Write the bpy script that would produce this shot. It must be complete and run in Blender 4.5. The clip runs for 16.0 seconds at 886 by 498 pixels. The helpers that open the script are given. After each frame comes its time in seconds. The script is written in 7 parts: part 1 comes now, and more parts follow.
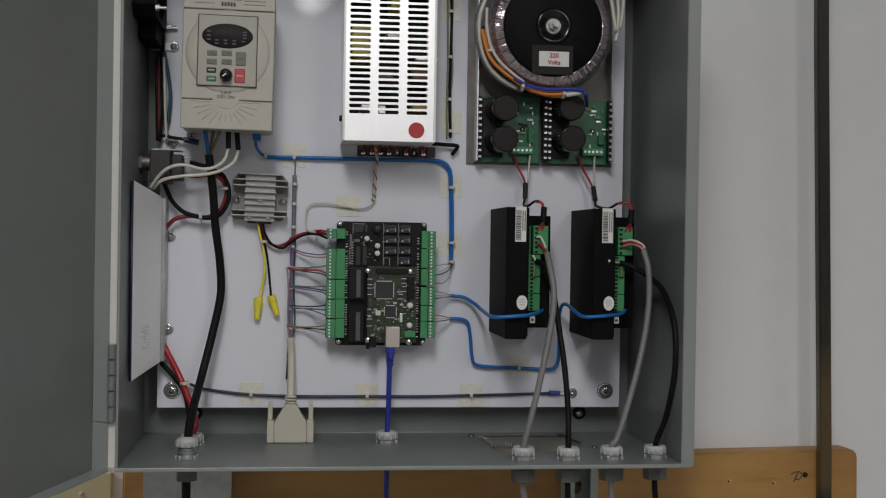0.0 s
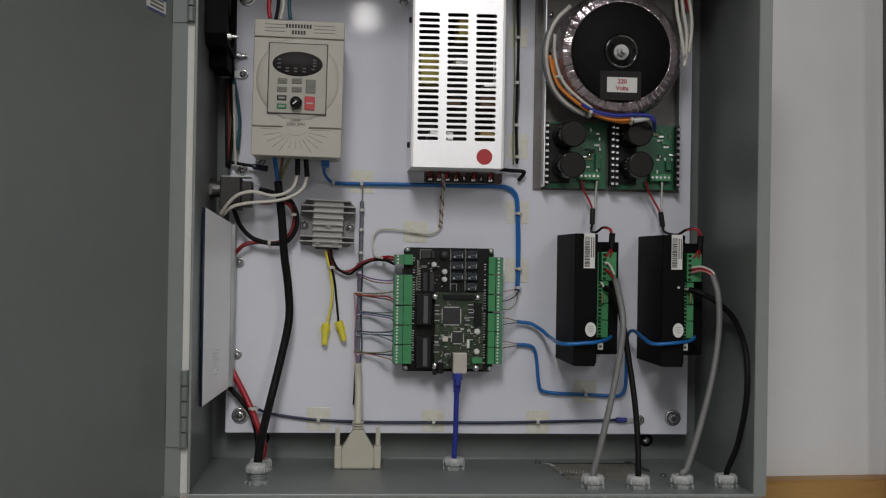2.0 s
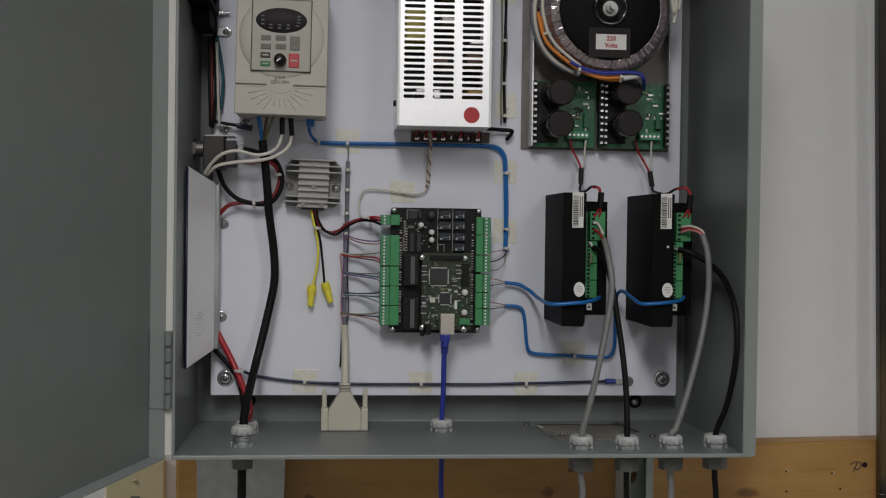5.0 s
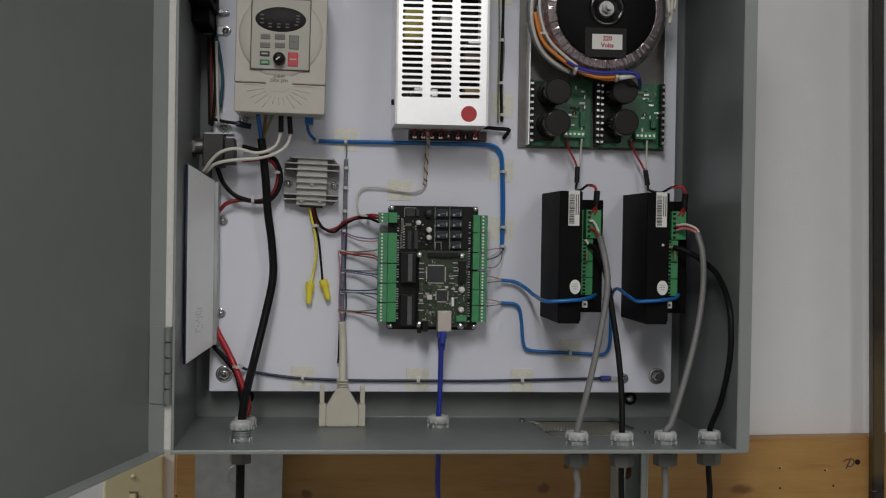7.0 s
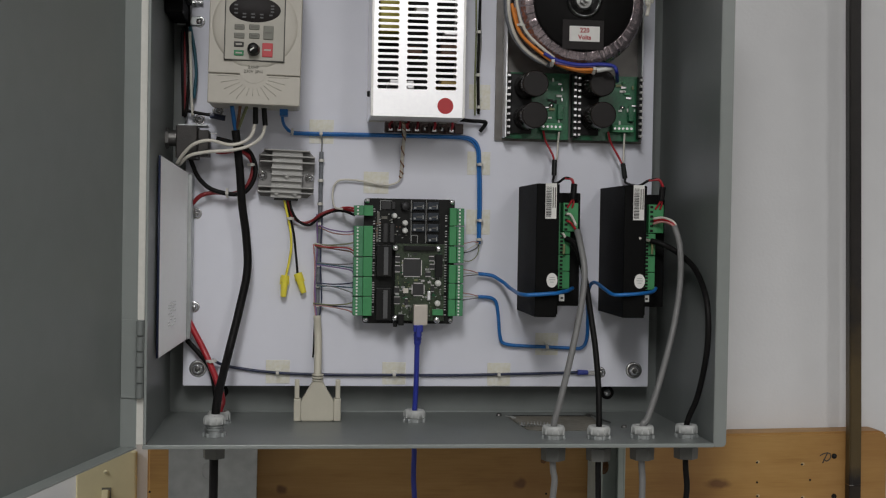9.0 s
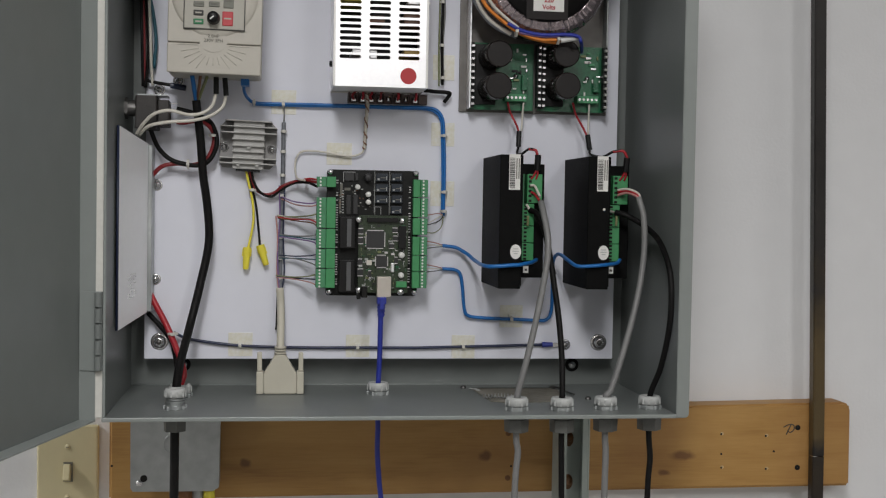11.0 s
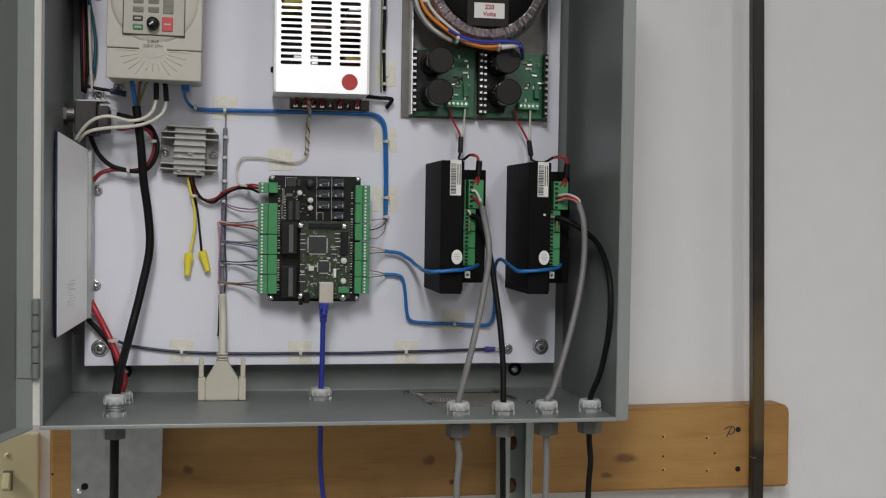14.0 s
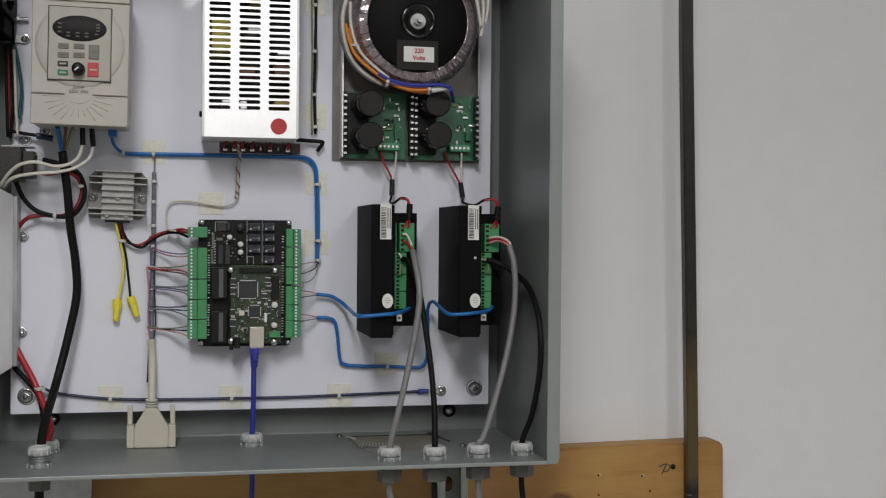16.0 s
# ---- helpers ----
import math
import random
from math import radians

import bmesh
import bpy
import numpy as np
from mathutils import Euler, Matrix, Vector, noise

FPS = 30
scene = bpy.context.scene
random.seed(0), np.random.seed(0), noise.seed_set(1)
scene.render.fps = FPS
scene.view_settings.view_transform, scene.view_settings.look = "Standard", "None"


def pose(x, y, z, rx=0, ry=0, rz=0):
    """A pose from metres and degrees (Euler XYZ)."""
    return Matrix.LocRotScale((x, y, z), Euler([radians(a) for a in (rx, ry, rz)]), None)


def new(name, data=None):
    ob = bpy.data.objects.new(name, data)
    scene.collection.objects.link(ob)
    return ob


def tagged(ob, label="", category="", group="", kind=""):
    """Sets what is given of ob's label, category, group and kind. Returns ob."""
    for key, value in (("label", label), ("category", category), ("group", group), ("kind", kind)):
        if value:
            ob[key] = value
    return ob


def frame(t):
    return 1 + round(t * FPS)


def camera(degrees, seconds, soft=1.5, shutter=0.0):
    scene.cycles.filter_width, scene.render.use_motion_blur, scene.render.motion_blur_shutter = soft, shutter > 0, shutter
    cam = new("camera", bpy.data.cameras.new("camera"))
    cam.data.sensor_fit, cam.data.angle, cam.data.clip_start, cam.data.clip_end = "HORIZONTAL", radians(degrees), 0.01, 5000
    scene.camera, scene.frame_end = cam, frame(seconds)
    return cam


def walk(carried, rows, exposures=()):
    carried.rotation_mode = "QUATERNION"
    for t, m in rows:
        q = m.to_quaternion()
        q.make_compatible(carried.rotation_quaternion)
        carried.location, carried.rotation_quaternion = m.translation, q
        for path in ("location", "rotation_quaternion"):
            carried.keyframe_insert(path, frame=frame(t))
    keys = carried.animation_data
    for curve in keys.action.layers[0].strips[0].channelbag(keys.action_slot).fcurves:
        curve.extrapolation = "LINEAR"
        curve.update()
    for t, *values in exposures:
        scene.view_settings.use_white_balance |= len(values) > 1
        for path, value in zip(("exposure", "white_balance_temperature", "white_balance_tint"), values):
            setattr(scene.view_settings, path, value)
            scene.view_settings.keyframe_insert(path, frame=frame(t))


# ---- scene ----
cam = camera(40.66, 16.0, 1.2)
# seconds, x, y, z in metres; pitch, yaw, roll in degrees
PATH = [
    (0, 0.1635, -1.4520, 0.2028, -0.350, -6.934, -0.878),
    (0.5, 0.1534, -1.4455, 0.2048, 0.155, -6.391, -0.994),
    (1, 0.1439, -1.4480, 0.2106, 0.310, -5.663, -1.375),
    (1.5, 0.1408, -1.4507, 0.2101, 0.173, -5.201, -1.338),
    (2, 0.1369, -1.4491, 0.2126, 0.451, -4.779, -0.933),
    (2.5, 0.1360, -1.4433, 0.2089, 0.240, -4.614, -0.745),
    (3, 0.1415, -1.4391, 0.2072, -0.347, -4.694, -0.739),
    (3.5, 0.1382, -1.4302, 0.1980, -0.671, -5.135, -0.768),
    (4, 0.1392, -1.4230, 0.1998, -0.998, -5.287, -0.830),
    (6.5, 0.1415, -1.4530, 0.1973, -0.737, -5.348, -0.709),
    (7, 0.1387, -1.4456, 0.1962, -0.882, -5.496, -0.931),
    (7.5, 0.1362, -1.4359, 0.1953, -1.040, -5.236, -1.030),
    (8, 0.1332, -1.4309, 0.1969, -0.902, -5.483, -1.446),
    (8.5, 0.1362, -1.4355, 0.1954, -0.835, -5.704, -1.478),
    (9, 0.1433, -1.4353, 0.1914, -0.998, -6.495, -0.992),
    (11.5, 0.1580, -1.4268, 0.1832, -2.281, -8.038, -1.126),
    (12, 0.1594, -1.4256, 0.1830, -2.463, -8.462, -1.189),
    (12.5, 0.1625, -1.4285, 0.1838, -2.260, -8.797, -1.051),
    (13, 0.1668, -1.4303, 0.1831, -2.052, -8.936, -1.042),
    (13.5, 0.1706, -1.4344, 0.1835, -1.916, -9.275, -0.735),
    (14, 0.1726, -1.4368, 0.1851, -1.763, -9.821, -0.872),
    (14.5, 0.1842, -1.4378, 0.1884, -1.896, -10.973, -0.718),
    (15, 0.1987, -1.4382, 0.1954, -2.030, -12.464, -0.823),
    (15.5, 0.2061, -1.4381, 0.1999, -1.836, -12.923, -1.001),
    (16, 0.1982, -1.4401, 0.2086, -0.630, -12.025, -0.482),
]
EXPOSURES = [(0, -0.62), (4, -0.65), (8, -0.57), (9, -0.48), (12, -0.15), (14, -0.16), (15, -0.15), (15.5, -0.10), (16, -0.24)]
walk(cam, [(t, pose(x, y, z, 0, 0, yaw) @ pose(0, 0, 0, 90 + pitch) @ pose(0, 0, 0, 0, 0, -roll)) for t, x, y, z, pitch, yaw, roll in PATH], EXPOSURES)

# ---- world and lights: a closed workshop lit by ceiling tubes ----
world = bpy.data.worlds.new("world")
scene.world = world
world.use_nodes = True
world.node_tree.nodes["Background"].inputs[0].default_value = (0.75, 0.85, 1.0, 1)
world.node_tree.nodes["Background"].inputs[1].default_value = 0.02


def ceiling_lamp(name, x, y, z, sx, sy, watts, colour):
    d = bpy.data.lights.new(name, "AREA")
    d.shape, d.size, d.size_y, d.energy, d.color = "RECTANGLE", sx, sy, watts, colour
    ob = new(name, d)
    ob.matrix_world = pose(x, y, z, 0, 0, 0)
    return ob


LAMP = (0.985, 0.974, 0.966)
ceiling_lamp("tube_light_near", 0.0, -1.95, 1.28, 0.30, 1.2, 42, LAMP)
bulb = bpy.data.lights.new("hanging_bulb", "POINT")
bulb.energy, bulb.shadow_soft_size, bulb.color = 2.2, 0.034, LAMP
new("hanging_bulb", bulb).location = (0.210, -3.19, 1.138)
ceiling_lamp("tube_light_door_side", -1.5, -0.32, 1.12, 0.16, 0.6, 34, LAMP)
ceiling_lamp("tube_light_side", 2.2, -1.5, 1.28, 0.16, 1.25, 5, LAMP)
ceiling_lamp("tube_light_far", 1.3, -3.1, 1.28, 0.30, 0.9, 34, LAMP)


# ---- materials ----
def surface(name, colour, rough=0.5, metal=0.0, vary=0.12, scale=60.0, coarse=6.0, bump=0.0, bump_scale=400.0, spec=0.5, coat=0.0, tint=None, uneven=0.09):
    """A painted, moulded or metal surface: two scales of colour change, uneven gloss and fine relief."""
    m = bpy.data.materials.new(name)
    m.use_nodes = True
    nt = m.node_tree
    b = nt.nodes["Principled BSDF"]
    tc = nt.nodes.new("ShaderNodeTexCoord")
    n1 = nt.nodes.new("ShaderNodeTexNoise")
    n2 = nt.nodes.new("ShaderNodeTexNoise")
    for n, s in ((n1, scale), (n2, coarse)):
        n.inputs["Scale"].default_value, n.inputs["Detail"].default_value = s, 5
        nt.links.new(tc.outputs["Object"], n.inputs["Vector"])
    add = nt.nodes.new("ShaderNodeMath")
    add.operation = "ADD"
    nt.links.new(n1.outputs["Fac"], add.inputs[0])
    nt.links.new(n2.outputs["Fac"], add.inputs[1])
    ramp = nt.nodes.new("ShaderNodeMapRange")
    ramp.inputs[1].default_value, ramp.inputs[2].default_value = 0.6, 1.4
    nt.links.new(add.outputs[0], ramp.inputs[0])
    mix = nt.nodes.new("ShaderNodeMix")
    mix.data_type = "RGBA"
    lo = tint or tuple(c * (1 - vary) for c in colour)
    hi = tuple(min(1, c * (1 + vary * 0.6)) for c in colour)
    mix.inputs[6].default_value, mix.inputs[7].default_value = (*lo, 1), (*hi, 1)
    nt.links.new(ramp.outputs[0], mix.inputs[0])
    nt.links.new(mix.outputs[2], b.inputs["Base Color"])
    rr = nt.nodes.new("ShaderNodeMapRange")
    rr.inputs[3].default_value, rr.inputs[4].default_value = max(0.03, rough - uneven), min(1, rough + uneven)
    nt.links.new(n2.outputs["Fac"], rr.inputs[0])
    nt.links.new(rr.outputs[0], b.inputs["Roughness"])
    b.inputs["Metallic"].default_value = metal
    b.inputs["Specular IOR Level"].default_value = spec
    b.inputs["Coat Weight"].default_value = coat
    b.inputs["Coat Roughness"].default_value = 0.15
    if bump:
        n3 = nt.nodes.new("ShaderNodeTexNoise")
        n3.inputs["Scale"].default_value, n3.inputs["Detail"].default_value = bump_scale, 3
        nt.links.new(tc.outputs["Object"], n3.inputs["Vector"])
        bp = nt.nodes.new("ShaderNodeBump")
        bp.inputs["Strength"].default_value, bp.inputs["Distance"].default_value = bump, 0.001
        nt.links.new(n3.outputs["Fac"], bp.inputs["Height"])
        nt.links.new(bp.outputs["Normal"], b.inputs["Normal"])
    return m


def pine():
    """Yellowed pine: long wavy grain along x, growth-ring bands, knots and rubbed darker stains."""
    m = bpy.data.materials.new("aged_pine")
    m.use_nodes = True
    nt = m.node_tree
    b = nt.nodes["Principled BSDF"]
    tc = nt.nodes.new("ShaderNodeTexCoord")
    mp = nt.nodes.new("ShaderNodeMapping")
    mp.inputs["Scale"].default_value = (2.4, 16, 16)
    nt.links.new(tc.outputs["Object"], mp.inputs["Vector"])
    n = nt.nodes.new("ShaderNodeTexNoise")
    n.inputs["Scale"].default_value, n.inputs["Detail"].default_value, n.inputs["Distortion"].default_value = 2.2, 6, 0.6
    nt.links.new(mp.outputs[0], n.inputs["Vector"])
    mp2 = nt.nodes.new("ShaderNodeMapping")
    mp2.inputs["Scale"].default_value = (9, 160, 160)
    nt.links.new(tc.outputs["Object"], mp2.inputs["Vector"])
    n2 = nt.nodes.new("ShaderNodeTexNoise")
    n2.inputs["Scale"].default_value = 3
    nt.links.new(mp2.outputs[0], n2.inputs["Vector"])
    add = nt.nodes.new("ShaderNodeMath")
    add.operation = "MULTIPLY_ADD"
    add.inputs[1].default_value = 0.35
    nt.links.new(n2.outputs["Fac"], add.inputs[0])
    nt.links.new(n.outputs["Fac"], add.inputs[2])
    r = nt.nodes.new("ShaderNodeValToRGB")
    r.color_ramp.elements[0].position, r.color_ramp.elements[0].color = 0.38, (0.290, 0.142, 0.038, 1)
    r.color_ramp.elements[1].position, r.color_ramp.elements[1].color = 0.95, (0.475, 0.277, 0.088, 1)
    e = r.color_ramp.elements.new(0.62)
    e.color = (0.398, 0.216, 0.061, 1)
    nt.links.new(add.outputs[0], r.inputs[0])
    # smoky blotches
    n4 = nt.nodes.new("ShaderNodeTexNoise")
    n4.inputs["Scale"].default_value, n4.inputs["Detail"].default_value = 7, 4
    nt.links.new(tc.outputs["Object"], n4.inputs["Vector"])
    mr = nt.nodes.new("ShaderNodeMapRange")
    mr.inputs[1].default_value, mr.inputs[2].default_value = 0.49, 0.68
    mr.inputs[3].default_value, mr.inputs[4].default_value = 0, 0.5
    nt.links.new(n4.outputs["Fac"], mr.inputs[0])
    mx = nt.nodes.new("ShaderNodeMix")
    mx.data_type = "RGBA"
    mx.inputs[7].default_value = (0.29, 0.135, 0.042, 1)
    nt.links.new(mr.outputs[0], mx.inputs[0])
    nt.links.new(r.outputs[0], mx.inputs[6])
    # knots with a dark heart, as offsets from the middle of the board
    warp = nt.nodes.new("ShaderNodeTexNoise")
    warp.inputs["Scale"].default_value, warp.inputs["Detail"].default_value = 55, 3
    nt.links.new(tc.outputs["Object"], warp.inputs["Vector"])
    bend = nt.nodes.new("ShaderNodeVectorMath")
    bend.operation = "MULTIPLY_ADD"
    bend.inputs[1].default_value = (0.014, 0.0, 0.010)
    nt.links.new(warp.outputs["Color"], bend.inputs[0])
    nt.links.new(tc.outputs["Object"], bend.inputs[2])
    last = mx.outputs[2]
    for kx, kz, rx, rz in ((-0.3124, -0.0119, 0.0075, 0.0075), (-0.0089, -0.0051, 0.0075, 0.007), (0.2551, -0.0084, 0.019, 0.0065), (0.2324, -0.0313, 0.008, 0.004)):
        mk = nt.nodes.new("ShaderNodeVectorMath")
        mk.operation = "MULTIPLY_ADD"
        mk.inputs[1].default_value = (1 / rx, 0, 1 / rz)
        mk.inputs[2].default_value = (-(kx + 0.007) / rx, 0, -(kz + 0.005) / rz)
        nt.links.new(bend.outputs[0], mk.inputs[0])
        ln = nt.nodes.new("ShaderNodeVectorMath")
        ln.operation = "LENGTH"
        nt.links.new(mk.outputs[0], ln.inputs[0])
        kr = nt.nodes.new("ShaderNodeMapRange")
        kr.inputs[1].default_value, kr.inputs[2].default_value = 1.15, 0.5
        kr.inputs[3].default_value, kr.inputs[4].default_value = 0, 0.85
        nt.links.new(ln.outputs["Value"], kr.inputs[0])
        km = nt.nodes.new("ShaderNodeMix")
        km.data_type = "RGBA"
        km.inputs[7].default_value = (0.15, 0.062, 0.022, 1)
        nt.links.new(kr.outputs[0], km.inputs[0])
        nt.links.new(last, km.inputs[6])
        last = km.outputs[2]
    nt.links.new(last, b.inputs["Base Color"])
    b.inputs["Roughness"].default_value = 0.5
    bp = nt.nodes.new("ShaderNodeBump")
    bp.inputs["Strength"].default_value, bp.inputs["Distance"].default_value = 0.25, 0.001
    nt.links.new(add.outputs[0], bp.inputs["Height"])
    nt.links.new(bp.outputs["Normal"], b.inputs["Normal"])
    return m


def winding_film():
    """Shiny plastic film wrapped in narrow turns, purple-brown, with glints on the folds."""
    m = surface("winding_film", (0.52, 0.44, 0.47), 0.17, 0.85, 0.5, 220, 40, 0.7, 200, 0.9)
    return m


def rusted_bar():
    """Black mill scale with a brown rust bloom on a stretch above the joint, ragged at both ends."""
    m = surface("black_mill_scale", (0.017, 0.0135, 0.012), 0.36, 0.0, 0.4, 60, 9, 0.25, 400, tint=(0.008, 0.007, 0.0065))
    nt = m.node_tree
    b = nt.nodes["Principled BSDF"]
    old = b.inputs["Base Color"].links[0].from_socket
    tc = nt.nodes.new("ShaderNodeTexCoord")
    sep = nt.nodes.new("ShaderNodeSeparateXYZ")
    nt.links.new(tc.outputs["Object"], sep.inputs[0])
    n = nt.nodes.new("ShaderNodeTexNoise")
    n.inputs["Scale"].default_value, n.inputs["Detail"].default_value = 26, 5
    nt.links.new(tc.outputs["Object"], n.inputs["Vector"])
    off = nt.nodes.new("ShaderNodeMath")
    off.operation = "MULTIPLY_ADD"
    off.inputs[1].default_value = 0.16
    nt.links.new(n.outputs["Fac"], off.inputs[0])
    nt.links.new(sep.outputs["Z"], off.inputs[2])
    up = nt.nodes.new("ShaderNodeMapRange")
    up.inputs[1].default_value, up.inputs[2].default_value = 1.53, 1.40
    nt.links.new(off.outputs[0], up.inputs[0])
    low = nt.nodes.new("ShaderNodeMapRange")
    low.inputs[1].default_value, low.inputs[2].default_value = 1.25, 1.31
    nt.links.new(off.outputs[0], low.inputs[0])
    both = nt.nodes.new("ShaderNodeMath")
    both.operation = "MULTIPLY"
    nt.links.new(up.outputs[0], both.inputs[0])
    nt.links.new(low.outputs[0], both.inputs[1])
    mix = nt.nodes.new("ShaderNodeMix")
    mix.data_type = "RGBA"
    mix.inputs[7].default_value = (0.088, 0.060, 0.024, 1)
    nt.links.new(both.outputs[0], mix.inputs[0])
    nt.links.new(old, mix.inputs[6])
    nt.links.new(mix.outputs[2], b.inputs["Base Color"])
    return m


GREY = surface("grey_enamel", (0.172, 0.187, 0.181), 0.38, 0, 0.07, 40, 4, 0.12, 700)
# same enamel, lightened on folded edges that catch the light
GREY_EDGE_LIT = surface("grey_enamel_lit_edge", (0.240, 0.260, 0.250), 0.35, 0, 0.06, 60, 5, 0.1, 700)
PANEL = surface("white_enamel", (0.770, 0.780, 0.858), 0.04, 0, 0.03, 30, 3, 0.035, 330, 0.5, uneven=0.015)
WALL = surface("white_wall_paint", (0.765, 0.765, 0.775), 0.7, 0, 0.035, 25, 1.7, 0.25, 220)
BEIGE = surface("beige_plastic", (0.52, 0.49, 0.43), 0.48, 0, 0.05, 90, 8, 0.15, 1200)
BEIGE_DARK = surface("beige_keypad", (0.45, 0.43, 0.375), 0.5, 0, 0.05, 90, 9, 0.1, 1200)
CREAM = surface("cream_plastic", (0.55, 0.52, 0.43), 0.45, 0, 0.06, 90, 8, 0.1, 900)
IVORY = surface("ivory_plastic", (0.62, 0.55, 0.34), 0.35, 0, 0.05, 80, 6, 0.08, 700)
ALU = surface("brushed_aluminium", (0.97, 0.965, 0.99), 0.42, 1.0, 0.06, 200, 10, 0.1, 900)
DARK_ALU = surface("dull_cast_flange", (0.26, 0.255, 0.25), 0.5, 0.4, 0.15, 120, 12, 0.25, 800)
FIN_ALU = surface("dull_cast_aluminium", (0.42, 0.415, 0.40), 0.5, 0.35, 0.12, 120, 12, 0.25, 800)
DISC = surface("matt_black_disc", (0.006, 0.0055, 0.0055), 0.6, 0, 0.2, 120, 12, 0.1, 600, 0.12)
GLOSS_BLACK = surface("glossy_black_cup", (0.006, 0.006, 0.006), 0.07, 0, 0.1, 60, 9)
ALU_MATT = surface("matt_aluminium", (0.70, 0.69, 0.67), 0.48, 0.55, 0.1, 120, 12, 0.25, 800)
STEEL = surface("zinc_steel", (0.78, 0.78, 0.79), 0.24, 1.0, 0.15, 90, 20, 0.15, 500)
GALV = surface("galvanised_steel", (0.44, 0.46, 0.46), 0.42, 0.75, 0.22, 70, 16, 0.15, 300)
STRUT = surface("painted_strut", (0.42, 0.47, 0.44), 0.5, 0.3, 0.15, 70, 12)
BLACK = surface("black_anodised", (0.006, 0.006, 0.006), 0.6, 0.0, 0.25, 150, 14, 0.25, 900, 0.06)
BLACK_PLASTIC = surface("black_plastic", (0.008, 0.0078, 0.008), 0.42, 0, 0.25, 150, 14, 0.1, 900, 0.28)
BLACK_RUBBER = surface("black_cable_sheath", (0.0075, 0.007, 0.007), 0.5, 0, 0.25, 200, 20, 0.15, 900, 0.16)
BLACK_PCB = surface("black_solder_mask", (0.007, 0.0075, 0.007), 0.42, 0, 0.4, 300, 30, 0.2, 500, 0.25)
GREEN_PCB = surface("green_solder_mask", (0.011, 0.120, 0.050), 0.3, 0, 0.45, 300, 40, 0.25, 500)
OLIVE_PCB = surface("olive_solder_mask", (0.036, 0.056, 0.029), 0.3, 0, 0.85, 650, 160, 0.3, 600)
GREEN = surface("green_terminal_plastic", (0.055, 0.28, 0.105), 0.42, 0, 0.12, 160, 20)
GREEN_DARK = surface("green_terminal_side", (0.065, 0.26, 0.12), 0.5, 0, 0.2, 200, 20)
BLUE = surface("blue_cable_sheath", (0.012, 0.15, 0.46), 0.38, 0, 0.15, 200, 20, 0.1, 600)
BLUE_DARK = surface("dark_blue_cable_sheath", (0.025, 0.04, 0.32), 0.38, 0, 0.15, 200, 20)
NAVY = surface("navy_wire", (0.02, 0.028, 0.07), 0.4, 0, 0.3, 200, 20)
GREY_CABLE = surface("grey_cable_sheath", (0.19, 0.19, 0.188), 0.45, 0, 0.1, 160, 20, 0.1, 700)
GREY_TUBE = surface("grey_wire_bundle", (0.175, 0.185, 0.205), 0.4, 0, 0.5, 250, 40)
WHITE_WIRE = surface("white_wire", (0.66, 0.63, 0.56), 0.42, 0, 0.1, 150, 20)
WHITE = surface("white_plastic", (0.74, 0.74, 0.71), 0.42, 0, 0.05, 150, 12)
GLAND_WHITE = surface("pale_grey_nylon", (0.50, 0.51, 0.50), 0.42, 0, 0.07, 150, 12)
GLAND_GREY = surface("dark_grey_nylon", (0.125, 0.128, 0.12), 0.45, 0, 0.15, 150, 12)
RED = surface("red_wire", (0.40, 0.018, 0.028), 0.32, 0, 0.15, 200, 20)
RED_DOT = surface("red_sticker", (0.50, 0.03, 0.035), 0.5, 0, 0.06, 90, 9)
ORANGE = surface("orange_wire", (0.72, 0.23, 0.03), 0.4, 0, 0.1, 200, 20)
YELLOW = surface("yellow_plastic", (0.84, 0.73, 0.07), 0.4, 0, 0.1, 160, 20)
PURPLE = surface("purple_wire", (0.20, 0.12, 0.28), 0.45, 0, 0.2, 200, 20)
BROWN = surface("brown_wire", (0.16, 0.07, 0.035), 0.45, 0, 0.2, 200, 20)
TEAL = surface("teal_wire", (0.018, 0.10, 0.14), 0.45, 0, 0.2, 200, 20)
PINK = surface("pale_pink_wire", (0.50, 0.26, 0.24), 0.45, 0, 0.2, 200, 20)
OLIVE = surface("olive_wire", (0.20, 0.22, 0.10), 0.45, 0, 0.2, 200, 20)
PAD = surface("yellowed_adhesive_pad", (0.76, 0.755, 0.735), 0.3, 0, 0.1, 220, 60, 0.2, 300, tint=(0.69, 0.66, 0.51))
TIE = surface("nylon_tie", (0.62, 0.60, 0.55), 0.4, 0, 0.08, 160, 20)
DISPLAY = surface("dark_display_window", (0.024, 0.021, 0.021), 0.5, 0, 0.2, 90, 12, spec=0.15)
BUTTON = surface("grey_rubber_button", (0.20, 0.20, 0.17), 0.55, 0, 0.12, 150, 14)
PRINT = surface("dark_print", (0.05, 0.048, 0.045), 0.6, 0, 0.15, 200, 20)
PRINT_SOFT = surface("faint_grey_print", (0.16, 0.155, 0.13), 0.6, 0, 0.15, 200, 20)
PAPER = surface("white_label_paper", (0.76, 0.75, 0.72), 0.6, 0, 0.05, 120, 14)
CHIP = surface("grey_black_chip_epoxy", (0.026, 0.026, 0.027), 0.5, 0, 0.2, 220, 20)
SILK = surface("grey_white_silk_print", (0.40, 0.41, 0.40), 0.6, 0, 0.2, 300, 30)
SLOT_GREY = surface("grey_connector_slot", (0.095, 0.097, 0.10), 0.5, 0, 0.2, 200, 20)
DARK_RED = surface("dark_red_wire", (0.22, 0.012, 0.016), 0.42, 0, 0.2, 200, 20)
DARK_METAL = surface("dull_dark_metal", (0.16, 0.155, 0.15), 0.4, 0.8, 0.2, 120, 20)
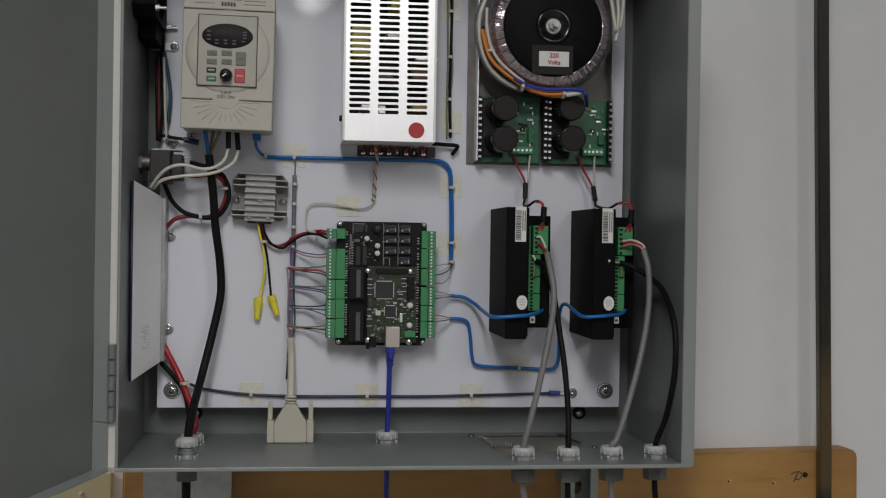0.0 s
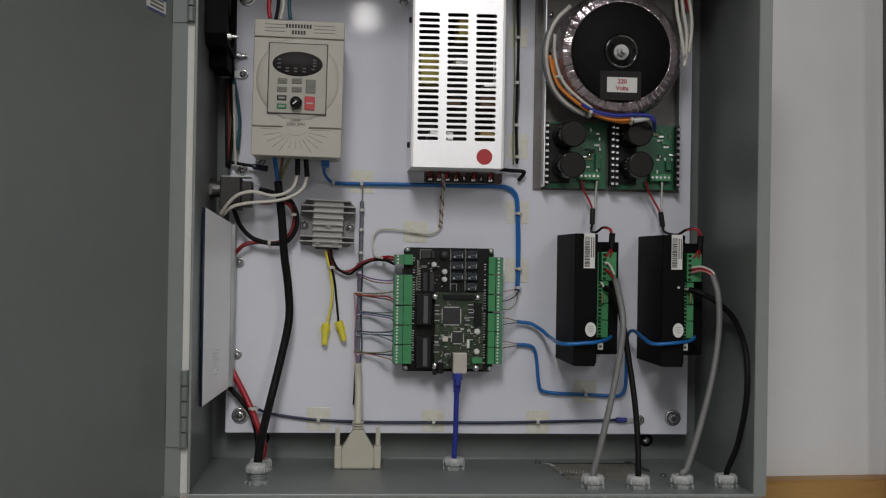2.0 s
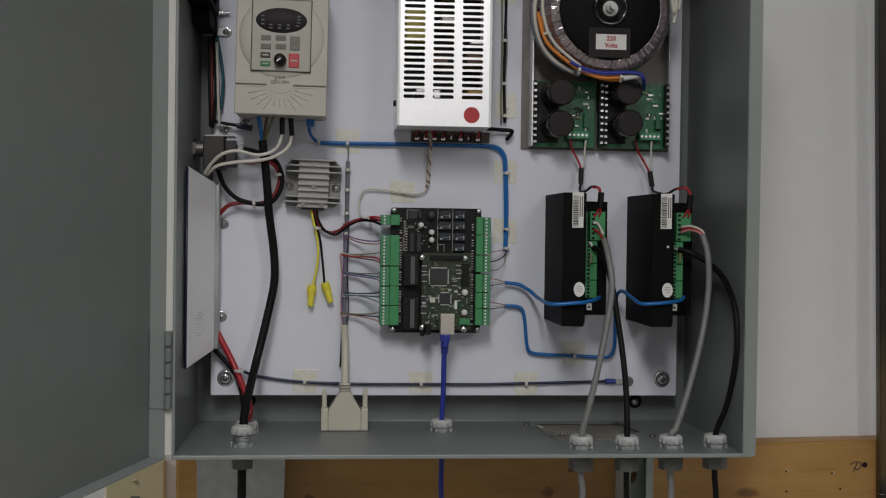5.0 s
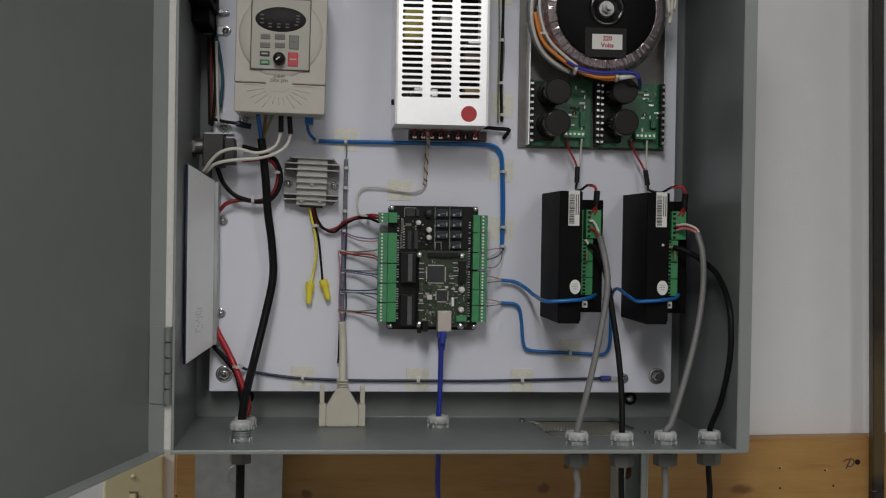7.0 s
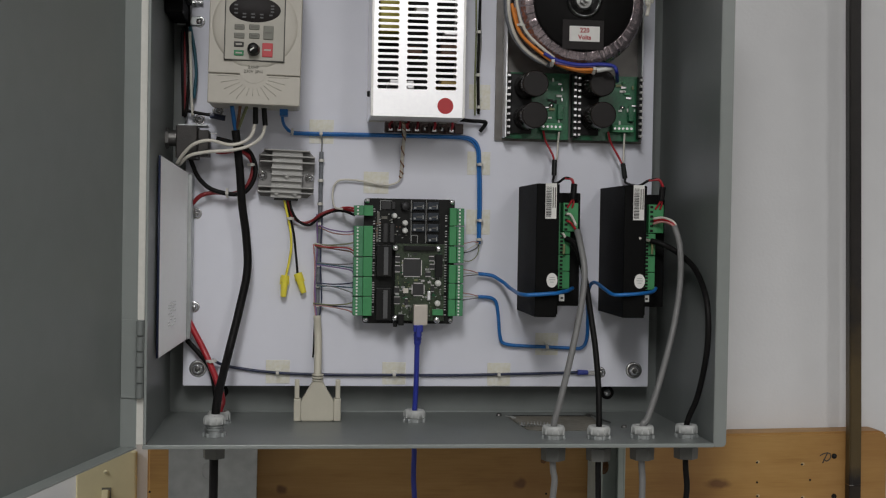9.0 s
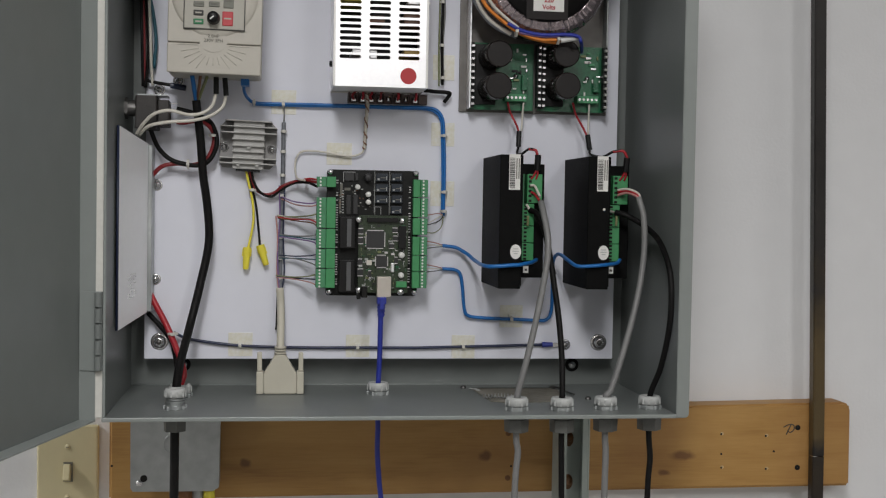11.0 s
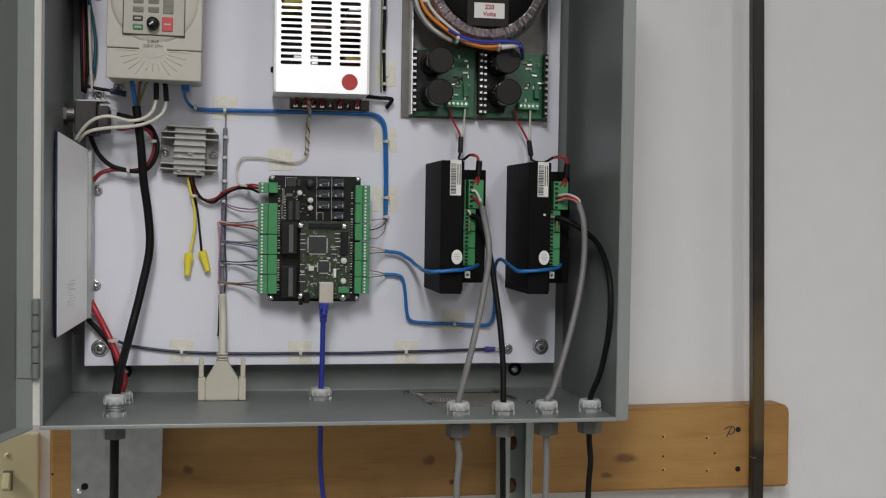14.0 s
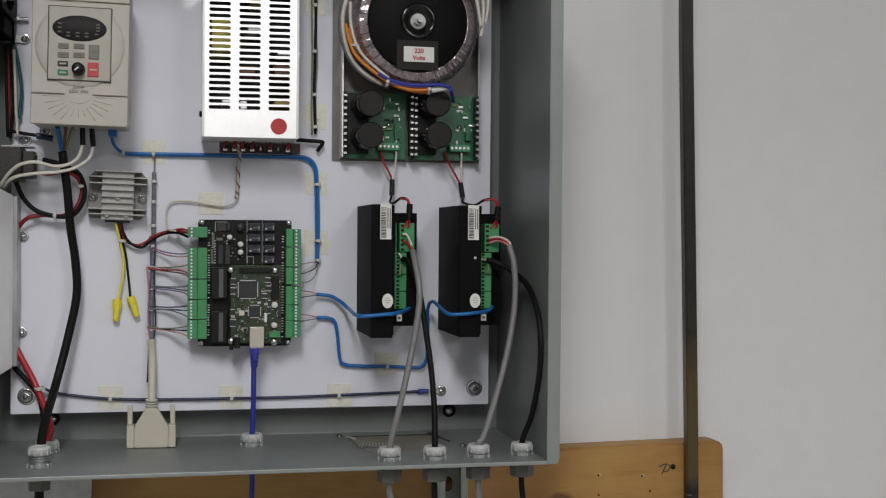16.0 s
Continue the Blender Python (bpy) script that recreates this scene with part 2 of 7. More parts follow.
WORN_ZINC = surface("dull_worn_zinc", (0.42, 0.42, 0.41), 0.45, 0.85, 0.25, 160, 24, 0.2, 600)
TRAY_STEEL = surface("dull_tray_steel", (0.175, 0.165, 0.155), 0.5, 0.6, 0.25, 60, 14, 0.15, 300)
RELAY = surface("blue_grey_relay", (0.022, 0.03, 0.042), 0.3, 0, 0.35, 300, 40)
CAP_TOP = surface("capacitor_vinyl", (0.020, 0.016, 0.015), 0.2, 0, 0.2, 150, 14)
TWIST = surface("twisted_white_brown_wire", (0.70, 0.67, 0.60), 0.45, 0, 0.1, 260, 140, tint=(0.30, 0.26, 0.21))
FILM = winding_film()
PINE = pine()
KNOT = surface("pine_knot", (0.20, 0.085, 0.026), 0.5, 0, 0.4, 120, 40)
HOLE = surface("dark_hole", (0.006, 0.005, 0.004), 0.9, 0, 0.1)
RUST_BAR = rusted_bar()
PIPE = surface("black_iron_bar", (0.012, 0.009, 0.007), 0.42, 0.0, 0.5, 40, 9, 0.2, 400, tint=(0.03, 0.020, 0.011))
STICK = surface("varnished_yardstick", (0.52, 0.34, 0.09), 0.45, 0, 0.15, 90, 8)
RESISTOR = surface("resistor_aluminium", (0.97, 0.97, 0.98), 0.36, 0.15, 0.04, 100, 9, 0.1, 700)
# unseen side and front walls and floor, kept dark to cut fill light
UNSEEN_WALLS = surface("dark_unseen_wall_paint", (0.48, 0.47, 0.45), 0.75, 0, 0.1, 20, 1.5)
FLOOR = surface("concrete_floor", (0.28, 0.275, 0.26), 0.7, 0, 0.25, 20, 2, 0.3, 120)
RUST = surface("brown_stained_patch", (0.215, 0.205, 0.175), 0.6, 0.0, 0.35, 130, 30, 0.3, 500, tint=(0.13, 0.115, 0.09))
GASKET = surface("pale_foam_gasket", (0.62, 0.61, 0.565), 0.7, 0, 0.08, 200, 12, 0.2, 900)
CHIPPED = surface("pale_chipped_wood", (0.52, 0.39, 0.22), 0.7, 0, 0.15, 400, 60)
CAP_LID = surface("capacitor_lid", (0.012, 0.0095, 0.009), 0.4, 0, 0.2, 150, 14, 0.0, 400, 0.25)
YTAPE = surface("yellow_transformer_tape", (0.60, 0.52, 0.10), 0.4, 0, 0.15, 160, 20)
LABEL_BLUE = surface("blue_label_print", (0.05, 0.07, 0.35), 0.5, 0, 0.2, 200, 20)
RED_PRINT = surface("red_label_print", (0.42, 0.05, 0.06), 0.6, 0, 0.1, 200, 20)
RED_BUTTON = surface("red_rubber_button", (0.55, 0.06, 0.07), 0.5, 0, 0.1, 200, 20)
GREEN_BUTTON = surface("green_rubber_button", (0.03, 0.22, 0.09), 0.5, 0, 0.1, 200, 20)


# ---- mesh helpers: all in world metres ----
def add_box(bm, x0, x1, y0, y1, z0, z1, bevel=0.0, seg=2):
    r = bmesh.ops.create_cube(bm, size=1)["verts"]
    for v in r:
        v.co = Vector(((x0 + x1) / 2 + v.co.x * (x1 - x0), (y0 + y1) / 2 + v.co.y * (y1 - y0), (z0 + z1) / 2 + v.co.z * (z1 - z0)))
    if bevel:
        edges = list({e for v in r for e in v.link_edges})
        bmesh.ops.bevel(bm, geom=edges, offset=bevel, segments=seg, affect="EDGES", profile=0.5)
    return bm


def box(x0, x1, y0, y1, z0, z1, bevel=0.0, seg=2):
    return add_box(bmesh.new(), x0, x1, y0, y1, z0, z1, bevel, seg)


def add_rod(bm, a, b, r, r2=None, seg=20, bevel=0.0):
    a, b = Vector(a), Vector(b)
    d = b - a
    m = Matrix.Translation((a + b) / 2) @ d.to_track_quat("Z", "Y").to_matrix().to_4x4()
    vs = bmesh.ops.create_cone(bm, cap_ends=True, segments=seg, radius1=r, radius2=r if r2 is None else r2, depth=d.length, matrix=m)["verts"]
    if bevel:
        es = [e for e in {e for v in vs for e in v.link_edges} if len(e.link_faces) == 2 and e.calc_face_angle() > 0.9]
        bmesh.ops.bevel(bm, geom=es, offset=bevel, segments=2, affect="EDGES")
    return bm


def rod(a, b, r, r2=None, seg=20, bevel=0.0):
    return add_rod(bmesh.new(), a, b, r, r2, seg, bevel)


def smooth_path(pts, n=6):
    """A curve through the points (Catmull-Rom)."""
    P = [Vector(p) for p in pts]
    if len(P) < 3:
        return P
    P = [2 * P[0] - P[1]] + P + [2 * P[-1] - P[-2]]
    out = []
    for i in range(1, len(P) - 2):
        a, b, c, d = P[i - 1:i + 3]
        for k in range(n):
            t = k / n
            out.append(0.5 * (2 * b + (c - a) * t + (2 * a - 5 * b + 4 * c - d) * t * t + (3 * b - a - 3 * c + d) * t ** 3))
    return out + [P[-2]]


def add_tube(bm, pts, r, seg=8, n=6, wobble=0.0):
    P = smooth_path(pts, n)
    if wobble:
        P = [p + noise.noise_vector(p * 90) * wobble for p in P]
    rings, side = [], None
    for i, p in enumerate(P):
        d = (P[min(i + 1, len(P) - 1)] - P[max(i - 1, 0)]).normalized()
        if side is None:
            side = d.orthogonal().normalized()
        side = (side - d * side.dot(d)).normalized()
        up = d.cross(side)
        rings.append([bm.verts.new(p + (side * math.cos(a) + up * math.sin(a)) * r) for a in (2 * math.pi * k / seg for k in range(seg))])
    for a, b in zip(rings, rings[1:]):
        for k in range(seg):
            bm.faces.new((a[k], a[(k + 1) % seg], b[(k + 1) % seg], b[k])).smooth = True
    bm.faces.new(rings[0][::-1])
    bm.faces.new(rings[-1])
    return bm


def tube(pts, r, seg=8, n=6, wobble=0.0):
    return add_tube(bmesh.new(), pts, r, seg, n, wobble)


def add_prism(bm, outline, axis, lo, hi):
    """Extrudes an outline of two coordinates along the axis x, y or z."""
    def at(u, v, w):
        return {"x": (w, u, v), "y": (u, w, v), "z": (u, v, w)}[axis]
    a = [bm.verts.new(at(u, v, lo)) for u, v in outline]
    b = [bm.verts.new(at(u, v, hi)) for u, v in outline]
    n = len(a)
    for i in range(n):
        bm.faces.new((a[i], a[(i + 1) % n], b[(i + 1) % n], b[i]))
    bm.faces.new(a[::-1])
    bm.faces.new(b)
    bmesh.ops.recalc_face_normals(bm, faces=bm.faces)
    return bm


def prism(outline, axis, lo, hi, bevel=0.0):
    bm = add_prism(bmesh.new(), outline, axis, lo, hi)
    if bevel:
        bmesh.ops.bevel(bm, geom=list(bm.edges), offset=bevel, segments=2, affect="EDGES")
    return bm


def ring_outline(cx, cz, rx, rz, n=28, a0=0.0, a1=2 * math.pi):
    return [(cx + rx * math.cos(a0 + (a1 - a0) * k / n), cz + rz * math.sin(a0 + (a1 - a0) * k / n)) for k in range(n)]


def lathe(profile, centre, axis="y", seg=40):
    """Turns (radius, along) points round an axis through centre."""
    bm = bmesh.new()
    rings = []
    for r, w in profile:
        ring = []
        for k in range(seg):
            a = 2 * math.pi * k / seg
            c, s = r * math.cos(a), r * math.sin(a)
            off = {"x": (w, c, s), "y": (c, w, s), "z": (c, s, w)}[axis]
            ring.append(bm.verts.new(Vector(centre) + Vector(off)))
        rings.append(ring)
    for a, b in zip(rings, rings[1:]):
        for k in range(seg):
            bm.faces.new((a[k], a[(k + 1) % seg], b[(k + 1) % seg], b[k])).smooth = True
    bmesh.ops.remove_doubles(bm, verts=bm.verts, dist=1e-6)
    bmesh.ops.recalc_face_normals(bm, faces=bm.faces)
    return bm


def mesh_of(name, bm, material):
    me = bpy.data.meshes.new(name)
    bm.to_mesh(me)
    bm.free()
    me.materials.append(material)
    return me


def root(name, base, label, category, group="", kind=""):
    ob = new(name)
    ob.empty_display_size = 0.02
    ob.location = base
    return tagged(ob, label, category, group, kind)


def origin(ob):
    p = Vector(ob.location)
    while ob.parent:
        ob = ob.parent
        p = p + Vector(ob.location)
    return p


def part(name, bm, material, parent, label="", smooth=False):
    """One mesh object under a thing or part; the bmesh is in world metres."""
    bm.transform(Matrix.Translation(-origin(parent)))
    if smooth:
        for f in bm.faces:
            f.smooth = True
    ob = new(name, mesh_of(name, bm, material))
    ob.parent = parent
    return tagged(ob, label)


def single(name, bm, material, label, category, group="", kind="", base=None):
    """A thing that is one mesh."""
    c = Vector(base) if base else sum((v.co for v in bm.verts), Vector()) / len(bm.verts)
    bm.transform(Matrix.Translation(-c))
    ob = new(name, mesh_of(name, bm, material))
    ob.location = c
    return tagged(ob, label, category, group, kind)


def text_mesh(body, x, y, z, size, material, parent, name="lettering", label="", squeeze=1.0, bold=0.0):
    """Letters of the built-in font, standing in the plane of constant y and facing -y, centred at x, z."""
    cu = bpy.data.curves.new(name, "FONT")
    cu.body, cu.size, cu.align_x, cu.align_y, cu.extrude, cu.resolution_u = body, size, "CENTER", "CENTER", 0.0001, 2
    cu.offset = bold
    tmp = bpy.data.objects.new(name, cu)
    scene.collection.objects.link(tmp)
    bpy.context.view_layer.update()
    me = bpy.data.meshes.new_from_object(tmp.evaluated_get(bpy.context.evaluated_depsgraph_get()))
    scene.collection.objects.unlink(tmp)
    bpy.data.objects.remove(tmp)
    me.transform(pose(x, y, z, 90) @ Matrix.Diagonal((squeeze, 1, 1, 1)))
    me.transform(Matrix.Translation(-origin(parent)))
    me.materials.clear()
    me.materials.append(material)
    ob = new(name, me)
    ob.parent = parent
    return tagged(ob, label)


def bolt(parent, x, y, z, r=0.006, washer=0.009, name="bolt", hexagon=True):
    """A washer and head on a plane of constant y, facing -y."""
    part("washer", lathe([(r * 0.5, -0.0008), (washer * 0.82, -0.0013), (washer * 0.95, -0.0010), (washer, 0.0)], (x, y, z), "y", 28), STEEL, parent, "", True)
    part("seat_ring", rod((x, y - 0.0009, z), (x, y - 0.0016, z), r * 1.16, seg=24), DARK_METAL, parent, "dark ring under the head")
    if hexagon:
        head = lathe([(r * 0.50, -0.0062), (r * 0.62, -0.0066), (r * 0.86, -0.0052), (r * 1.02, -0.0016)], (x, y, z), "y", 6)
        bmesh.ops.rotate(head, cent=(x, y, z), matrix=Matrix.Rotation(radians(17 + 400 * x), 3, "Y"), verts=head.verts)
        part("bolt_end", lathe([(0.0001, -0.0078), (r * 0.30, -0.0076), (r * 0.48, -0.0064), (r * 0.50, -0.0055)], (x, y, z), "y", 16), DARK_METAL, parent, "", True)
    else:
        head = lathe([(0.0001, -0.0052), (r * 0.35, -0.0050), (r * 0.75, -0.0040), (r, -0.0018), (r, -0.0012)], (x, y, z), "y", 20)
        for w, h in ((0.62, 0.10), (0.10, 0.62)):
            part("cross_slot", box(x - r * w, x + r * w, y - 0.0054, y - 0.0042, z - r * h, z + r * h), DARK_METAL, parent)
    return part(name, head, STEEL, parent, smooth=not hexagon)


# ---- room: only the back wall is seen, the rest toned for bounced light ----
single("wall_back", box(-2.3, 3.2, 0.118, 0.2, -1.32, 1.32), WALL, "white painted workshop wall", "wall", kind="structure")
single("wall_left", box(-2.4, -2.3, -4.5, 0.2, -1.32, 1.32), UNSEEN_WALLS, "unseen side wall, darkened to cut bounced light", "wall", kind="structure")
single("wall_right", box(3.2, 3.3, -4.5, 0.2, -1.32, 1.32), UNSEEN_WALLS, "unseen side wall, darkened to cut bounced light", "wall", kind="structure")
single("wall_front", box(-2.3, 3.2, -4.6, -4.5, -1.32, 1.32), UNSEEN_WALLS, "unseen wall behind the viewer, darkened to cut bounced light", "wall", kind="structure")
single("floor", box(-2.4, 3.3, -4.6, 0.2, -1.42, -1.32), FLOOR, "unseen grey concrete floor, toned for the light it bounces", "floor", kind="structure")
single("ceiling", box(-2.4, 3.3, -4.6, 0.2, 1.32, 1.42), WALL, "white painted ceiling", "ceiling", kind="structure")

# ---- pine board on the wall ----
BX0, BX1, BY0, BY1, BZ0, BZ1 = -0.05, 0.916, 0.08, 0.118, -0.186, -0.079
board = root("timber_board", (0.43, 0.118, -0.13), "yellowed pine board with knots and screws fixed to the wall", "board")
bm = add_prism(bmesh.new(), [(BX0, BZ0), (BX1 + 0.003, BZ0 + 0.004), (BX1 + 0.002, BZ1 + 0.002), (BX1, BZ1 + 0.006), (BX1 - 0.006, BZ1 + 0.010), (BX0, BZ1 - 0.007)], "y", BY0, BY1)
bmesh.ops.bevel(bm, geom=list(bm.edges), offset=0.003, segments=3, affect="EDGES")
part("plank", bm, PINE, board)
for p in ((0.8439, 0.08, -0.1025), (0.8447, 0.08, -0.1561), (0.451, 0.08, -0.1069), (0.4513, 0.08, -0.165)):
    part("screw", lathe([(0.0001, -0.0012), (0.0012, -0.0004), (0.0034, -0.0012), (0.0037, 0.001)], (p[0], BY0, p[2]), "y", 16), HOLE if p[0] > 0.6 else KNOT, board, "countersunk dark screw")
for p in ((0.7376, 0.08, -0.1104), (0.7994, 0.08, -0.1134), (0.7383, 0.08, -0.1369), (0.8007, 0.08, -0.1576), (0.7388, 0.08, -0.1551), (0.8112, 0.08, -0.1342), (0.4555, 0.08, -0.1496), (-0.0467, 0.08, -0.1434)):
    part("nail_hole", rod((p[0], BY0 - 0.0005, p[2]), (p[0], BY0 + 0.002, p[2]), 0.0014, seg=12), HOLE, board, "small dark nail hole")
pm = tube([(0.8240, BY0 - 0.0003, -0.1020), (0.8310, BY0 - 0.0003, -0.0985), (0.8378, BY0 - 0.0003, -0.0992), (0.8388, BY0 - 0.0003, -0.1045), (0.8340, BY0 - 0.0003, -0.1090), (0.8292, BY0 - 0.0003, -0.1065)], 0.0007, 6)
add_tube(pm, [(0.8350, BY0 - 0.0003, -0.0975), (0.8318, BY0 - 0.0003, -0.1040), (0.8280, BY0 - 0.0003, -0.1120)], 0.0007, 6)
part("pencil_mark", pm, PRINT, board, "looped dark pencil mark")
for x, z in ((0.7376, -0.1104), (0.7994, -0.1134), (0.7388, -0.1551), (0.8007, -0.1576)):
    part("splinter", prism([(u + 0.0004 * noise.noise((u * 900, w * 900, 0.7)), w) for u, w in ring_outline(x + 0.0012, z + 0.0006, 0.0026, 0.0022, 12)], "y", BY0 - 0.0003, BY0 + 0.002), CHIPPED, board, "pale chipped wood round a hole")

# ---- slotted strut behind the enclosure ----
strut = root("strut_channel", (0.53, 0.08, -0.1), "slotted steel strut channel screwed upright on the pine board", "strut")
SX0, SX1 = 0.5095, 0.5485
part("web", box(SX0, SX1, 0.0762, 0.0788, -0.196, 0.55), STRUT, strut)
for x0, x1 in ((SX0, SX0 + 0.0026), (SX1 - 0.0026, SX1)):
    part("side_wall", box(x0, x1, 0.0384, 0.0762, -0.196, 0.55, 0.0008), STRUT, strut)
for x0, x1 in ((SX0 + 0.0026, SX0 + 0.0095), (SX1 - 0.0095, SX1 - 0.0026)):
    part("lip", box(x0, x1, 0.0384, 0.0405, -0.196, 0.55, 0.0006), STRUT, strut)
for z in (-0.112, -0.168):
    part("screw", lathe([(0.0001, -0.005), (0.004, -0.0045), (0.0062, -0.002), (0.0062, 0.0)], (0.530, 0.0762, z), "y", 14), KNOT, strut, "rusty brown screw head")
    part("slot", prism(ring_outline(0.530, z - 0.002, 0.0065, 0.010, 20), "y", 0.0757, 0.0762), KNOT, strut, "dark slot")

# ---- enclosure ----
XL, XR, YB, YF, ZB, ZT = -0.0191, 0.5836, 0.0334, -0.188, -0.0363, 0.578
T = 0.0018
case = root("enclosure", (0.28, YB + T, ZB), "open grey enamelled steel electrical enclosure mounted on the wall", "enclosure")
part("back_wall", box(XL - T, XR + T, YB, YB + T, ZB - T, ZT + T), GREY, case)
part("left_wall", box(XL - 0.0010, XL + 0.0006, YF, YB - 0.0002, ZB - T, ZT + T, 0.0006), GREY, case)
part("right_wall", box(XR, XR + T, YF + T, YB - 0.0002, ZB - T, ZT + T), GREY, case)
part("bottom_wall", box(XL, XR, YF, YB - 0.0002, ZB - T, ZB, 0.0007), GREY, case)
part("top_wall", box(XL, XR, YF, YB - 0.0002, ZT, ZT + T), GREY, case)
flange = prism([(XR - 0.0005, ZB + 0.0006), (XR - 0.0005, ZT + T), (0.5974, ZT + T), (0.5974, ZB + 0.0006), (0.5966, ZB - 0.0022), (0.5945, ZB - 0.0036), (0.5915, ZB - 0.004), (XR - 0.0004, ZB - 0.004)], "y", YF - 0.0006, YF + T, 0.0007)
part("front_flange", flange, GREY_EDGE_LIT, case, "narrow folded front flange")
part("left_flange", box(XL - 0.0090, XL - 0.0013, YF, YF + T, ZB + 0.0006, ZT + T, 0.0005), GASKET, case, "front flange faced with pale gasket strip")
part("bottom_hem", box(XL - T, XR - 0.0006, YF - 0.0022, YF - 0.0001, ZB - 0.004, ZB + 0.0004, 0.0009), GREY_EDGE_LIT, case, "folded hem along the bottom edge")
part("left_hem", box(XL - 0.0012, XL + 0.0018, YF - 0.0022, YF - 0.0001, ZB + 0.0006, ZT, 0.0009), GREY_EDGE_LIT, case)
part("weld_seam", tube([(XL + 0.001, YB - 0.0008, ZB + 0.0006), (XR - 0.001, YB - 0.0008, ZB + 0.0006)], 0.0012, 6), GREY_EDGE_LIT, case, "pale seam along the inner bottom fold")
for x, z in ((0.5215, -0.0119), (0.0427, -0.011)):
    part("mounting_hole", lathe([(0.0035, -0.0008), (0.0072, -0.0022), (0.0085, -0.0004)], (x, YB, z), "y", 24), BLACK_RUBBER, case, "black rubber sealing ring round a wall bolt", True)
    part("wall_bolt", lathe([(0.0001, -0.003), (0.004, -0.0028), (0.0052, -0.0004)], (x, YB, z), "y", 14), STEEL, case, "plated wall bolt head")
for x in (0.0174, 0.546):
    for z in (0.0203, 0.5215):
        part("stud", rod((x, YB, z), (x, 0.0026, z), 0.006, seg=12), STEEL, case)

# door, swung wide open
DOOR = Matrix.Translation((-0.044, -0.184, 0)) @ Matrix.Rotation(radians(-105), 4, "Z")


def on_door(bm):
    bm.transform(DOOR)
    return bm


door = part("door", on_door(box(0, 0.60, -0.0018, 0, -0.040, 0.582)), GREY, case, "wide open grey enamelled door")
part("hinge_lip", on_door(box(-0.0018, 0, -0.0018, 0.0172, -0.040, 0.582, 0.0006)), GREY_EDGE_LIT, door, "turned lip on the hinge side")
part("bottom_lip", on_door(box(0.0002, 0.60, 0.0002, 0.0172, -0.040, -0.0382, 0.0005)), GREY_EDGE_LIT, door, "turned lip along the door bottom")
part("top_lip", on_door(box(0.0002, 0.60, 0.0002, 0.0172, 0.5802, 0.582, 0.0005)), GREY_EDGE_LIT, door)
part("free_lip", on_door(box(0.60, 0.6018, -0.0018, 0.0172, -0.040, 0.582, 0.0006)), GREY_EDGE_LIT, door)
sticker = part("warning_label", on_door(box(0.0195, 0.066, 0.0002, 0.0005, 0.4565, 0.53)), PAPER, door, "blue and white printed label")
part("blue_band", on_door(box(0.0195, 0.066, 0.0006, 0.0008, 0.471, 0.53)), LABEL_BLUE, door, "blue printed field")
part("blue_edge", on_door(box(0.0195, 0.066, 0.0006, 0.0008, 0.4565, 0.4582)), LABEL_BLUE, door)
for k in range(3):
    part("print_bar", on_door(box(0.0195 + 0.006, 0.066 - 0.008, 0.0006, 0.0008, 0.4605 + k * 0.004, 0.4622 + k * 0.004)), PRINT_SOFT, door, "unreadable line of print")
for z0, z1 in ((0.012, 0.0925), (0.454, 0.535)):
    h = part("hinge", box(-0.0275, -0.0205, YF - 0.004, YF + 0.004, z0, z1, 0.0007), GREY, case, "painted butt hinge")
    part("leaf", on_door(box(0.0003, 0.0014, 0.0008, 0.0176, z0, z1, 0.0003)), GREY_EDGE_LIT, case, "hinge leaf on the door lip")
    for k in range(5):
        a, b = z0 + (z1 - z0) * k / 5 + 0.0006, z0 + (z1 - z0) * (k + 1) / 5 - 0.0006
        part("knuckle", rod((-0.0245, YF - 0.0052, a), (-0.0245, YF - 0.0052, b), 0.0036, seg=14, bevel=0.0004), GREY, h)

# patch plate over an old cut-out in the bottom
patch = root("patch_plate", (0.43, -0.06, ZB), "brown-stained cover patch over an old cut-out in the bottom", "cover plate")
edge = [(0.388, -0.004), (0.484, -0.006), (0.492, -0.016), (0.489, -0.060), (0.481, -0.094), (0.468, -0.104), (0.412, -0.108), (0.396, -0.100), (0.391, -0.060)]
part("plate", prism([(u + 0.0012 * noise.noise((u * 90, w * 90, 2.1)), w) for u, w in edge], "z", ZB, ZB + 0.0010, 0.0003), RUST, patch)
part("slit", prism([(0.388, -0.0035), (0.484, -0.005), (0.484, -0.0075), (0.388, -0.006)], "z", ZB + 0.0012, ZB + 0.0016), HOLE, patch, "dark slit along the back edge")
part("bent_wire", tube([(0.484, -0.006, ZB + 0.002), (0.492, -0.012, ZB + 0.003), (0.497, -0.035, ZB + 0.002), (0.502, -0.060, ZB + 0.002)], 0.0010, 6), DARK_METAL, patch)
for x, y in ((0.379, 0.002), (0.4895, -0.001), (0.512, -0.085)):
    part("screw", lathe([(0.0001, 0.0034), (0.0024, 0.0032), (0.0036, 0.0016), (0.0036, 0)], (x, y, ZB), "z", 12), DARK_METAL, patch)
part("paint_chip", prism([(0.385, -0.008), (0.393, -0.010), (0.396, -0.024), (0.391, -0.026), (0.390, -0.015)], "z", ZB + 0.0012, ZB + 0.0020), GLAND_WHITE, patch, "pale flaked paint")
coil = [(0.388 + 0.0012 * k, -0.083 + 0.004 * math.sin(k * 2.0), ZB + 0.004 + 0.0026 * math.cos(k * 2.0)) for k in range(30)]
part("spring", tube(coil, 0.0005, 5, 3), GALV, patch, "thin coil spring lying flat")

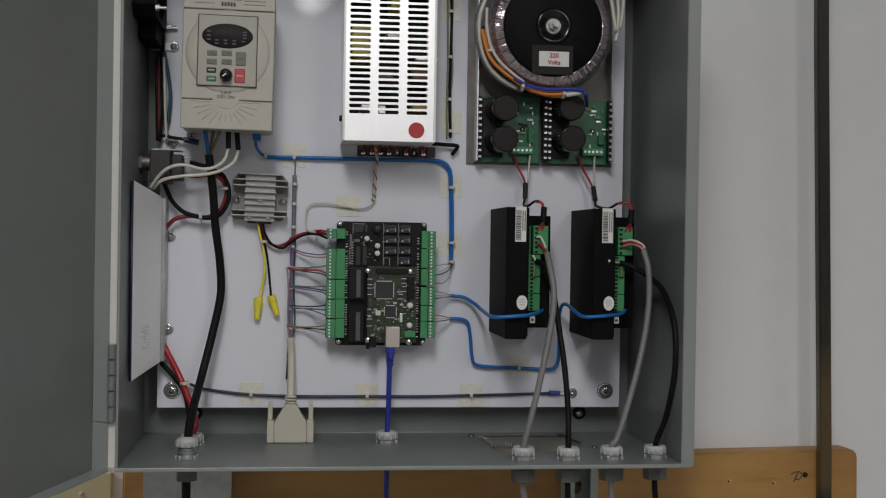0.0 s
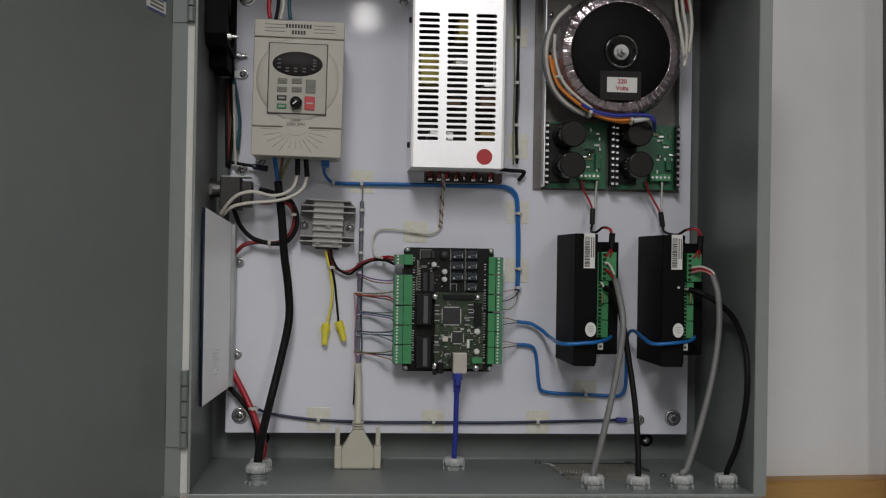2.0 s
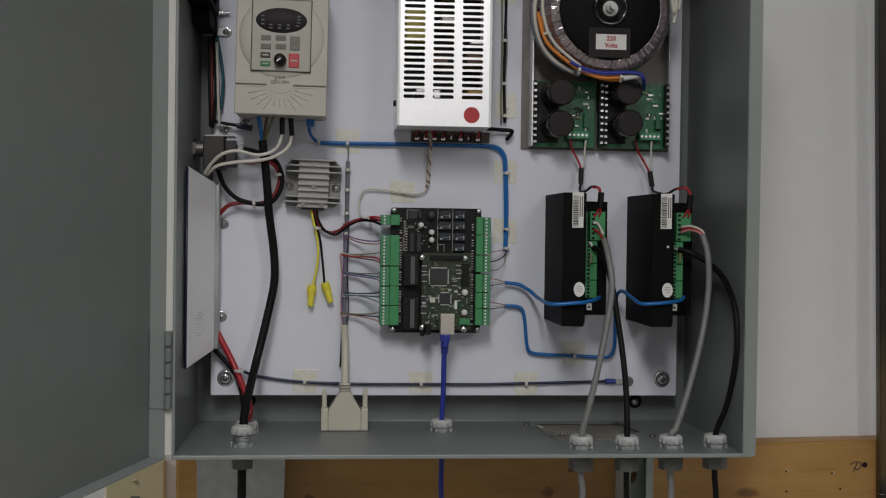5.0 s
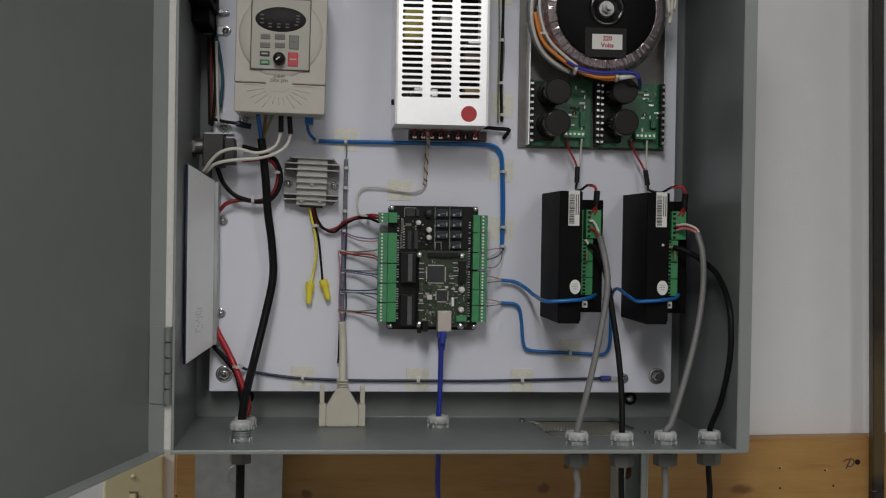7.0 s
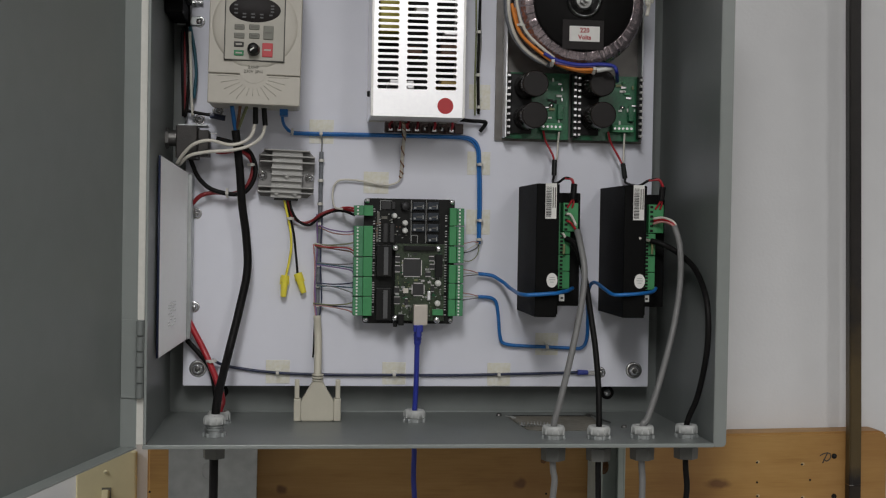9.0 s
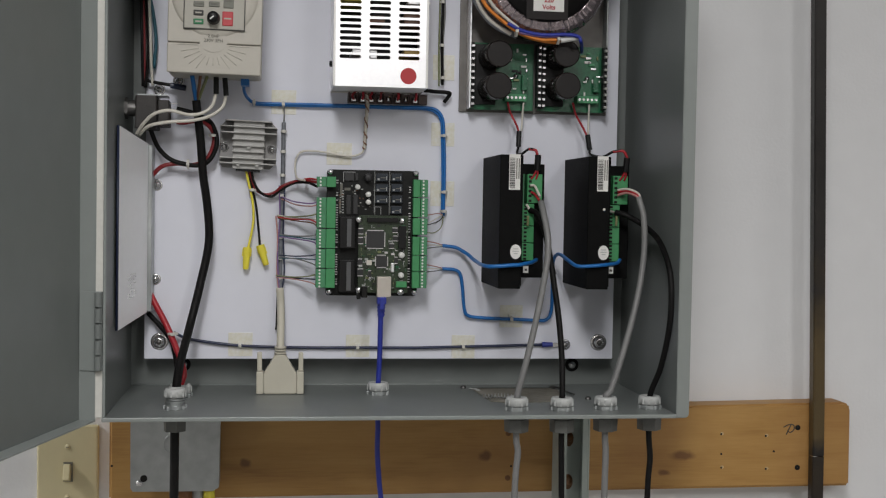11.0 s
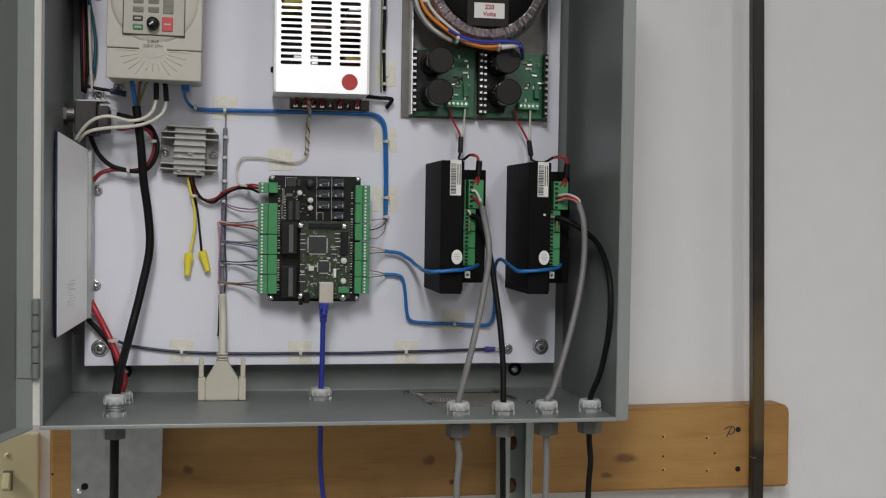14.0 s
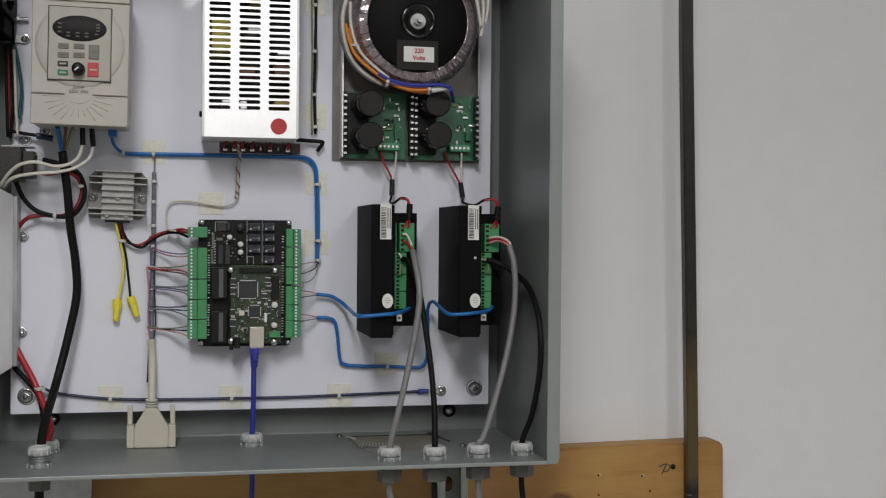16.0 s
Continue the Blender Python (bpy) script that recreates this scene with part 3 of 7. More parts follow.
# white back panel
panel = root("mounting_panel", (0.282, 0.0025, 0.0), "glossy white enamelled steel mounting panel bolted inside the enclosure", "panel")
bm = prism([(0.0008, 0), (0.5632, 0), (0.564, 0.0008), (0.564, 0.5412), (0.5632, 0.542), (0.0008, 0.542), (0, 0.5412), (0, 0.0008)], "y", 0, 0.0025, 0.0004)
part("sheet", bm, PANEL, panel)
for x in (0.0174, 0.546):
    for z in (0.0203, 0.5215):
        bolt(panel, x, 0, z, 0.0068, 0.0103)
for p in ((0.0129, 0, 0.2036), (0.0117, 0, 0.0935), (0.0153, 0, 0.3144), (0.0136, 0, 0.4292), (0.5039, 0, 0.0174), (0.2054, 0, 0.5235), (0.2777, 0, 0.5267), (0.037, 0, 0.3252)):
    bolt(panel, p[0], 0, p[2], 0.0045, 0.0068, "screw", False)


# ---- cable glands through the bottom ----
def cable_gland(x, y, label, r=0.0118, dark=GLAND_GREY, tall=0.0):
    g = root("cable_gland", (x, y, ZB), label, "cable gland", "cable glands in the enclosure bottom")
    part("locking_ring", rod((x, y, ZB), (x, y, ZB + 0.0042), r * 1.02, seg=28, bevel=0.0006), GALV, g, "zinc locking ring")
    for k in range(8):
        a = k * math.pi / 4 + 0.2
        part("lug", box(x + r * 1.05 * math.cos(a) - 0.0012, x + r * 1.05 * math.cos(a) + 0.0012, y + r * 1.05 * math.sin(a) - 0.0012, y + r * 1.05 * math.sin(a) + 0.0012, ZB, ZB + 0.0042, 0.0003), GALV, g)
    if tall:
        for k in range(3):
            part("reducing_washer", rod((x, y, ZB + 0.0042 + k * tall / 3), (x, y, ZB + 0.0038 + (k + 1) * tall / 3), r * (1.0 if k % 2 else 0.9), seg=28, bevel=0.0005), GALV, g, "plated reducing washer")
    z = ZB + tall
    prof = [(r * 0.52, 0.0045), (r * 1.0, 0.0047), (r * 1.03, 0.0115), (r * 0.94, 0.0140), (r * 0.60, 0.0140), (r * 0.52, 0.0120)]
    part("dome_nut", lathe(prof, (x, y, z), "z", 24), GLAND_WHITE, g, "pale grey dome nut")
    for k in range(10):
        a = k * math.pi / 5
        c, s = math.cos(a), math.sin(a)
        part("grip_rib", rod((x + r * c, y + r * s, z + 0.0055), (x + r * c, y + r * s, z + 0.0118), 0.0011, seg=6), GLAND_WHITE, g)
    part("flange", rod((x, y, ZB - T), (x, y, ZB - T - 0.0082), r * 0.98, seg=28, bevel=0.0006), dark, g, "round grey shoulder")
    hx = rod((x, y, ZB - T - 0.0082), (x, y, ZB - T - 0.0218), r * 1.15, r * 1.11, 6)
    bmesh.ops.rotate(hx, cent=(x, y, 0), matrix=Matrix.Rotation(radians(14), 3, "Z"), verts=hx.verts)
    part("hex_body", hx, dark, g, "dark grey hexagonal body")
    return g


GL = "pale nylon cable gland with metal locking ring in the enclosure bottom"
GLANDS = [(0.4143, -0.1536), (0.4643, -0.1562), (0.5147, -0.1514), (0.5662, -0.1466)]
for x, y in GLANDS:
    cable_gland(x, y, GL)
cable_gland(0.0473, -0.1343, "cable gland holding the thick black power cable", 0.0108, tall=0.008)
cable_gland(0.0463, -0.0509, "cable gland holding the red and black wires", 0.0118)
cable_gland(0.2716, -0.0403, "cable gland holding the dark blue network cable", 0.0118)

RAY = surface("shaded_beige_groove", (0.43, 0.405, 0.35), 0.6, 0, 0.15, 200, 20)
# ---- variable speed drive ----
YV = -0.0963
vfd = root("inverter_drive", (0.0825, 0, 0.40), "beige plastic motor inverter with keypad and oval display on the panel", "inverter")
VX0, VX1, VZ0, VZ1 = 0.0328, 0.1338, 0.3245, 0.4775
part("heat_sink_base", box(VX0 + 0.003, VX1 - 0.002, -0.03, 0, VZ0 + 0.012, VZ1 - 0.004, 0.001), ALU_MATT, vfd)
for k in range(9):
    x = VX0 + 0.01 + k * 0.0098
    part("fin", box(x, x + 0.002, -0.028, -0.001, VZ0 + 0.004, VZ0 + 0.0119), ALU_MATT, vfd)
part("housing", box(VX0, VX1, YV + 0.004, -0.0302, VZ0 + 0.0005, VZ1 - 0.0005, 0.003), BEIGE, vfd)
part("underside", box(VX0 + 0.006, VX1 - 0.006, -0.080, -0.034, VZ0 + 0.0001, VZ0 + 0.0004), BEIGE_DARK, vfd, "wiring opening underneath")
zt, zs = (0.081, -0.0963, 0.4577), (0.0797, -0.0963, 0.3572)
part("top_cover", box(VX0, VX1, YV, YV + 0.0045, zt[2] + 0.0005, VZ1, 0.0012), BEIGE, vfd)
part("front_cover", box(VX0, VX1, YV, YV + 0.0045, zs[2] + 0.0005, zt[2] - 0.0005, 0.0012), BEIGE, vfd)
part("terminal_cover", box(VX0, VX1, YV, YV + 0.0045, VZ0, zs[2] - 0.0005, 0.0012), BEIGE, vfd)
cc = (0.0828, -0.0963, 0.4068)
part("round_boss", lathe([(0.0001, -0.0027), (0.030, -0.0027), (0.037, -0.0024), (0.0435, -0.0014), (0.0466, -0.0002), (0.0470, 0.0006)], (cc[0], YV, cc[2] + 0.004), "y", 64), BEIGE, vfd, "shallow round boss behind the keypad", True)
KX0, KX1, KY0, KY1, KZ0, KZ1 = 0.0504, 0.1149, -0.0975, -0.0963, 0.3726, 0.4508
part("keypad_gap", box(KX0 - 0.0008, KX1 + 0.0008, YV - 0.0031, YV + 0.001, KZ0 - 0.0008, KZ1 + 0.0008, 0.0005), PRINT, vfd, "dark seam round the keypad")
kp = part("keypad", box(KX0, KX1, YV - 0.0036, YV, KZ0, KZ1, 0.0010), BEIGE_DARK, vfd, "beige keypad panel")
d = (0.0823, -0.0993, 0.428)
bm = lathe([(0.0001, -0.0008), (0.9, -0.0008), (1.0, 0.0004)], (0, 0, 0), "y", 48)
bm.transform(Matrix.Translation((d[0], YV - 0.0037, d[2])) @ Matrix.Diagonal((0.0288, 1, 0.0142, 1)))
part("display", bm, DISPLAY, kp, "dark oval display window")
for px, pz in ((-0.0205, 0.0045), (-0.0205, 0.0), (-0.0205, -0.0045), (-0.0115, -0.0050), (-0.0115, -0.0085), (-0.002, -0.0050), (-0.002, -0.0085), (0.0075, -0.0050), (0.0075, -0.0085), (0.0175, -0.0055), (0.019, -0.0018), (0.019, 0.0015), (0.019, 0.0048)):
    part("segment", box(d[0] + px - 0.0019, d[0] + px + 0.0019, YV - 0.0049, YV - 0.0044, d[2] + pz - 0.0008, d[2] + pz + 0.0008), SLOT_GREY, kp, "faint grey display mark")
for (x0, x1, y0, y1, z0, z1), m, lab in (
        ((0.0606, 0.0714, -0.0993, -0.099, 0.4055, 0.4115), BUTTON, "grey rubber key"), ((0.0763, 0.0878, -0.0993, -0.099, 0.4059, 0.4119), BUTTON, "grey rubber key"),
        ((0.0602, 0.0716, -0.0993, -0.099, 0.3959, 0.402), BUTTON, "grey rubber key"), ((0.0765, 0.088, -0.0993, -0.099, 0.3964, 0.4024), BUTTON, "grey rubber key"),
        ((0.0921, 0.1031, -0.0993, -0.099, 0.3956, 0.4111), BUTTON, "tall grey rubber key"), ((0.0603, 0.0711, -0.0993, -0.099, 0.3864, 0.3925), PRINT, "dark-rimmed key"),
        ((0.0605, 0.0713, -0.0993, -0.099, 0.3769, 0.383), GREEN_BUTTON, "green start key"), ((0.0912, 0.1028, -0.0993, -0.099, 0.3765, 0.3921), RED_BUTTON, "red stop key")):
    part("button", box(x0, x1, YV - 0.0048, YV - 0.003, z0, z1, 0.0009), m, kp, lab)
    part("legend", box(x0 + 0.002, x1 - 0.002, YV - 0.0051, YV - 0.0049, (z0 + z1) / 2 - 0.0008, (z0 + z1) / 2 + 0.0008), BEIGE_DARK if m is not BUTTON else PRINT_SOFT, kp)
k = (0.0819, -0.0993, 0.3842)
knob = part("knob", lathe([(0.0001, -0.013), (0.0052, -0.013), (0.0062, -0.0115), (0.0066, -0.004), (0.0072, 0.0)], (k[0], YV - 0.003, k[2]), "y", 28), BLACK_PLASTIC, kp, "black speed knob", True)
bm = box(-0.0007, 0.0007, -0.0006, 0.0, -0.001, 0.0042)
bm.transform(Matrix.Translation((k[0], YV - 0.0161, k[2])) @ Matrix.Rotation(radians(-130), 4, "Y"))
part("pointer", bm, WHITE, vfd, "white pointer line")
g = (0.101, -0.0993, 0.4445)
part("logo_block", box(g[0] - 0.0075, g[0] + 0.0035, YV - 0.0033, YV - 0.003, g[2] - 0.003, g[2] + 0.003), PRINT, kp, "dark printed emblem")
part("logo_block", box(g[0] + 0.004, g[0] + 0.008, YV - 0.0033, YV - 0.003, g[2] - 0.004, g[2] + 0.004), BUTTON, kp)
for p, w, h2 in (((0.0821, -0.0963, 0.4711), 0.0148, 0.0022), ((0.0822, -0.0963, 0.4641), 0.0082, 0.0022)):
    n = int(w / 0.0016)
    for q in range(n):
        x = p[0] - w + (q + 0.5) * 2 * w / n
        part("brand_bar", box(x - w / n * 0.72, x + w / n * 0.72, YV - 0.0003, YV + 0.0005, p[2] - h2, p[2] + h2), PRINT, vfd, "dark maker's mark, drawn as bars")
for up in (0.0095, 0.0135, 0.0173):
    for s, e in ((0.0115, 0.0345), (0.0665, 0.0905)):
        a, b = (VX0 + s, VZ1 - 0.0225 + up), (VX0 + e, VZ1 - 0.0225 + up)
        part("groove", box(a[0], b[0], YV - 0.0002, YV + 0.0005, (a[1] + b[1]) / 2 - 0.0004, (a[1] + b[1]) / 2 + 0.0004), PRINT_SOFT, vfd, "moulded line")
tp = (0.0821, -0.0963, 0.3636)
text_mesh("2.0HP", tp[0], YV - 0.0014, tp[2] + 0.0016, 0.0050, PRINT_SOFT, vfd, label="grey rating print")
text_mesh("230V 3PH", tp[0], YV - 0.0014, tp[2] - 0.0032, 0.0050, PRINT_SOFT, vfd, label="grey rating print")
sc = (0.0822, -0.0963, 0.3579)
part("sun_disc", prism(ring_outline(sc[0], sc[2] + 0.0015, 0.0150, 0.0115, 28), "y", YV - 0.0006, YV + 0.0005), BEIGE, vfd, "moulded half disc")
for a in range(0, 181, 15):
    ca, sa = math.cos(radians(a)), -math.sin(radians(a))
    r0, r1 = 0.0165, 0.036 if a not in (75, 90, 105) else 0.027
    if a in (0, 180):
        r0, r1 = 0.017, 0.039
    part("ray", tube([(sc[0] + r0 * ca, YV - 0.0001, sc[2] - 0.003 + r0 * sa * 0.8), (sc[0] + r1 * ca, YV - 0.0001, sc[2] - 0.003 + r1 * sa * 0.8)], 0.00035, 5), RAY, vfd, "moulded ray line")

vfd.rotation_euler = (0, radians(0.8), 0)

# ---- enclosed power supply ----
YP = -0.085
PX0, PX1, PZ0, PZ1 = 0.2124, 0.3189, 0.3169, 0.5248
psu = root("power_supply", (0.268, 0, 0.42), "switching power supply in a slotted aluminium case with a red dot", "power supply")
part("base", box(PX0, PX1, -0.0022, 0, PZ0, PZ1, 0.0004), ALU_MATT, psu)
for x0, x1 in ((PX0, PX0 + 0.0016), (PX1 - 0.0016, PX1)):
    part("side_wall", box(x0, x1, YP + 0.0015, -0.0024, PZ0, PZ1, 0.0004), ALU, psu)
part("top_wall", box(PX0 + 0.0018, PX1 - 0.0018, YP + 0.0015, -0.0024, PZ1 - 0.0015, PZ1), ALU_MATT, psu)
part("end_wall", box(PX0 + 0.0018, PX1 - 0.0018, YP + 0.0015, -0.024, PZ0, PZ0 + 0.0012), ALU_MATT, psu)
s00, s01, s10 = (0.2305, YP, 0.4922), (0.2330, YP, 0.3499), (0.2968, YP, 0.4925)
COLS = [s00[0] + 0.0008, (s00[0] + s10[0]) / 2 + 0.0006, s10[0] + 0.0004]
SW, SH, ROWS = 0.0120, 0.00215, 22
PITCH = (s00[2] - s01[2]) / (ROWS - 1)


def slotted_cover():
    """A plate pierced by columns of round-ended slots, with an inner wall round each slot."""
    bm = bmesh.new()
    zrow = [s01[2] + PITCH * k for k in range(ROWS)]
    xs = [PX0, (COLS[0] + COLS[1]) / 2, (COLS[1] + COLS[2]) / 2, PX1]
    z0, z1 = zrow[0] - PITCH / 2, zrow[-1] + PITCH / 2
    for ci, cx in enumerate(COLS):
        for cz in zrow:
            inner, outer = [], []
            for k in range(16):
                a = 2 * math.pi * k / 16
                c, s = math.cos(a), math.sin(a)
                inner.append((cx + (SW - SH) * (1 if c > 0 else -1) + SH * c, cz + SH * s))
                f = 1 / max(abs(c), abs(s))
                outer.append(((xs[ci] + xs[ci + 1]) / 2 + (xs[ci + 1] - xs[ci]) / 2 * max(-1, min(1, c * f)), cz + PITCH / 2 * max(-1, min(1, s * f))))
            vi = [bm.verts.new((u, YP, w)) for u, w in inner]
            vo = [bm.verts.new((u, YP, w)) for u, w in outer]
            vb = [bm.verts.new((u, YP + 0.0014, w)) for u, w in inner]
            for k in range(16):
                j = (k + 1) % 16
                bm.faces.new((vi[k], vi[j], vo[j], vo[k]))
                bm.faces.new((vi[k], vb[k], vb[j], vi[j]))
    for a, b in ((PZ0, z0), (z1, PZ1)):
        bm.faces.new([bm.verts.new(v) for v in ((PX0, YP, a), (PX1, YP, a), (PX1, YP, b), (PX0, YP, b))])
    bmesh.ops.remove_doubles(bm, verts=bm.verts, dist=2e-5)
    bmesh.ops.recalc_face_normals(bm, faces=bm.faces)
    return bm


part("slotted_cover", slotted_cover(), ALU, psu, "bright aluminium cover with rows of slots")
for x0, x1 in ((PX0 - 0.0002, PX0 + 0.0024), (PX1 - 0.0024, PX1 + 0.0002)):
    part("folded_edge", box(x0, x1, YP - 0.0006, YP - 0.0001, PZ0, PZ1, 0.0002), ALU_MATT, psu)
part("circuit_board", box(PX0 + 0.004, PX1 - 0.004, -0.010, -0.008, PZ0 + 0.004, PZ1 - 0.004), BLACK_PCB, psu)
inside = random.Random(4)
for lab, m, p, sx, sz, dep in (("yellow-taped transformer", YTAPE, (0.2404, -0.04, 0.4364), 0.016, 0.018, 0.042), ("yellow-taped choke", YTAPE, (0.2758, -0.04, 0.4858), 0.007, 0.010, 0.042),
                               ("brown film capacitor", BROWN, (0.3083, -0.04, 0.3995), 0.014, 0.006, 0.045), ("tan film capacitor", STICK, (0.3089, -0.04, 0.362), 0.014, 0.004, 0.046),
                               ("silver heat sink", ALU_MATT, (0.2738, -0.04, 0.4455), 0.009, 0.004, 0.046), ("silver clip", ALU, (0.2431, -0.04, 0.3603), 0.007, 0.0035, 0.048), ("silver clip", ALU, (0.3107, -0.04, 0.4177), 0.013, 0.002, 0.050),
                               ("silver clip", ALU, (0.2599, -0.04, 0.358), 0.004, 0.005, 0.048), ("orange choke", BROWN, (0.2625, -0.04, 0.3983), 0.010, 0.004, 0.046)):
    part("component", box(p[0] - 0.002 - sx, p[0] - 0.002 + sx, -dep - 0.026, -0.0102, p[2] - 0.004 - sz, p[2] - 0.004 + sz, 0.001), m, psu, lab)
rd = (0.2969, YP, 0.3300)
part("red_sticker", rod((rd[0], YP, rd[2]), (rd[0], YP - 0.0005, rd[2]), 0.0091, seg=40), RED_DOT, psu, "round red sticker")
for q in ((0.2091, -0.03, 0.4906), (0.2097, -0.03, 0.3445)):
    part("side_screw", lathe([(0.0001, -0.0032), (0.003, -0.003), (0.0036, -0.0012), (0.0036, 0)], (PX0, -0.055, q[2]), "x", 14), BLACK_PLASTIC, psu)
TERMINAL = surface("brown_phenolic_block", (0.045, 0.020, 0.016), 0.45, 0, 0.3, 200, 30)
TB = root("terminal_block", (0.28, -0.01, 0.313), "dark brown barrier terminal block with red wire ends", "terminal block")
part("strip", box(0.2334, 0.3279, -0.008, 0, 0.3050, 0.3167, 0.0005), TERMINAL, TB)
for k in range(9):
    x = 0.2345 + k * 0.0104
    part("barrier", box(x - 0.0008, x + 0.0008, -0.0165, -0.008, 0.3050, 0.3167), TERMINAL, TB)
    if k < 8:
        part("terminal_screw", lathe([(0.0001, -0.0035), (0.0027, -0.0032), (0.0032, 0)], (x + 0.0052, -0.008, 0.3105), "y", 12), STEEL, TB)
        if k not in (4, 6):
            part("wire_lug", box(x + 0.0026, x + 0.0080, -0.0175, -0.0155, 0.3060, 0.3092, 0.0006), STEEL, TB, "plated fork lug")
            part("wire_end", tube([(x + 0.0052, -0.0165, 0.3085), (x + 0.0036 + 0.0024 * (k % 2), -0.0195, 0.3125), (x + 0.0060, -0.0195, 0.3160), (x + 0.0085 - 0.002 * (k % 3), -0.016, 0.3190)], 0.0015, 7), RED if k % 3 else DARK_RED, TB, "red wire end at a terminal")

# ---- step-down converter with fins ----
dc = root("voltage_converter", (0.118, 0, 0.25), "finned aluminium voltage converter block screwed to the panel", "converter")
DX0, DX1, DZ0, DZ1 = 0.0848, 0.1506, 0.222, 0.279
bm = prism([(DX0 + 0.004, DZ0 + 0.003), (DX1 - 0.007, DZ0 + 0.003), (DX1, DZ0 + 0.010), (DX1, DZ1 - 0.006), (DX1 - 0.006, DZ1), (DX0 + 0.006, DZ1), (DX0, DZ1 - 0.006), (DX0, DZ0 + 0.008)], "y", -0.004, 0)
part("base_flange", bm, DARK_ALU, dc, "dull grey mounting flange")
part("core", box(DX0 + 0.0158, DX1 - 0.0142, -0.0195, -0.004, DZ0 + 0.0015, DZ1 + 0.0005, 0.0008), FIN_ALU, dc)
for z, u0, u1 in ((0.0080, 0.0010, 0.0000), (0.0140, 0.0010, 0.0000), (0.0215, 0.0150, 0.0135), (0.0285, 0.0150, 0.0135), (0.0360, 0.0150, 0.0135), (0.0435, 0.0020, 0.0000), (0.0505, 0.0010, 0.0000), (0.0572, 0.0060, 0.0060)):
    part("fin", box(DX0 + u0, DX1 - u1, -0.0245, -0.004, DZ0 + z - 0.0008, DZ0 + z + 0.0008, 0.0004), FIN_ALU, dc)
for u, z in ((0.034, 0.0275), (0.0225, 0.0072), (0.044, 0.0072)):
    part("screw_boss", rod((DX0 + u, -0.004, DZ0 + z), (DX0 + u, -0.0235, DZ0 + z), 0.0025, seg=14), FIN_ALU, dc)
part("potting", box(DX0 + 0.02, DX1 - 0.018, -0.017, -0.003, DZ0 - 0.001, DZ0 + 0.0014), BLACK_PLASTIC, dc, "black potting where the wires leave")
for p in ((0.0898, -0.004, 0.2487), (0.1453, -0.004, 0.2485)):
    bolt(dc, p[0], -0.004, p[2], 0.0042, 0.0058, "screw", False)
dc.rotation_euler = (0, radians(1.7), 0)

# ---- transformer tray, toroid and capacitor boards ----
tray = root("transformer_tray", (0.457, 0, 0.41), "folded steel tray carrying the transformer and capacitor boards", "tray")
TX0, TX1, TZ0, TZ1 = 0.3668, 0.5485, 0.2985, 0.538
part("tray_floor", box(TX0, TX1, -0.0030, -0.0002, TZ0, TZ1, 0.0004), TRAY_STEEL, tray)
part("left_flange", box(TX0 + 0.0088, TX0 + 0.0106, -0.026, -0.0030, TZ0 + 0.003, TZ1, 0.0004), ALU, tray, "bright upright left flange")
part("right_flange", box(TX1 - 0.0062, TX1 - 0.0046, -0.022, -0.0030, TZ0 + 0.003, TZ1, 0.0004), GALV, tray)
part("screw", lathe([(0.0001, -0.003), (0.003, -0.0028), (0.004, -0.0008), (0.004, 0)], (0.3855, -0.003, 0.513), "y", 14), STEEL, tray)

tor = root("toroidal_transformer", (0.4572, -0.003, 0.4572), "large film-wrapped toroidal transformer with a 220 volts label", "transformer")
TC = (0.4572, 0.4572)
bm = bmesh.new()
NS, TURNS = 18, 54
rings = []
rt = random.Random(7)
angles = []
for i in range(TURNS):
    a0 = 2 * math.pi * (i + rt.uniform(-0.25, 0.25)) / TURNS
    lift = rt.uniform(0.0002, 0.0012)
    angles += [(a0, 0.0), (a0 + 0.25 * 2 * math.pi / TURNS, lift), (a0 + 0.42 * 2 * math.pi / TURNS, lift * 0.8)]
NT = len(angles)
for a, g in angles:
    ring = []
    for k in range(NS):
        b = 2 * math.pi * k / NS
        c, s = math.cos(b), math.sin(b)
        p = 0.5
        w = rt.uniform(-0.0002, 0.0002)
        cr = math.copysign(abs(c) ** p, c) * (0.0275 + g + w) + 0.0485
        cy = math.copysign(abs(s) ** p, s) * (0.034 + g + w) - 0.0385
        ring.append(bm.verts.new((TC[0] + cr * math.cos(a), cy, TC[1] + cr * math.sin(a))))
    rings.append(ring)
for i in range(NT):
    for k in range(NS):
        bm.faces.new((rings[i][k], rings[i][(k + 1) % NS], rings[(i + 1) % NT][(k + 1) % NS], rings[(i + 1) % NT][k]))
bmesh.ops.recalc_face_normals(bm, faces=bm.faces)
part("winding", bm, FILM, tor, "purple-brown film-wrapped winding")
part("rubber_disc", lathe([(0.018, -0.0768), (0.0573, -0.0768), (0.0588, -0.0755), (0.0588, -0.0725)], (TC[0], 0, TC[1]), "y", 72), DISC, tor, "matt black rubber disc")
part("cup_washer", lathe([(0.0075, -0.0735), (0.010, -0.0742), (0.0165, -0.0788), (0.0192, -0.0794), (0.0208, -0.078), (0.0212, -0.0768)], (TC[0], 0, TC[1]), "y", 48), GLOSS_BLACK, tor, "glossy black dished washer", True)
part("spacer", rod((TC[0], -0.07, TC[1]), (TC[0], -0.0745, TC[1]), 0.012, seg=24), BLACK_PLASTIC, tor)
part("washer", rod((TC[0], -0.0745, TC[1]), (TC[0], -0.076, TC[1]), 0.0088, seg=28, bevel=0.0004), WORN_ZINC, tor)
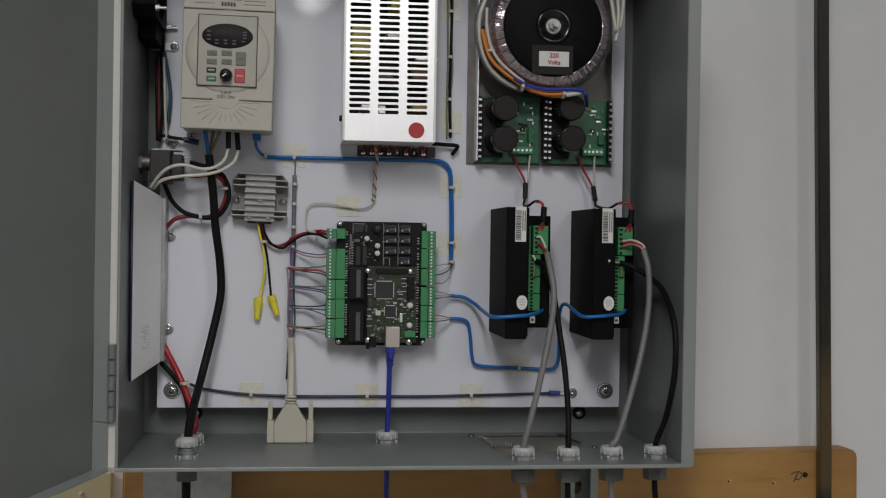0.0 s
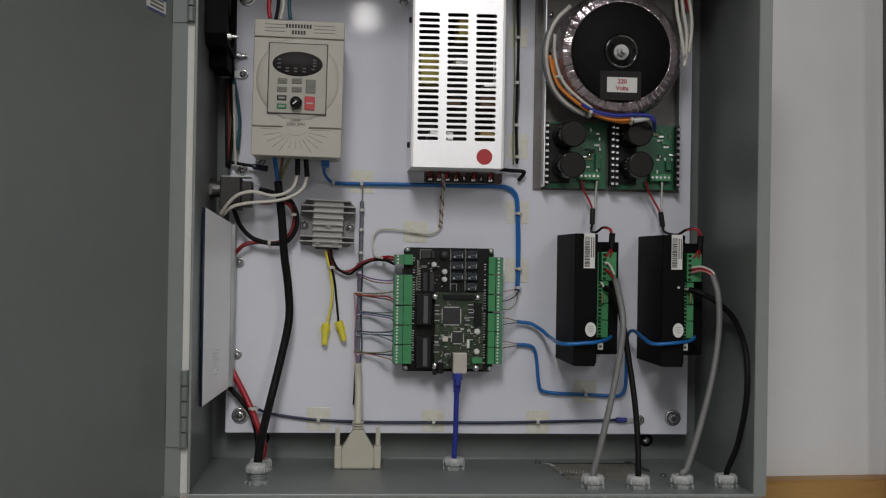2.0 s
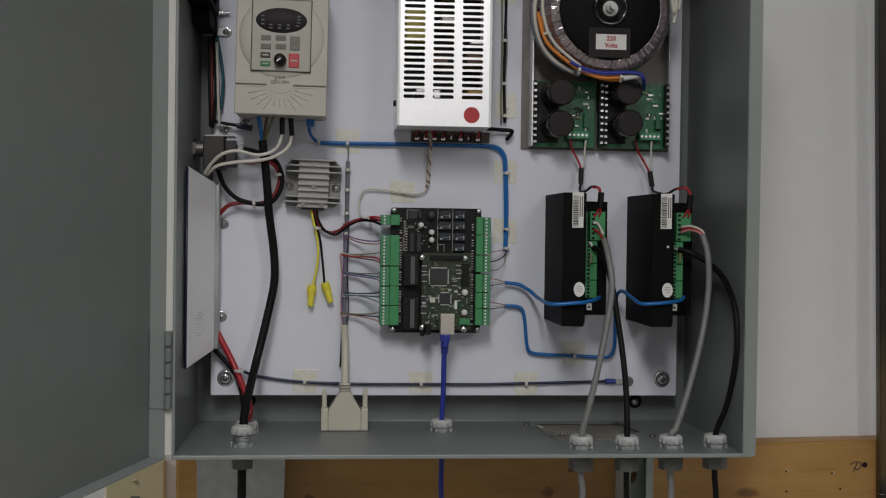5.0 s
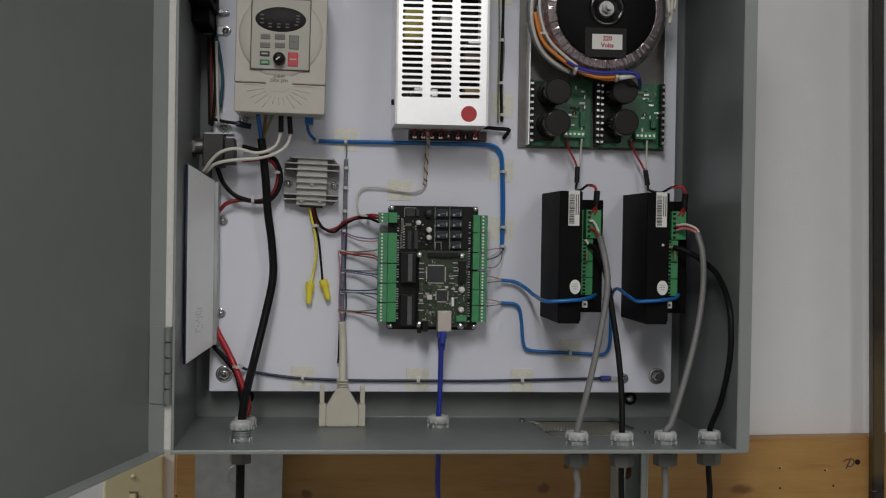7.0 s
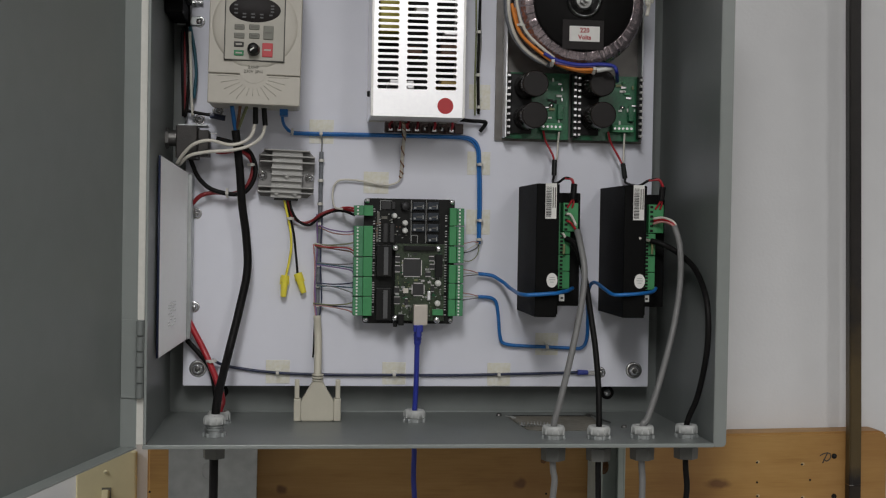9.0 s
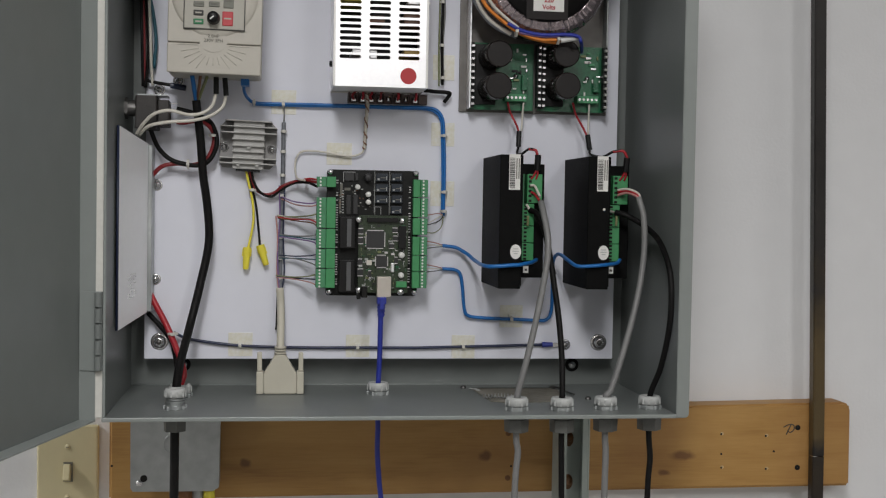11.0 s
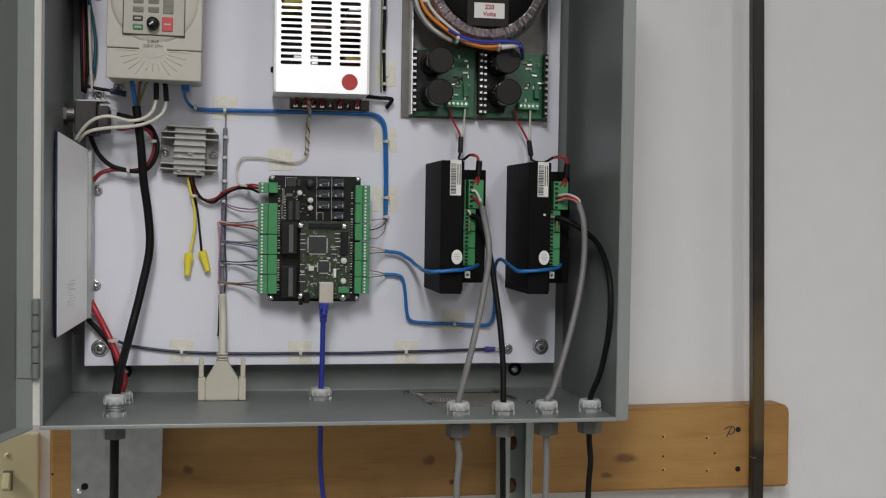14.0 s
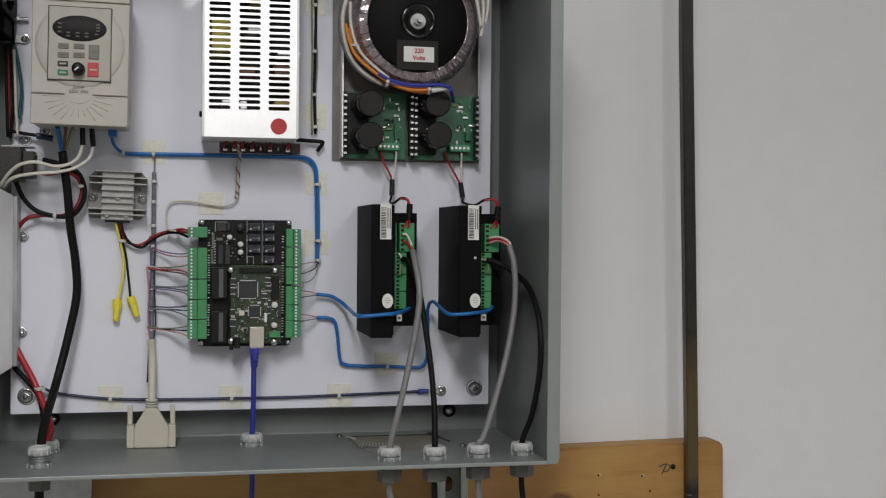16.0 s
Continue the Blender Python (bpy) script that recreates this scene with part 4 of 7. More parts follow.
part("nut", rod((TC[0], -0.076, TC[1]), (TC[0], -0.0815, TC[1]), 0.0062, seg=6, bevel=0.0005), WORN_ZINC, tor)
part("bolt_end", rod((TC[0] + 0.0008, -0.0815, TC[1]), (TC[0] + 0.0008, -0.089, TC[1]), 0.0036, seg=18, bevel=0.0006), WORN_ZINC, tor)
part("core_pillar", rod((TC[0], -0.003, TC[1]), (TC[0], -0.0745, TC[1]), 0.016, seg=24), BLACK_PLASTIC, tor)
part("label_backing", box(0.4321, 0.4808, -0.0775, -0.0768, 0.4005, 0.4345, 0.0002), DISPLAY, tor, "dark adhesive label backing")
part("label", box(0.4402, 0.4758, -0.0782, -0.0776, 0.4097, 0.4272), PAPER, tor, "white voltage label")
text_mesh("220", 0.4580, -0.0785, 0.4222, 0.0074, RED_PRINT, tor, label="red lettering", bold=0.00022)
text_mesh("Volts", 0.4580, -0.0785, 0.4142, 0.0072, RED_PRINT, tor, label="red lettering", bold=0.00022)


def capacitor_board(x0, x1, z0, z1, caps, left_rows, right_rows, label):
    b = root("capacitor_board", ((x0 + x1) / 2, -0.003, z0), label, "circuit board", "capacitor boards")
    y = -0.014
    part("board", box(x0, x1, y - 0.0016, y, z0, z1), GREEN_PCB, b)
    for x in (x0 + 0.004, x1 - 0.004):
        for z in (z0 + 0.004, z1 - 0.004):
            part("standoff", rod((x, -0.0028, z), (x, y, z), 0.003, seg=8), STEEL, b)
    for cx, cz in caps:
        can = part("capacitor", lathe([(0.0148, y - 0.0016), (0.0157, y - 0.004), (0.0157, -0.053), (0.0152, -0.0553), (0.0140, -0.0557)], (cx, 0, cz), "y", 36), CAP_TOP, b, "black electrolytic capacitor", True)
        for v in can.data.vertices:
            v.co.x -= 0.11 * (v.co.y + can.location.y + origin(b).y + 0.0557)
        part("vent_top", rod((cx, -0.0545, cz), (cx, -0.0554, cz), 0.0141, seg=32), CAP_LID, can)
        for s in (0.0185,):
            part("lead_tag", box(cx + s - 0.002, cx + s + 0.0022, -0.022, y - 0.0016, cz - 0.0035, cz + 0.0025, 0.0004), WHITE_WIRE, b)
    for rows, side in ((left_rows, -1), (right_rows, 1)):
        for rx in rows:
            part("heat_sink", box(rx - 0.0022, rx + 0.0022, -0.026, y - 0.0017, z0 + 0.003, z1 - 0.001), BLACK_PLASTIC, b, "black finned heat sink")
            for k in range(10):
                z = z0 + 0.0055 + k * (z1 - z0 - 0.009) / 9.3
                part("fin", box(rx - 0.0018, rx + 0.0018, -0.032, -0.0262, z - 0.0014, z + 0.0014, 0.0003), STEEL if side < 0 or rx < 0.5 else FIN_ALU, b, "bright fin tip" if side < 0 else "")
    part("heat_spreader", box(x0 + 0.0055, x0 + 0.031, -0.019, y - 0.0017, z0 + 0.006, z1 - 0.002, 0.0006), BLACK_PLASTIC, b, "black block behind the capacitors")
    part("bridge_block", box(x0 + 0.020, x0 + 0.043, -0.021, y - 0.0017, z1 - 0.010, z1 - 0.001, 0.0006), BLACK_PLASTIC, b, "black rectifier block")
    rnd = random.Random(int(x0 * 1000))
    tx = x1 - 0.0355
    tz = z0 + 0.0145
    part("terminal_strip", box(tx, tx + 0.026, -0.026, y - 0.0017, tz - 0.0042, tz + 0.0042, 0.0005), GREEN_DARK, b, "green screw terminal strip")
    for k in range(5):
        part("terminal_screw", rod((tx + 0.003 + k * 0.005, -0.026, tz), (tx + 0.003 + k * 0.005, -0.0268, tz), 0.0016, seg=10), STEEL, b)
    for k in range(14):
        x, z = rnd.uniform(x1 - 0.028, x1 - 0.007), rnd.uniform(z0 + 0.021, z1 - 0.006)
        w, h = rnd.choice(((0.0022, 0.001), (0.001, 0.0022), (0.0034, 0.0013)))
        part("small_component", box(x - w, x + w, y - 0.0042, y - 0.0017, z - h, z + h, 0.0003), rnd.choice((PAPER, BLACK_PLASTIC, OLIVE, STEEL, GREEN_DARK)), b)
    part("pale_relay", box(x1 - 0.0145, x1 - 0.008, -0.021, y - 0.0017, z0 + 0.024, z0 + 0.042, 0.0005), GREEN_PCB, b, "dark green component block")
    part("screw", lathe([(0.0001, -0.0035), (0.0024, -0.003), (0.0034, 0)], (x1 - 0.0215, y - 0.0017, z0 + 0.0405), "y", 14), STEEL, b)
    return b


capacitor_board(0.3775, 0.4545, 0.3005, 0.3800, ((0.4064, 0.3627), (0.4060, 0.3258)), (0.3792,), (0.4592,), "green capacitor board with two black electrolytics on the tray")
capacitor_board(0.4600, 0.5420, 0.3005, 0.3790, ((0.4862, 0.3652), (0.4880, 0.3282)), (0.4643,), (0.5402,), "green capacitor board beside the tray edge below the transformer")


# ---- controller board ----
ctl = root("controller_board", (0.263, 0, 0.152), "black motion controller board with green plug terminals and network jack", "circuit board")
YC = -0.0260
CX0, CX1, CZ0, CZ1 = 0.2092, 0.3168, 0.0780, 0.2252
cr = 0.0035
part("base_board", prism([(CX0 + cr, CZ0), (CX1 - cr, CZ0), (CX1 - 0.001, CZ0 + 0.001), (CX1, CZ0 + cr), (CX1, CZ1 - cr), (CX1 - 0.001, CZ1 - 0.001), (CX1 - cr, CZ1), (CX0 + cr, CZ1), (CX0 + 0.001, CZ1 - 0.001), (CX0, CZ1 - cr), (CX0, CZ0 + cr), (CX0 + 0.001, CZ0 + 0.001)], "y", YC - 0.0017, YC), BLACK_PCB, ctl)
for x in (CX0 + 0.0042, CX1 - 0.0032):
    for z in (CZ0 + 0.0045, CZ1 - 0.0030):
        part("standoff", rod((x, 0, z), (x, YC, z), 0.003, seg=6), STEEL, ctl)
        part("corner_screw", lathe([(0.0001, -0.0030), (0.0022, -0.0028), (0.0034, -0.0012), (0.0034, 0)], (x, YC - 0.0017, z), "y", 16), STEEL, ctl, "", True)


def plug_terminal(x0, x1, xin0, xin1, z0, z1, poles):
    """A green pluggable terminal: header on the board and wire plug outside it."""
    hd = part("header", box(xin0, xin1, -0.0385, YC - 0.0017, z0, z1, 0.0005), GREEN, ctl, "green terminal header")
    pl = part("plug", box(x0, x1, -0.0405, YC + 0.006, z0 + 0.0002, z1 - 0.0002, 0.0006), GREEN_DARK, ctl, "green wire plug")
    for k in range(poles):
        z = z0 + (k + 0.5) * (z1 - z0) / poles
        part("clamp_screw", rod(((x0 + x1) / 2 - 0.0012, -0.0405, z), ((x0 + x1) / 2 - 0.0012, -0.0409, z), 0.0012, seg=10), PAPER, pl)


for z0, z1, n in ((0.2045, 0.2165, 3), (0.1570, 0.1925, 9), (0.1335, 0.1560, 6), (0.1105, 0.1328, 6), (0.0875, 0.1098, 6)):
    plug_terminal(0.1975, 0.2085, 0.2088, 0.2195, z0, z1, n)
for z0, z1, n in ((0.1945, 0.2152, 5), (0.1712, 0.1936, 6), (0.1505, 0.1700, 5), (0.1268, 0.1482, 6), (0.1080, 0.1262, 5), (0.0880, 0.1074, 5)):
    plug_terminal(0.3185, 0.3268, 0.3098, 0.3182, z0, z1, n)
for x0, x1, y0, y1, z0, z1 in ((0.2665, 0.2805, -0.0335, -0.0278, 0.2124, 0.2213), (0.266, 0.2806, -0.0335, -0.0278, 0.1999, 0.2088), (0.2662, 0.2808, -0.0335, -0.0278, 0.1868, 0.1957), (0.2843, 0.297, -0.0335, -0.0278, 0.2127, 0.2217),
                               (0.2845, 0.2972, -0.0335, -0.0278, 0.2002, 0.2092), (0.2847, 0.2974, -0.0335, -0.0278, 0.1871, 0.196), (0.2842, 0.2969, -0.0335, -0.0278, 0.1745, 0.1835)):
    r = part("relay", box(x0, x1, y0, YC - 0.0017, z0, z1, 0.0007), RELAY, ctl, "dark blue-grey relay")
    part("relay_print", box(x0 + 0.0015, x0 + 0.0040, y0 - 0.0003, y0, z0 + 0.0012, z0 + 0.0034), SILK, r)
    part("relay_print", box(x0 + 0.0050, x1 - 0.0030, y0 - 0.0003, y0, z0 + 0.0036, z0 + 0.0046), PRINT_SOFT, r)
    part("relay_print", box(x1 - 0.0024, x1 - 0.0014, y0 - 0.0003, y0, z0 + 0.0015, z1 - 0.0030), SILK, r)
    part("relay_foot", box(x0 - 0.0009, x0 - 0.0002, YC - 0.0022, YC - 0.0017, z0 + 0.0008, z1 - 0.0008), PRINT_SOFT, ctl, "pale outline beside a relay")
for x in (0.2648, 0.2824):
    part("silk_line", box(x, x + 0.0005, YC - 0.0020, YC - 0.0017, 0.1735, 0.2240), SILK, ctl, "white printed line")
for a, b, c, e in ((0.2655, 0.2661, 0.1735, 0.1820), (0.2725, 0.2731, 0.1735, 0.1820), (0.2655, 0.2731, 0.1821, 0.1826)):
    part("silk_line", box(a, b, YC - 0.0020, YC - 0.0017, c, e), SILK, ctl)
for xa in (0.2322, 0.2402):
    part("resistor_array", box(xa, xa + 0.0052, YC - 0.0048, YC - 0.0017, 0.1735, 0.1955, 0.0004), CHIP, ctl, "narrow black resistor array")
x0, x1, y0, y1, z0, z1 = 0.23, 0.2412, -0.031, -0.0278, 0.2123, 0.2212
part("chip", box(x0, x1, -0.0302, YC - 0.0017, z0, z1, 0.0004), CHIP, ctl, "square black chip")
part("chip_outline", add_box(box(x0 - 0.0014, x1 + 0.0014, -0.0284, YC - 0.0017, z1 + 0.001, z1 + 0.0016), x0 - 0.0016, x0 - 0.001, -0.0284, YC - 0.0017, z0 - 0.001, z1 + 0.0016), SILK, ctl, "white silk-screen outline")
x0, x1, y0, y1, z0, z1 = 0.2422, 0.2456, -0.034, -0.0278, 0.213, 0.2214
part("chip", box(x0, x1, -0.0318, YC - 0.0017, z0, z1, 0.0004), CHIP, ctl)
p = (0.2573, -0.034, 0.2165)
part("inductor", lathe([(0.0001, -0.0365), (0.0040, -0.0365), (0.0048, -0.035), (0.0048, YC - 0.0017)], (p[0], 0, p[2]), "y", 24), CHIP, ctl, "round dark inductor", True)
for p, r in (((0.2449, -0.036, 0.2051), 0.0031), ((0.2575, -0.036, 0.1968), 0.0032), ((0.2576, -0.036, 0.1877), 0.0031), ((0.2966, -0.044, 0.1267), 0.0036), ((0.2963, -0.044, 0.1031), 0.0034)):
    part("capacitor_can", lathe([(0.0001, -0.0375), (r * 0.9, -0.0375), (r, -0.036), (r, YC - 0.0017)] if p[1] > -0.04 else [(0.0001, -0.046), (r * 0.9, -0.046), (r, -0.0445), (r, -0.0395)], (p[0], 0, p[2]), "y", 20), WHITE, ctl, "silver capacitor can", True)
rnd = random.Random(11)
for k in range(44):
    u, w = rnd.random(), rnd.random()
    x, z = 0.2225 + u * 0.043, 0.1740 + w * 0.046
    a, b = rnd.choice(((0.0009, 0.0005), (0.0005, 0.0009), (0.0013, 0.0006)))
    part("surface_part", box(x - a, x + a, -0.0289, YC - 0.0017, z - b, z + b), rnd.choice((SILK, CHIP, PRINT_SOFT, CHIP, BROWN)), ctl)
for x in (0.2282, 0.2422):
    for k in range(9):
        z = 0.175 + k * 0.0032
        part("pin", box(x - 0.0011, x + 0.0011, -0.0292, YC - 0.0017, z - 0.0006, z + 0.0006), SILK, ctl)
for side, n in ((0.2215, 44), (0.3068, 40)):
    for k in range(n):
        if rnd.random() < 0.8:
            z = 0.0885 + k * (0.1270 if side < 0.3 else 0.124) / n
            part("silk_mark", box(side - 0.0012, side + 0.0012, YC - 0.0019, YC - 0.0017, z - 0.0006, z + 0.0006), SILK if rnd.random() < 0.6 else STEEL, ctl)
for q in ((0.225, 0.2278, -0.0287, -0.0278, 0.1944, 0.2094), (0.2297, 0.2369, -0.0287, -0.0278, 0.2011, 0.2042), (0.224, 0.2262, -0.0287, -0.0278, 0.174, 0.191)):
    part("print_bar", box(q[0], q[1], YC - 0.0020, YC - 0.0017, q[4], q[5]), PRINT_SOFT, ctl, "unreadable white board print")
for x0, x1, y0, y1, z0, z1 in ((0.2244, 0.2424, -0.04, -0.0278, 0.1338, 0.1701), (0.2244, 0.2425, -0.04, -0.0278, 0.0827, 0.1199)):
    hh = part("ribbon_header", box(x0, x1, -0.040, YC - 0.0017, z0, z1, 0.0006), BLACK_PLASTIC, ctl, "tall black box header")
    xm = (x0 + x1) / 2
    part("header_slot", box(xm - 0.0005, xm + 0.0045, -0.0408, -0.0400, z0 + 0.002, z1 - 0.002), SLOT_GREY, hh, "grey inner slot")
# daughter board
OX0, OX1, OY0, OY1, OZ0, OZ1 = 0.2465, 0.3044, -0.0385, -0.037, 0.0823, 0.1724
part("daughter_board", box(OX0, OX1, -0.0388, -0.0372, OZ0, OZ1, 0.0003), OLIVE_PCB, ctl, "olive green daughter board")
for q in ((0.2465, -0.04, 0.1672), (0.297, -0.04, 0.1667), (0.2476, -0.04, 0.0854), (0.2963, -0.04, 0.0837)):
    part("spacer", rod((q[0], YC - 0.0017, q[2]), (q[0], -0.0372, q[2]), 0.0028, seg=6), STEEL, ctl)
    part("spacer_screw", lathe([(0.0001, -0.0032), (0.0026, -0.003), (0.0040, -0.0013), (0.0040, 0)], (q[0], -0.0388, q[2]), "y", 18), STEEL, ctl, "bright pan-head screw", True)
for q, lab in (((0.2558, 0.2764, -0.0405, -0.0388, 0.1349, 0.1543), "large square processor chip"), ((0.2673, 0.28, -0.0405, -0.0388, 0.1126, 0.1256), "square chip")):
    ch = part("chip", box(q[0], q[1], -0.0408, -0.0388, q[4], q[5], 0.0004), CHIP, ctl, lab)
    e = 0.0013
    for a, b, c, d in ((q[0] - e, q[0] - 0.0002, q[4] + 0.001, q[5] - 0.001), (q[1] + 0.0002, q[1] + e, q[4] + 0.001, q[5] - 0.001), (q[0] + 0.001, q[1] - 0.001, q[4] - e, q[4] - 0.0002), (q[0] + 0.001, q[1] - 0.001, q[5] + 0.0002, q[5] + e)):
        part("chip_leads", box(a, b, -0.0394, -0.0388, c, d), STEEL, ch, "row of tinned leads")
for q in ((0.256, 0.2921, -0.043, -0.0388, 0.1647, 0.17), (0.2929, 0.3018, -0.043, -0.0388, 0.134, 0.1608)):
    part("pin_header", box(q[0], q[1], -0.0435, -0.0388, q[4], q[5], 0.0004), BLACK_PLASTIC, ctl, "black pin header")
q = 0.2843, 0.2884, -0.043, -0.0388, 0.1062, 0.1174
part("crystal", box(q[0], q[1], -0.0425, -0.0388, q[4], q[5], 0.0012, 3), ALU, ctl, "silver crystal can")
q = 0.2561, 0.2621, -0.043, -0.0388, 0.1145, 0.1203
part("chip", box(q[0], q[1], -0.0405, -0.0388, q[4], q[5], 0.0003), WHITE_WIRE, ctl, "tan capacitor block")
for k in range(230):
    x, z = rnd.uniform(OX0 + 0.002, OX1 - 0.002), rnd.uniform(OZ0 + 0.002, OZ1 - 0.012)
    if (0.255 < x < 0.280 and 0.133 < z < 0.158) or (0.265 < x < 0.283 and 0.111 < z < 0.129) or (0.266 < x < 0.286 and z < 0.106):
        continue
    a, b = rnd.choice(((0.0009, 0.0004), (0.0004, 0.0009), (0.0013, 0.0006), (0.0018, 0.0003), (0.0003, 0.0018), (0.002, 0.0012)))
    part("surface_part", box(x - a, x + a, -0.0396, -0.0388, z - b, z + b), rnd.choice((SILK, CHIP, STEEL, SILK, OLIVE, CHIP, GREEN_PCB)), ctl)
for x, z, w, h in ((0.2490, 0.1540, 0.0032, 0.0026), (0.2490, 0.1430, 0.0032, 0.0030), (0.2485, 0.1180, 0.0028, 0.0030), (0.2490, 0.1060, 0.0036, 0.0034), (0.2890, 0.1555, 0.0034, 0.0020), (0.2900, 0.1460, 0.0034, 0.0022), (0.2850, 0.1370, 0.0034, 0.0020), (0.2600, 0.1040, 0.0020, 0.0034), (0.2905, 0.1205, 0.0022, 0.0030)):
    ic = part("small_chip", box(x - w, x + w, -0.0404, -0.0388, z - h, z + h, 0.0003), CHIP, ctl, "small black chip")
    for u in (-1, 1):
        part("chip_leads", box(x - w * 0.9, x + w * 0.9, -0.0393, -0.0388, z + u * (h + 0.0007) - 0.0005, z + u * (h + 0.0007) + 0.0005), STEEL, ic, "row of tinned leads")
jack = part("network_jack", box(0.2678, 0.2840, -0.0530, -0.0388, 0.0780, 0.1018, 0.0006), surface("tinned_shield", (0.62, 0.57, 0.51), 0.38, 0.45, 0.1, 120, 20), ctl, "tinned network jack shield")
q = 0.2787, 0.3078, -0.043, -0.0388, 0.0886, 0.0956
part("power_plug", box(0.2905, 0.3030, -0.044, -0.0388, 0.0890, 0.0960, 0.0005), GREEN, ctl, "small green power plug")
part("barrel_jack", box(0.2505, 0.2570, -0.046, YC - 0.0017, 0.0770, 0.0900, 0.0006), BLACK_PLASTIC, ctl, "small black jack")
part("pin_block", box(0.2455, 0.2500, -0.0375, YC - 0.0017, 0.0745, 0.0850, 0.0005), BLACK_PLASTIC, ctl)


# ---- stepper drives ----
def stepper_drive(x, label):
    """Black finned drive standing on edge, with plug terminals on the stepped side."""
    dr = root("stepper_drive", (x, 0, 0.0934), label, "motor drive", "stepper drives on the panel")
    yf, z0, z1 = -0.1154, 0.0934, 0.2434
    part("heat_sink_body", box(x, x + 0.0250, yf, 0, z0, z1, 0.0009), BLACK, dr, "black anodised body")
    part("cover_step", box(x + 0.0250, x + 0.0268, yf + 0.004, -0.001, z0 + 0.003, z1 - 0.0005), BLACK, dr)
    part("terminal_side", box(x + 0.0270, x + 0.0605, -0.0700, 0, z0 + 0.010, z1 - 0.0085, 0.0008), BLACK, dr, "stepped terminal side")
    part("bar_code_label", box(x + 0.0100, x + 0.0226, yf - 0.0004, yf, z1 - 0.0392, z1 + 0.0004), PAPER, dr, "white bar code label")
    rnd2 = random.Random(3)
    z = z1 - 0.0375
    while z < z1 - 0.0030:
        h = rnd2.choice((0.0005, 0.0008, 0.0012))
        part("bar", box(x + 0.0108, x + 0.0168, yf - 0.0007, yf - 0.0004, z, z + h), PRINT, dr)
        z += h + rnd2.choice((0.0005, 0.0008))
    for k in range(2):
        part("print_bar", box(x + 0.0180 + k * 0.0025, x + 0.0192 + k * 0.0025, yf - 0.0007, yf - 0.0004, z1 - 0.0270, z1 - 0.0040), PRINT_SOFT, dr, "unreadable label print")
    part("round_sticker", prism(ring_outline(x + 0.0190, 0.1350, 0.0062, 0.0082, 30), "y", yf - 0.0004, yf), PAPER, dr, "round white sticker")
    for k, w in ((0, 0.0028), (1, 0.0036), (2, 0.0022)):
        part("sticker_print", box(x + 0.0190 - w, x + 0.0190 + w, yf - 0.0007, yf - 0.0004, 0.1378 - k * 0.0026, 0.1386 - k * 0.0026), SILK, dr, "grey unreadable print")
    xa, zb = x + 0.0325, z0 + 0.03
    big = part("power_plug", box(x + 0.0375, x + 0.0550, -0.0840, -0.0700, 0.1900, 0.2230, 0.0006), GREEN, dr, "large green power plug")
    for k in range(6):
        zz = 0.1925 + k * 0.0055
        part("wire_port", box(x + 0.0390, x + 0.0425, -0.0844, -0.0840, zz - 0.0014, zz + 0.0014), HOLE, big)
    part("terminal_base", box(x + 0.0335, x + 0.0348, -0.0800, -0.0700, 0.1240, 0.2230), GREEN_DARK, dr)
    for a, b, n in ((0.1640, 0.1890, 6), (0.1445, 0.1632, 4), (0.1240, 0.1437, 5)):
        pl = part("signal_plug", box(x + 0.0322, x + 0.0462, -0.0830, -0.0700, a, b, 0.0006), GREEN, dr, "green signal plug")
        for k in range(n):
            zz = a + (k + 0.5) * (b - a) / n
            part("wire_port", box(x + 0.0345, x + 0.0378, -0.0834, -0.0830, zz - 0.0012, zz + 0.0012), HOLE, pl)
    sw = part("switch_block", box(x + 0.0370, x + 0.0430, -0.0725, -0.0700, 0.1090, 0.1170), WHITE, dr, "tiny white switch block")
    part("switch_mark", box(x + 0.0385, x + 0.0415, -0.0728, -0.0725, 0.1115, 0.1140), PRINT, sw)
    return dr


stepper_drive(0.3983, "black stepper motor drive with green plugs and a bar code label")
stepper_drive(0.4993, "black stepper motor drive with green plugs beside the enclosure wall")

# ---- braking resistor by the left wall ----
res = root("braking_resistor", (0.0, 0, 0.15), "flat aluminium-cased braking resistor standing beside the enclosure wall", "resistor")
A, Bq = (-0.0145, -0.120), (0.0062, -0.030)
bm = bmesh.new()
quad = [(A, 0.0452, 0.2648), (Bq, 0.0572, 0.2500)]
front = [bm.verts.new((A[0], A[1], 0.0452)), bm.verts.new((Bq[0], Bq[1], 0.0572)), bm.verts.new((Bq[0], Bq[1], 0.2500)), bm.verts.new((A[0], A[1], 0.2648))]
nx, ny = -0.0030, -0.0007
back = [bm.verts.new((v.co.x + nx, v.co.y + 0.002, v.co.z)) for v in front]
bm.faces.new(front)
bm.faces.new(back[::-1])
for i in range(4):
    j = (i + 1) % 4
    bm.faces.new((front[j], front[i], back[i], back[j]))
bmesh.ops.recalc_face_normals(bm, faces=bm.faces)
bmesh.ops.bevel(bm, geom=list(bm.edges), offset=0.0006, segments=2, affect="EDGES")
part("face_plate", bm, RESISTOR, res, "pale aluminium face with cut-back ends")
part("front_rim", tube([(A[0] - 0.0012, A[1] + 0.0006, 0.0456), (A[0] - 0.0012, A[1] + 0.0006, 0.2644)], 0.0014, 8), NAVY, res, "dark blue edge film")
part("core", box(-0.0185, -0.0135, -0.100, -0.028, 0.062, 0.246), GALV, res)
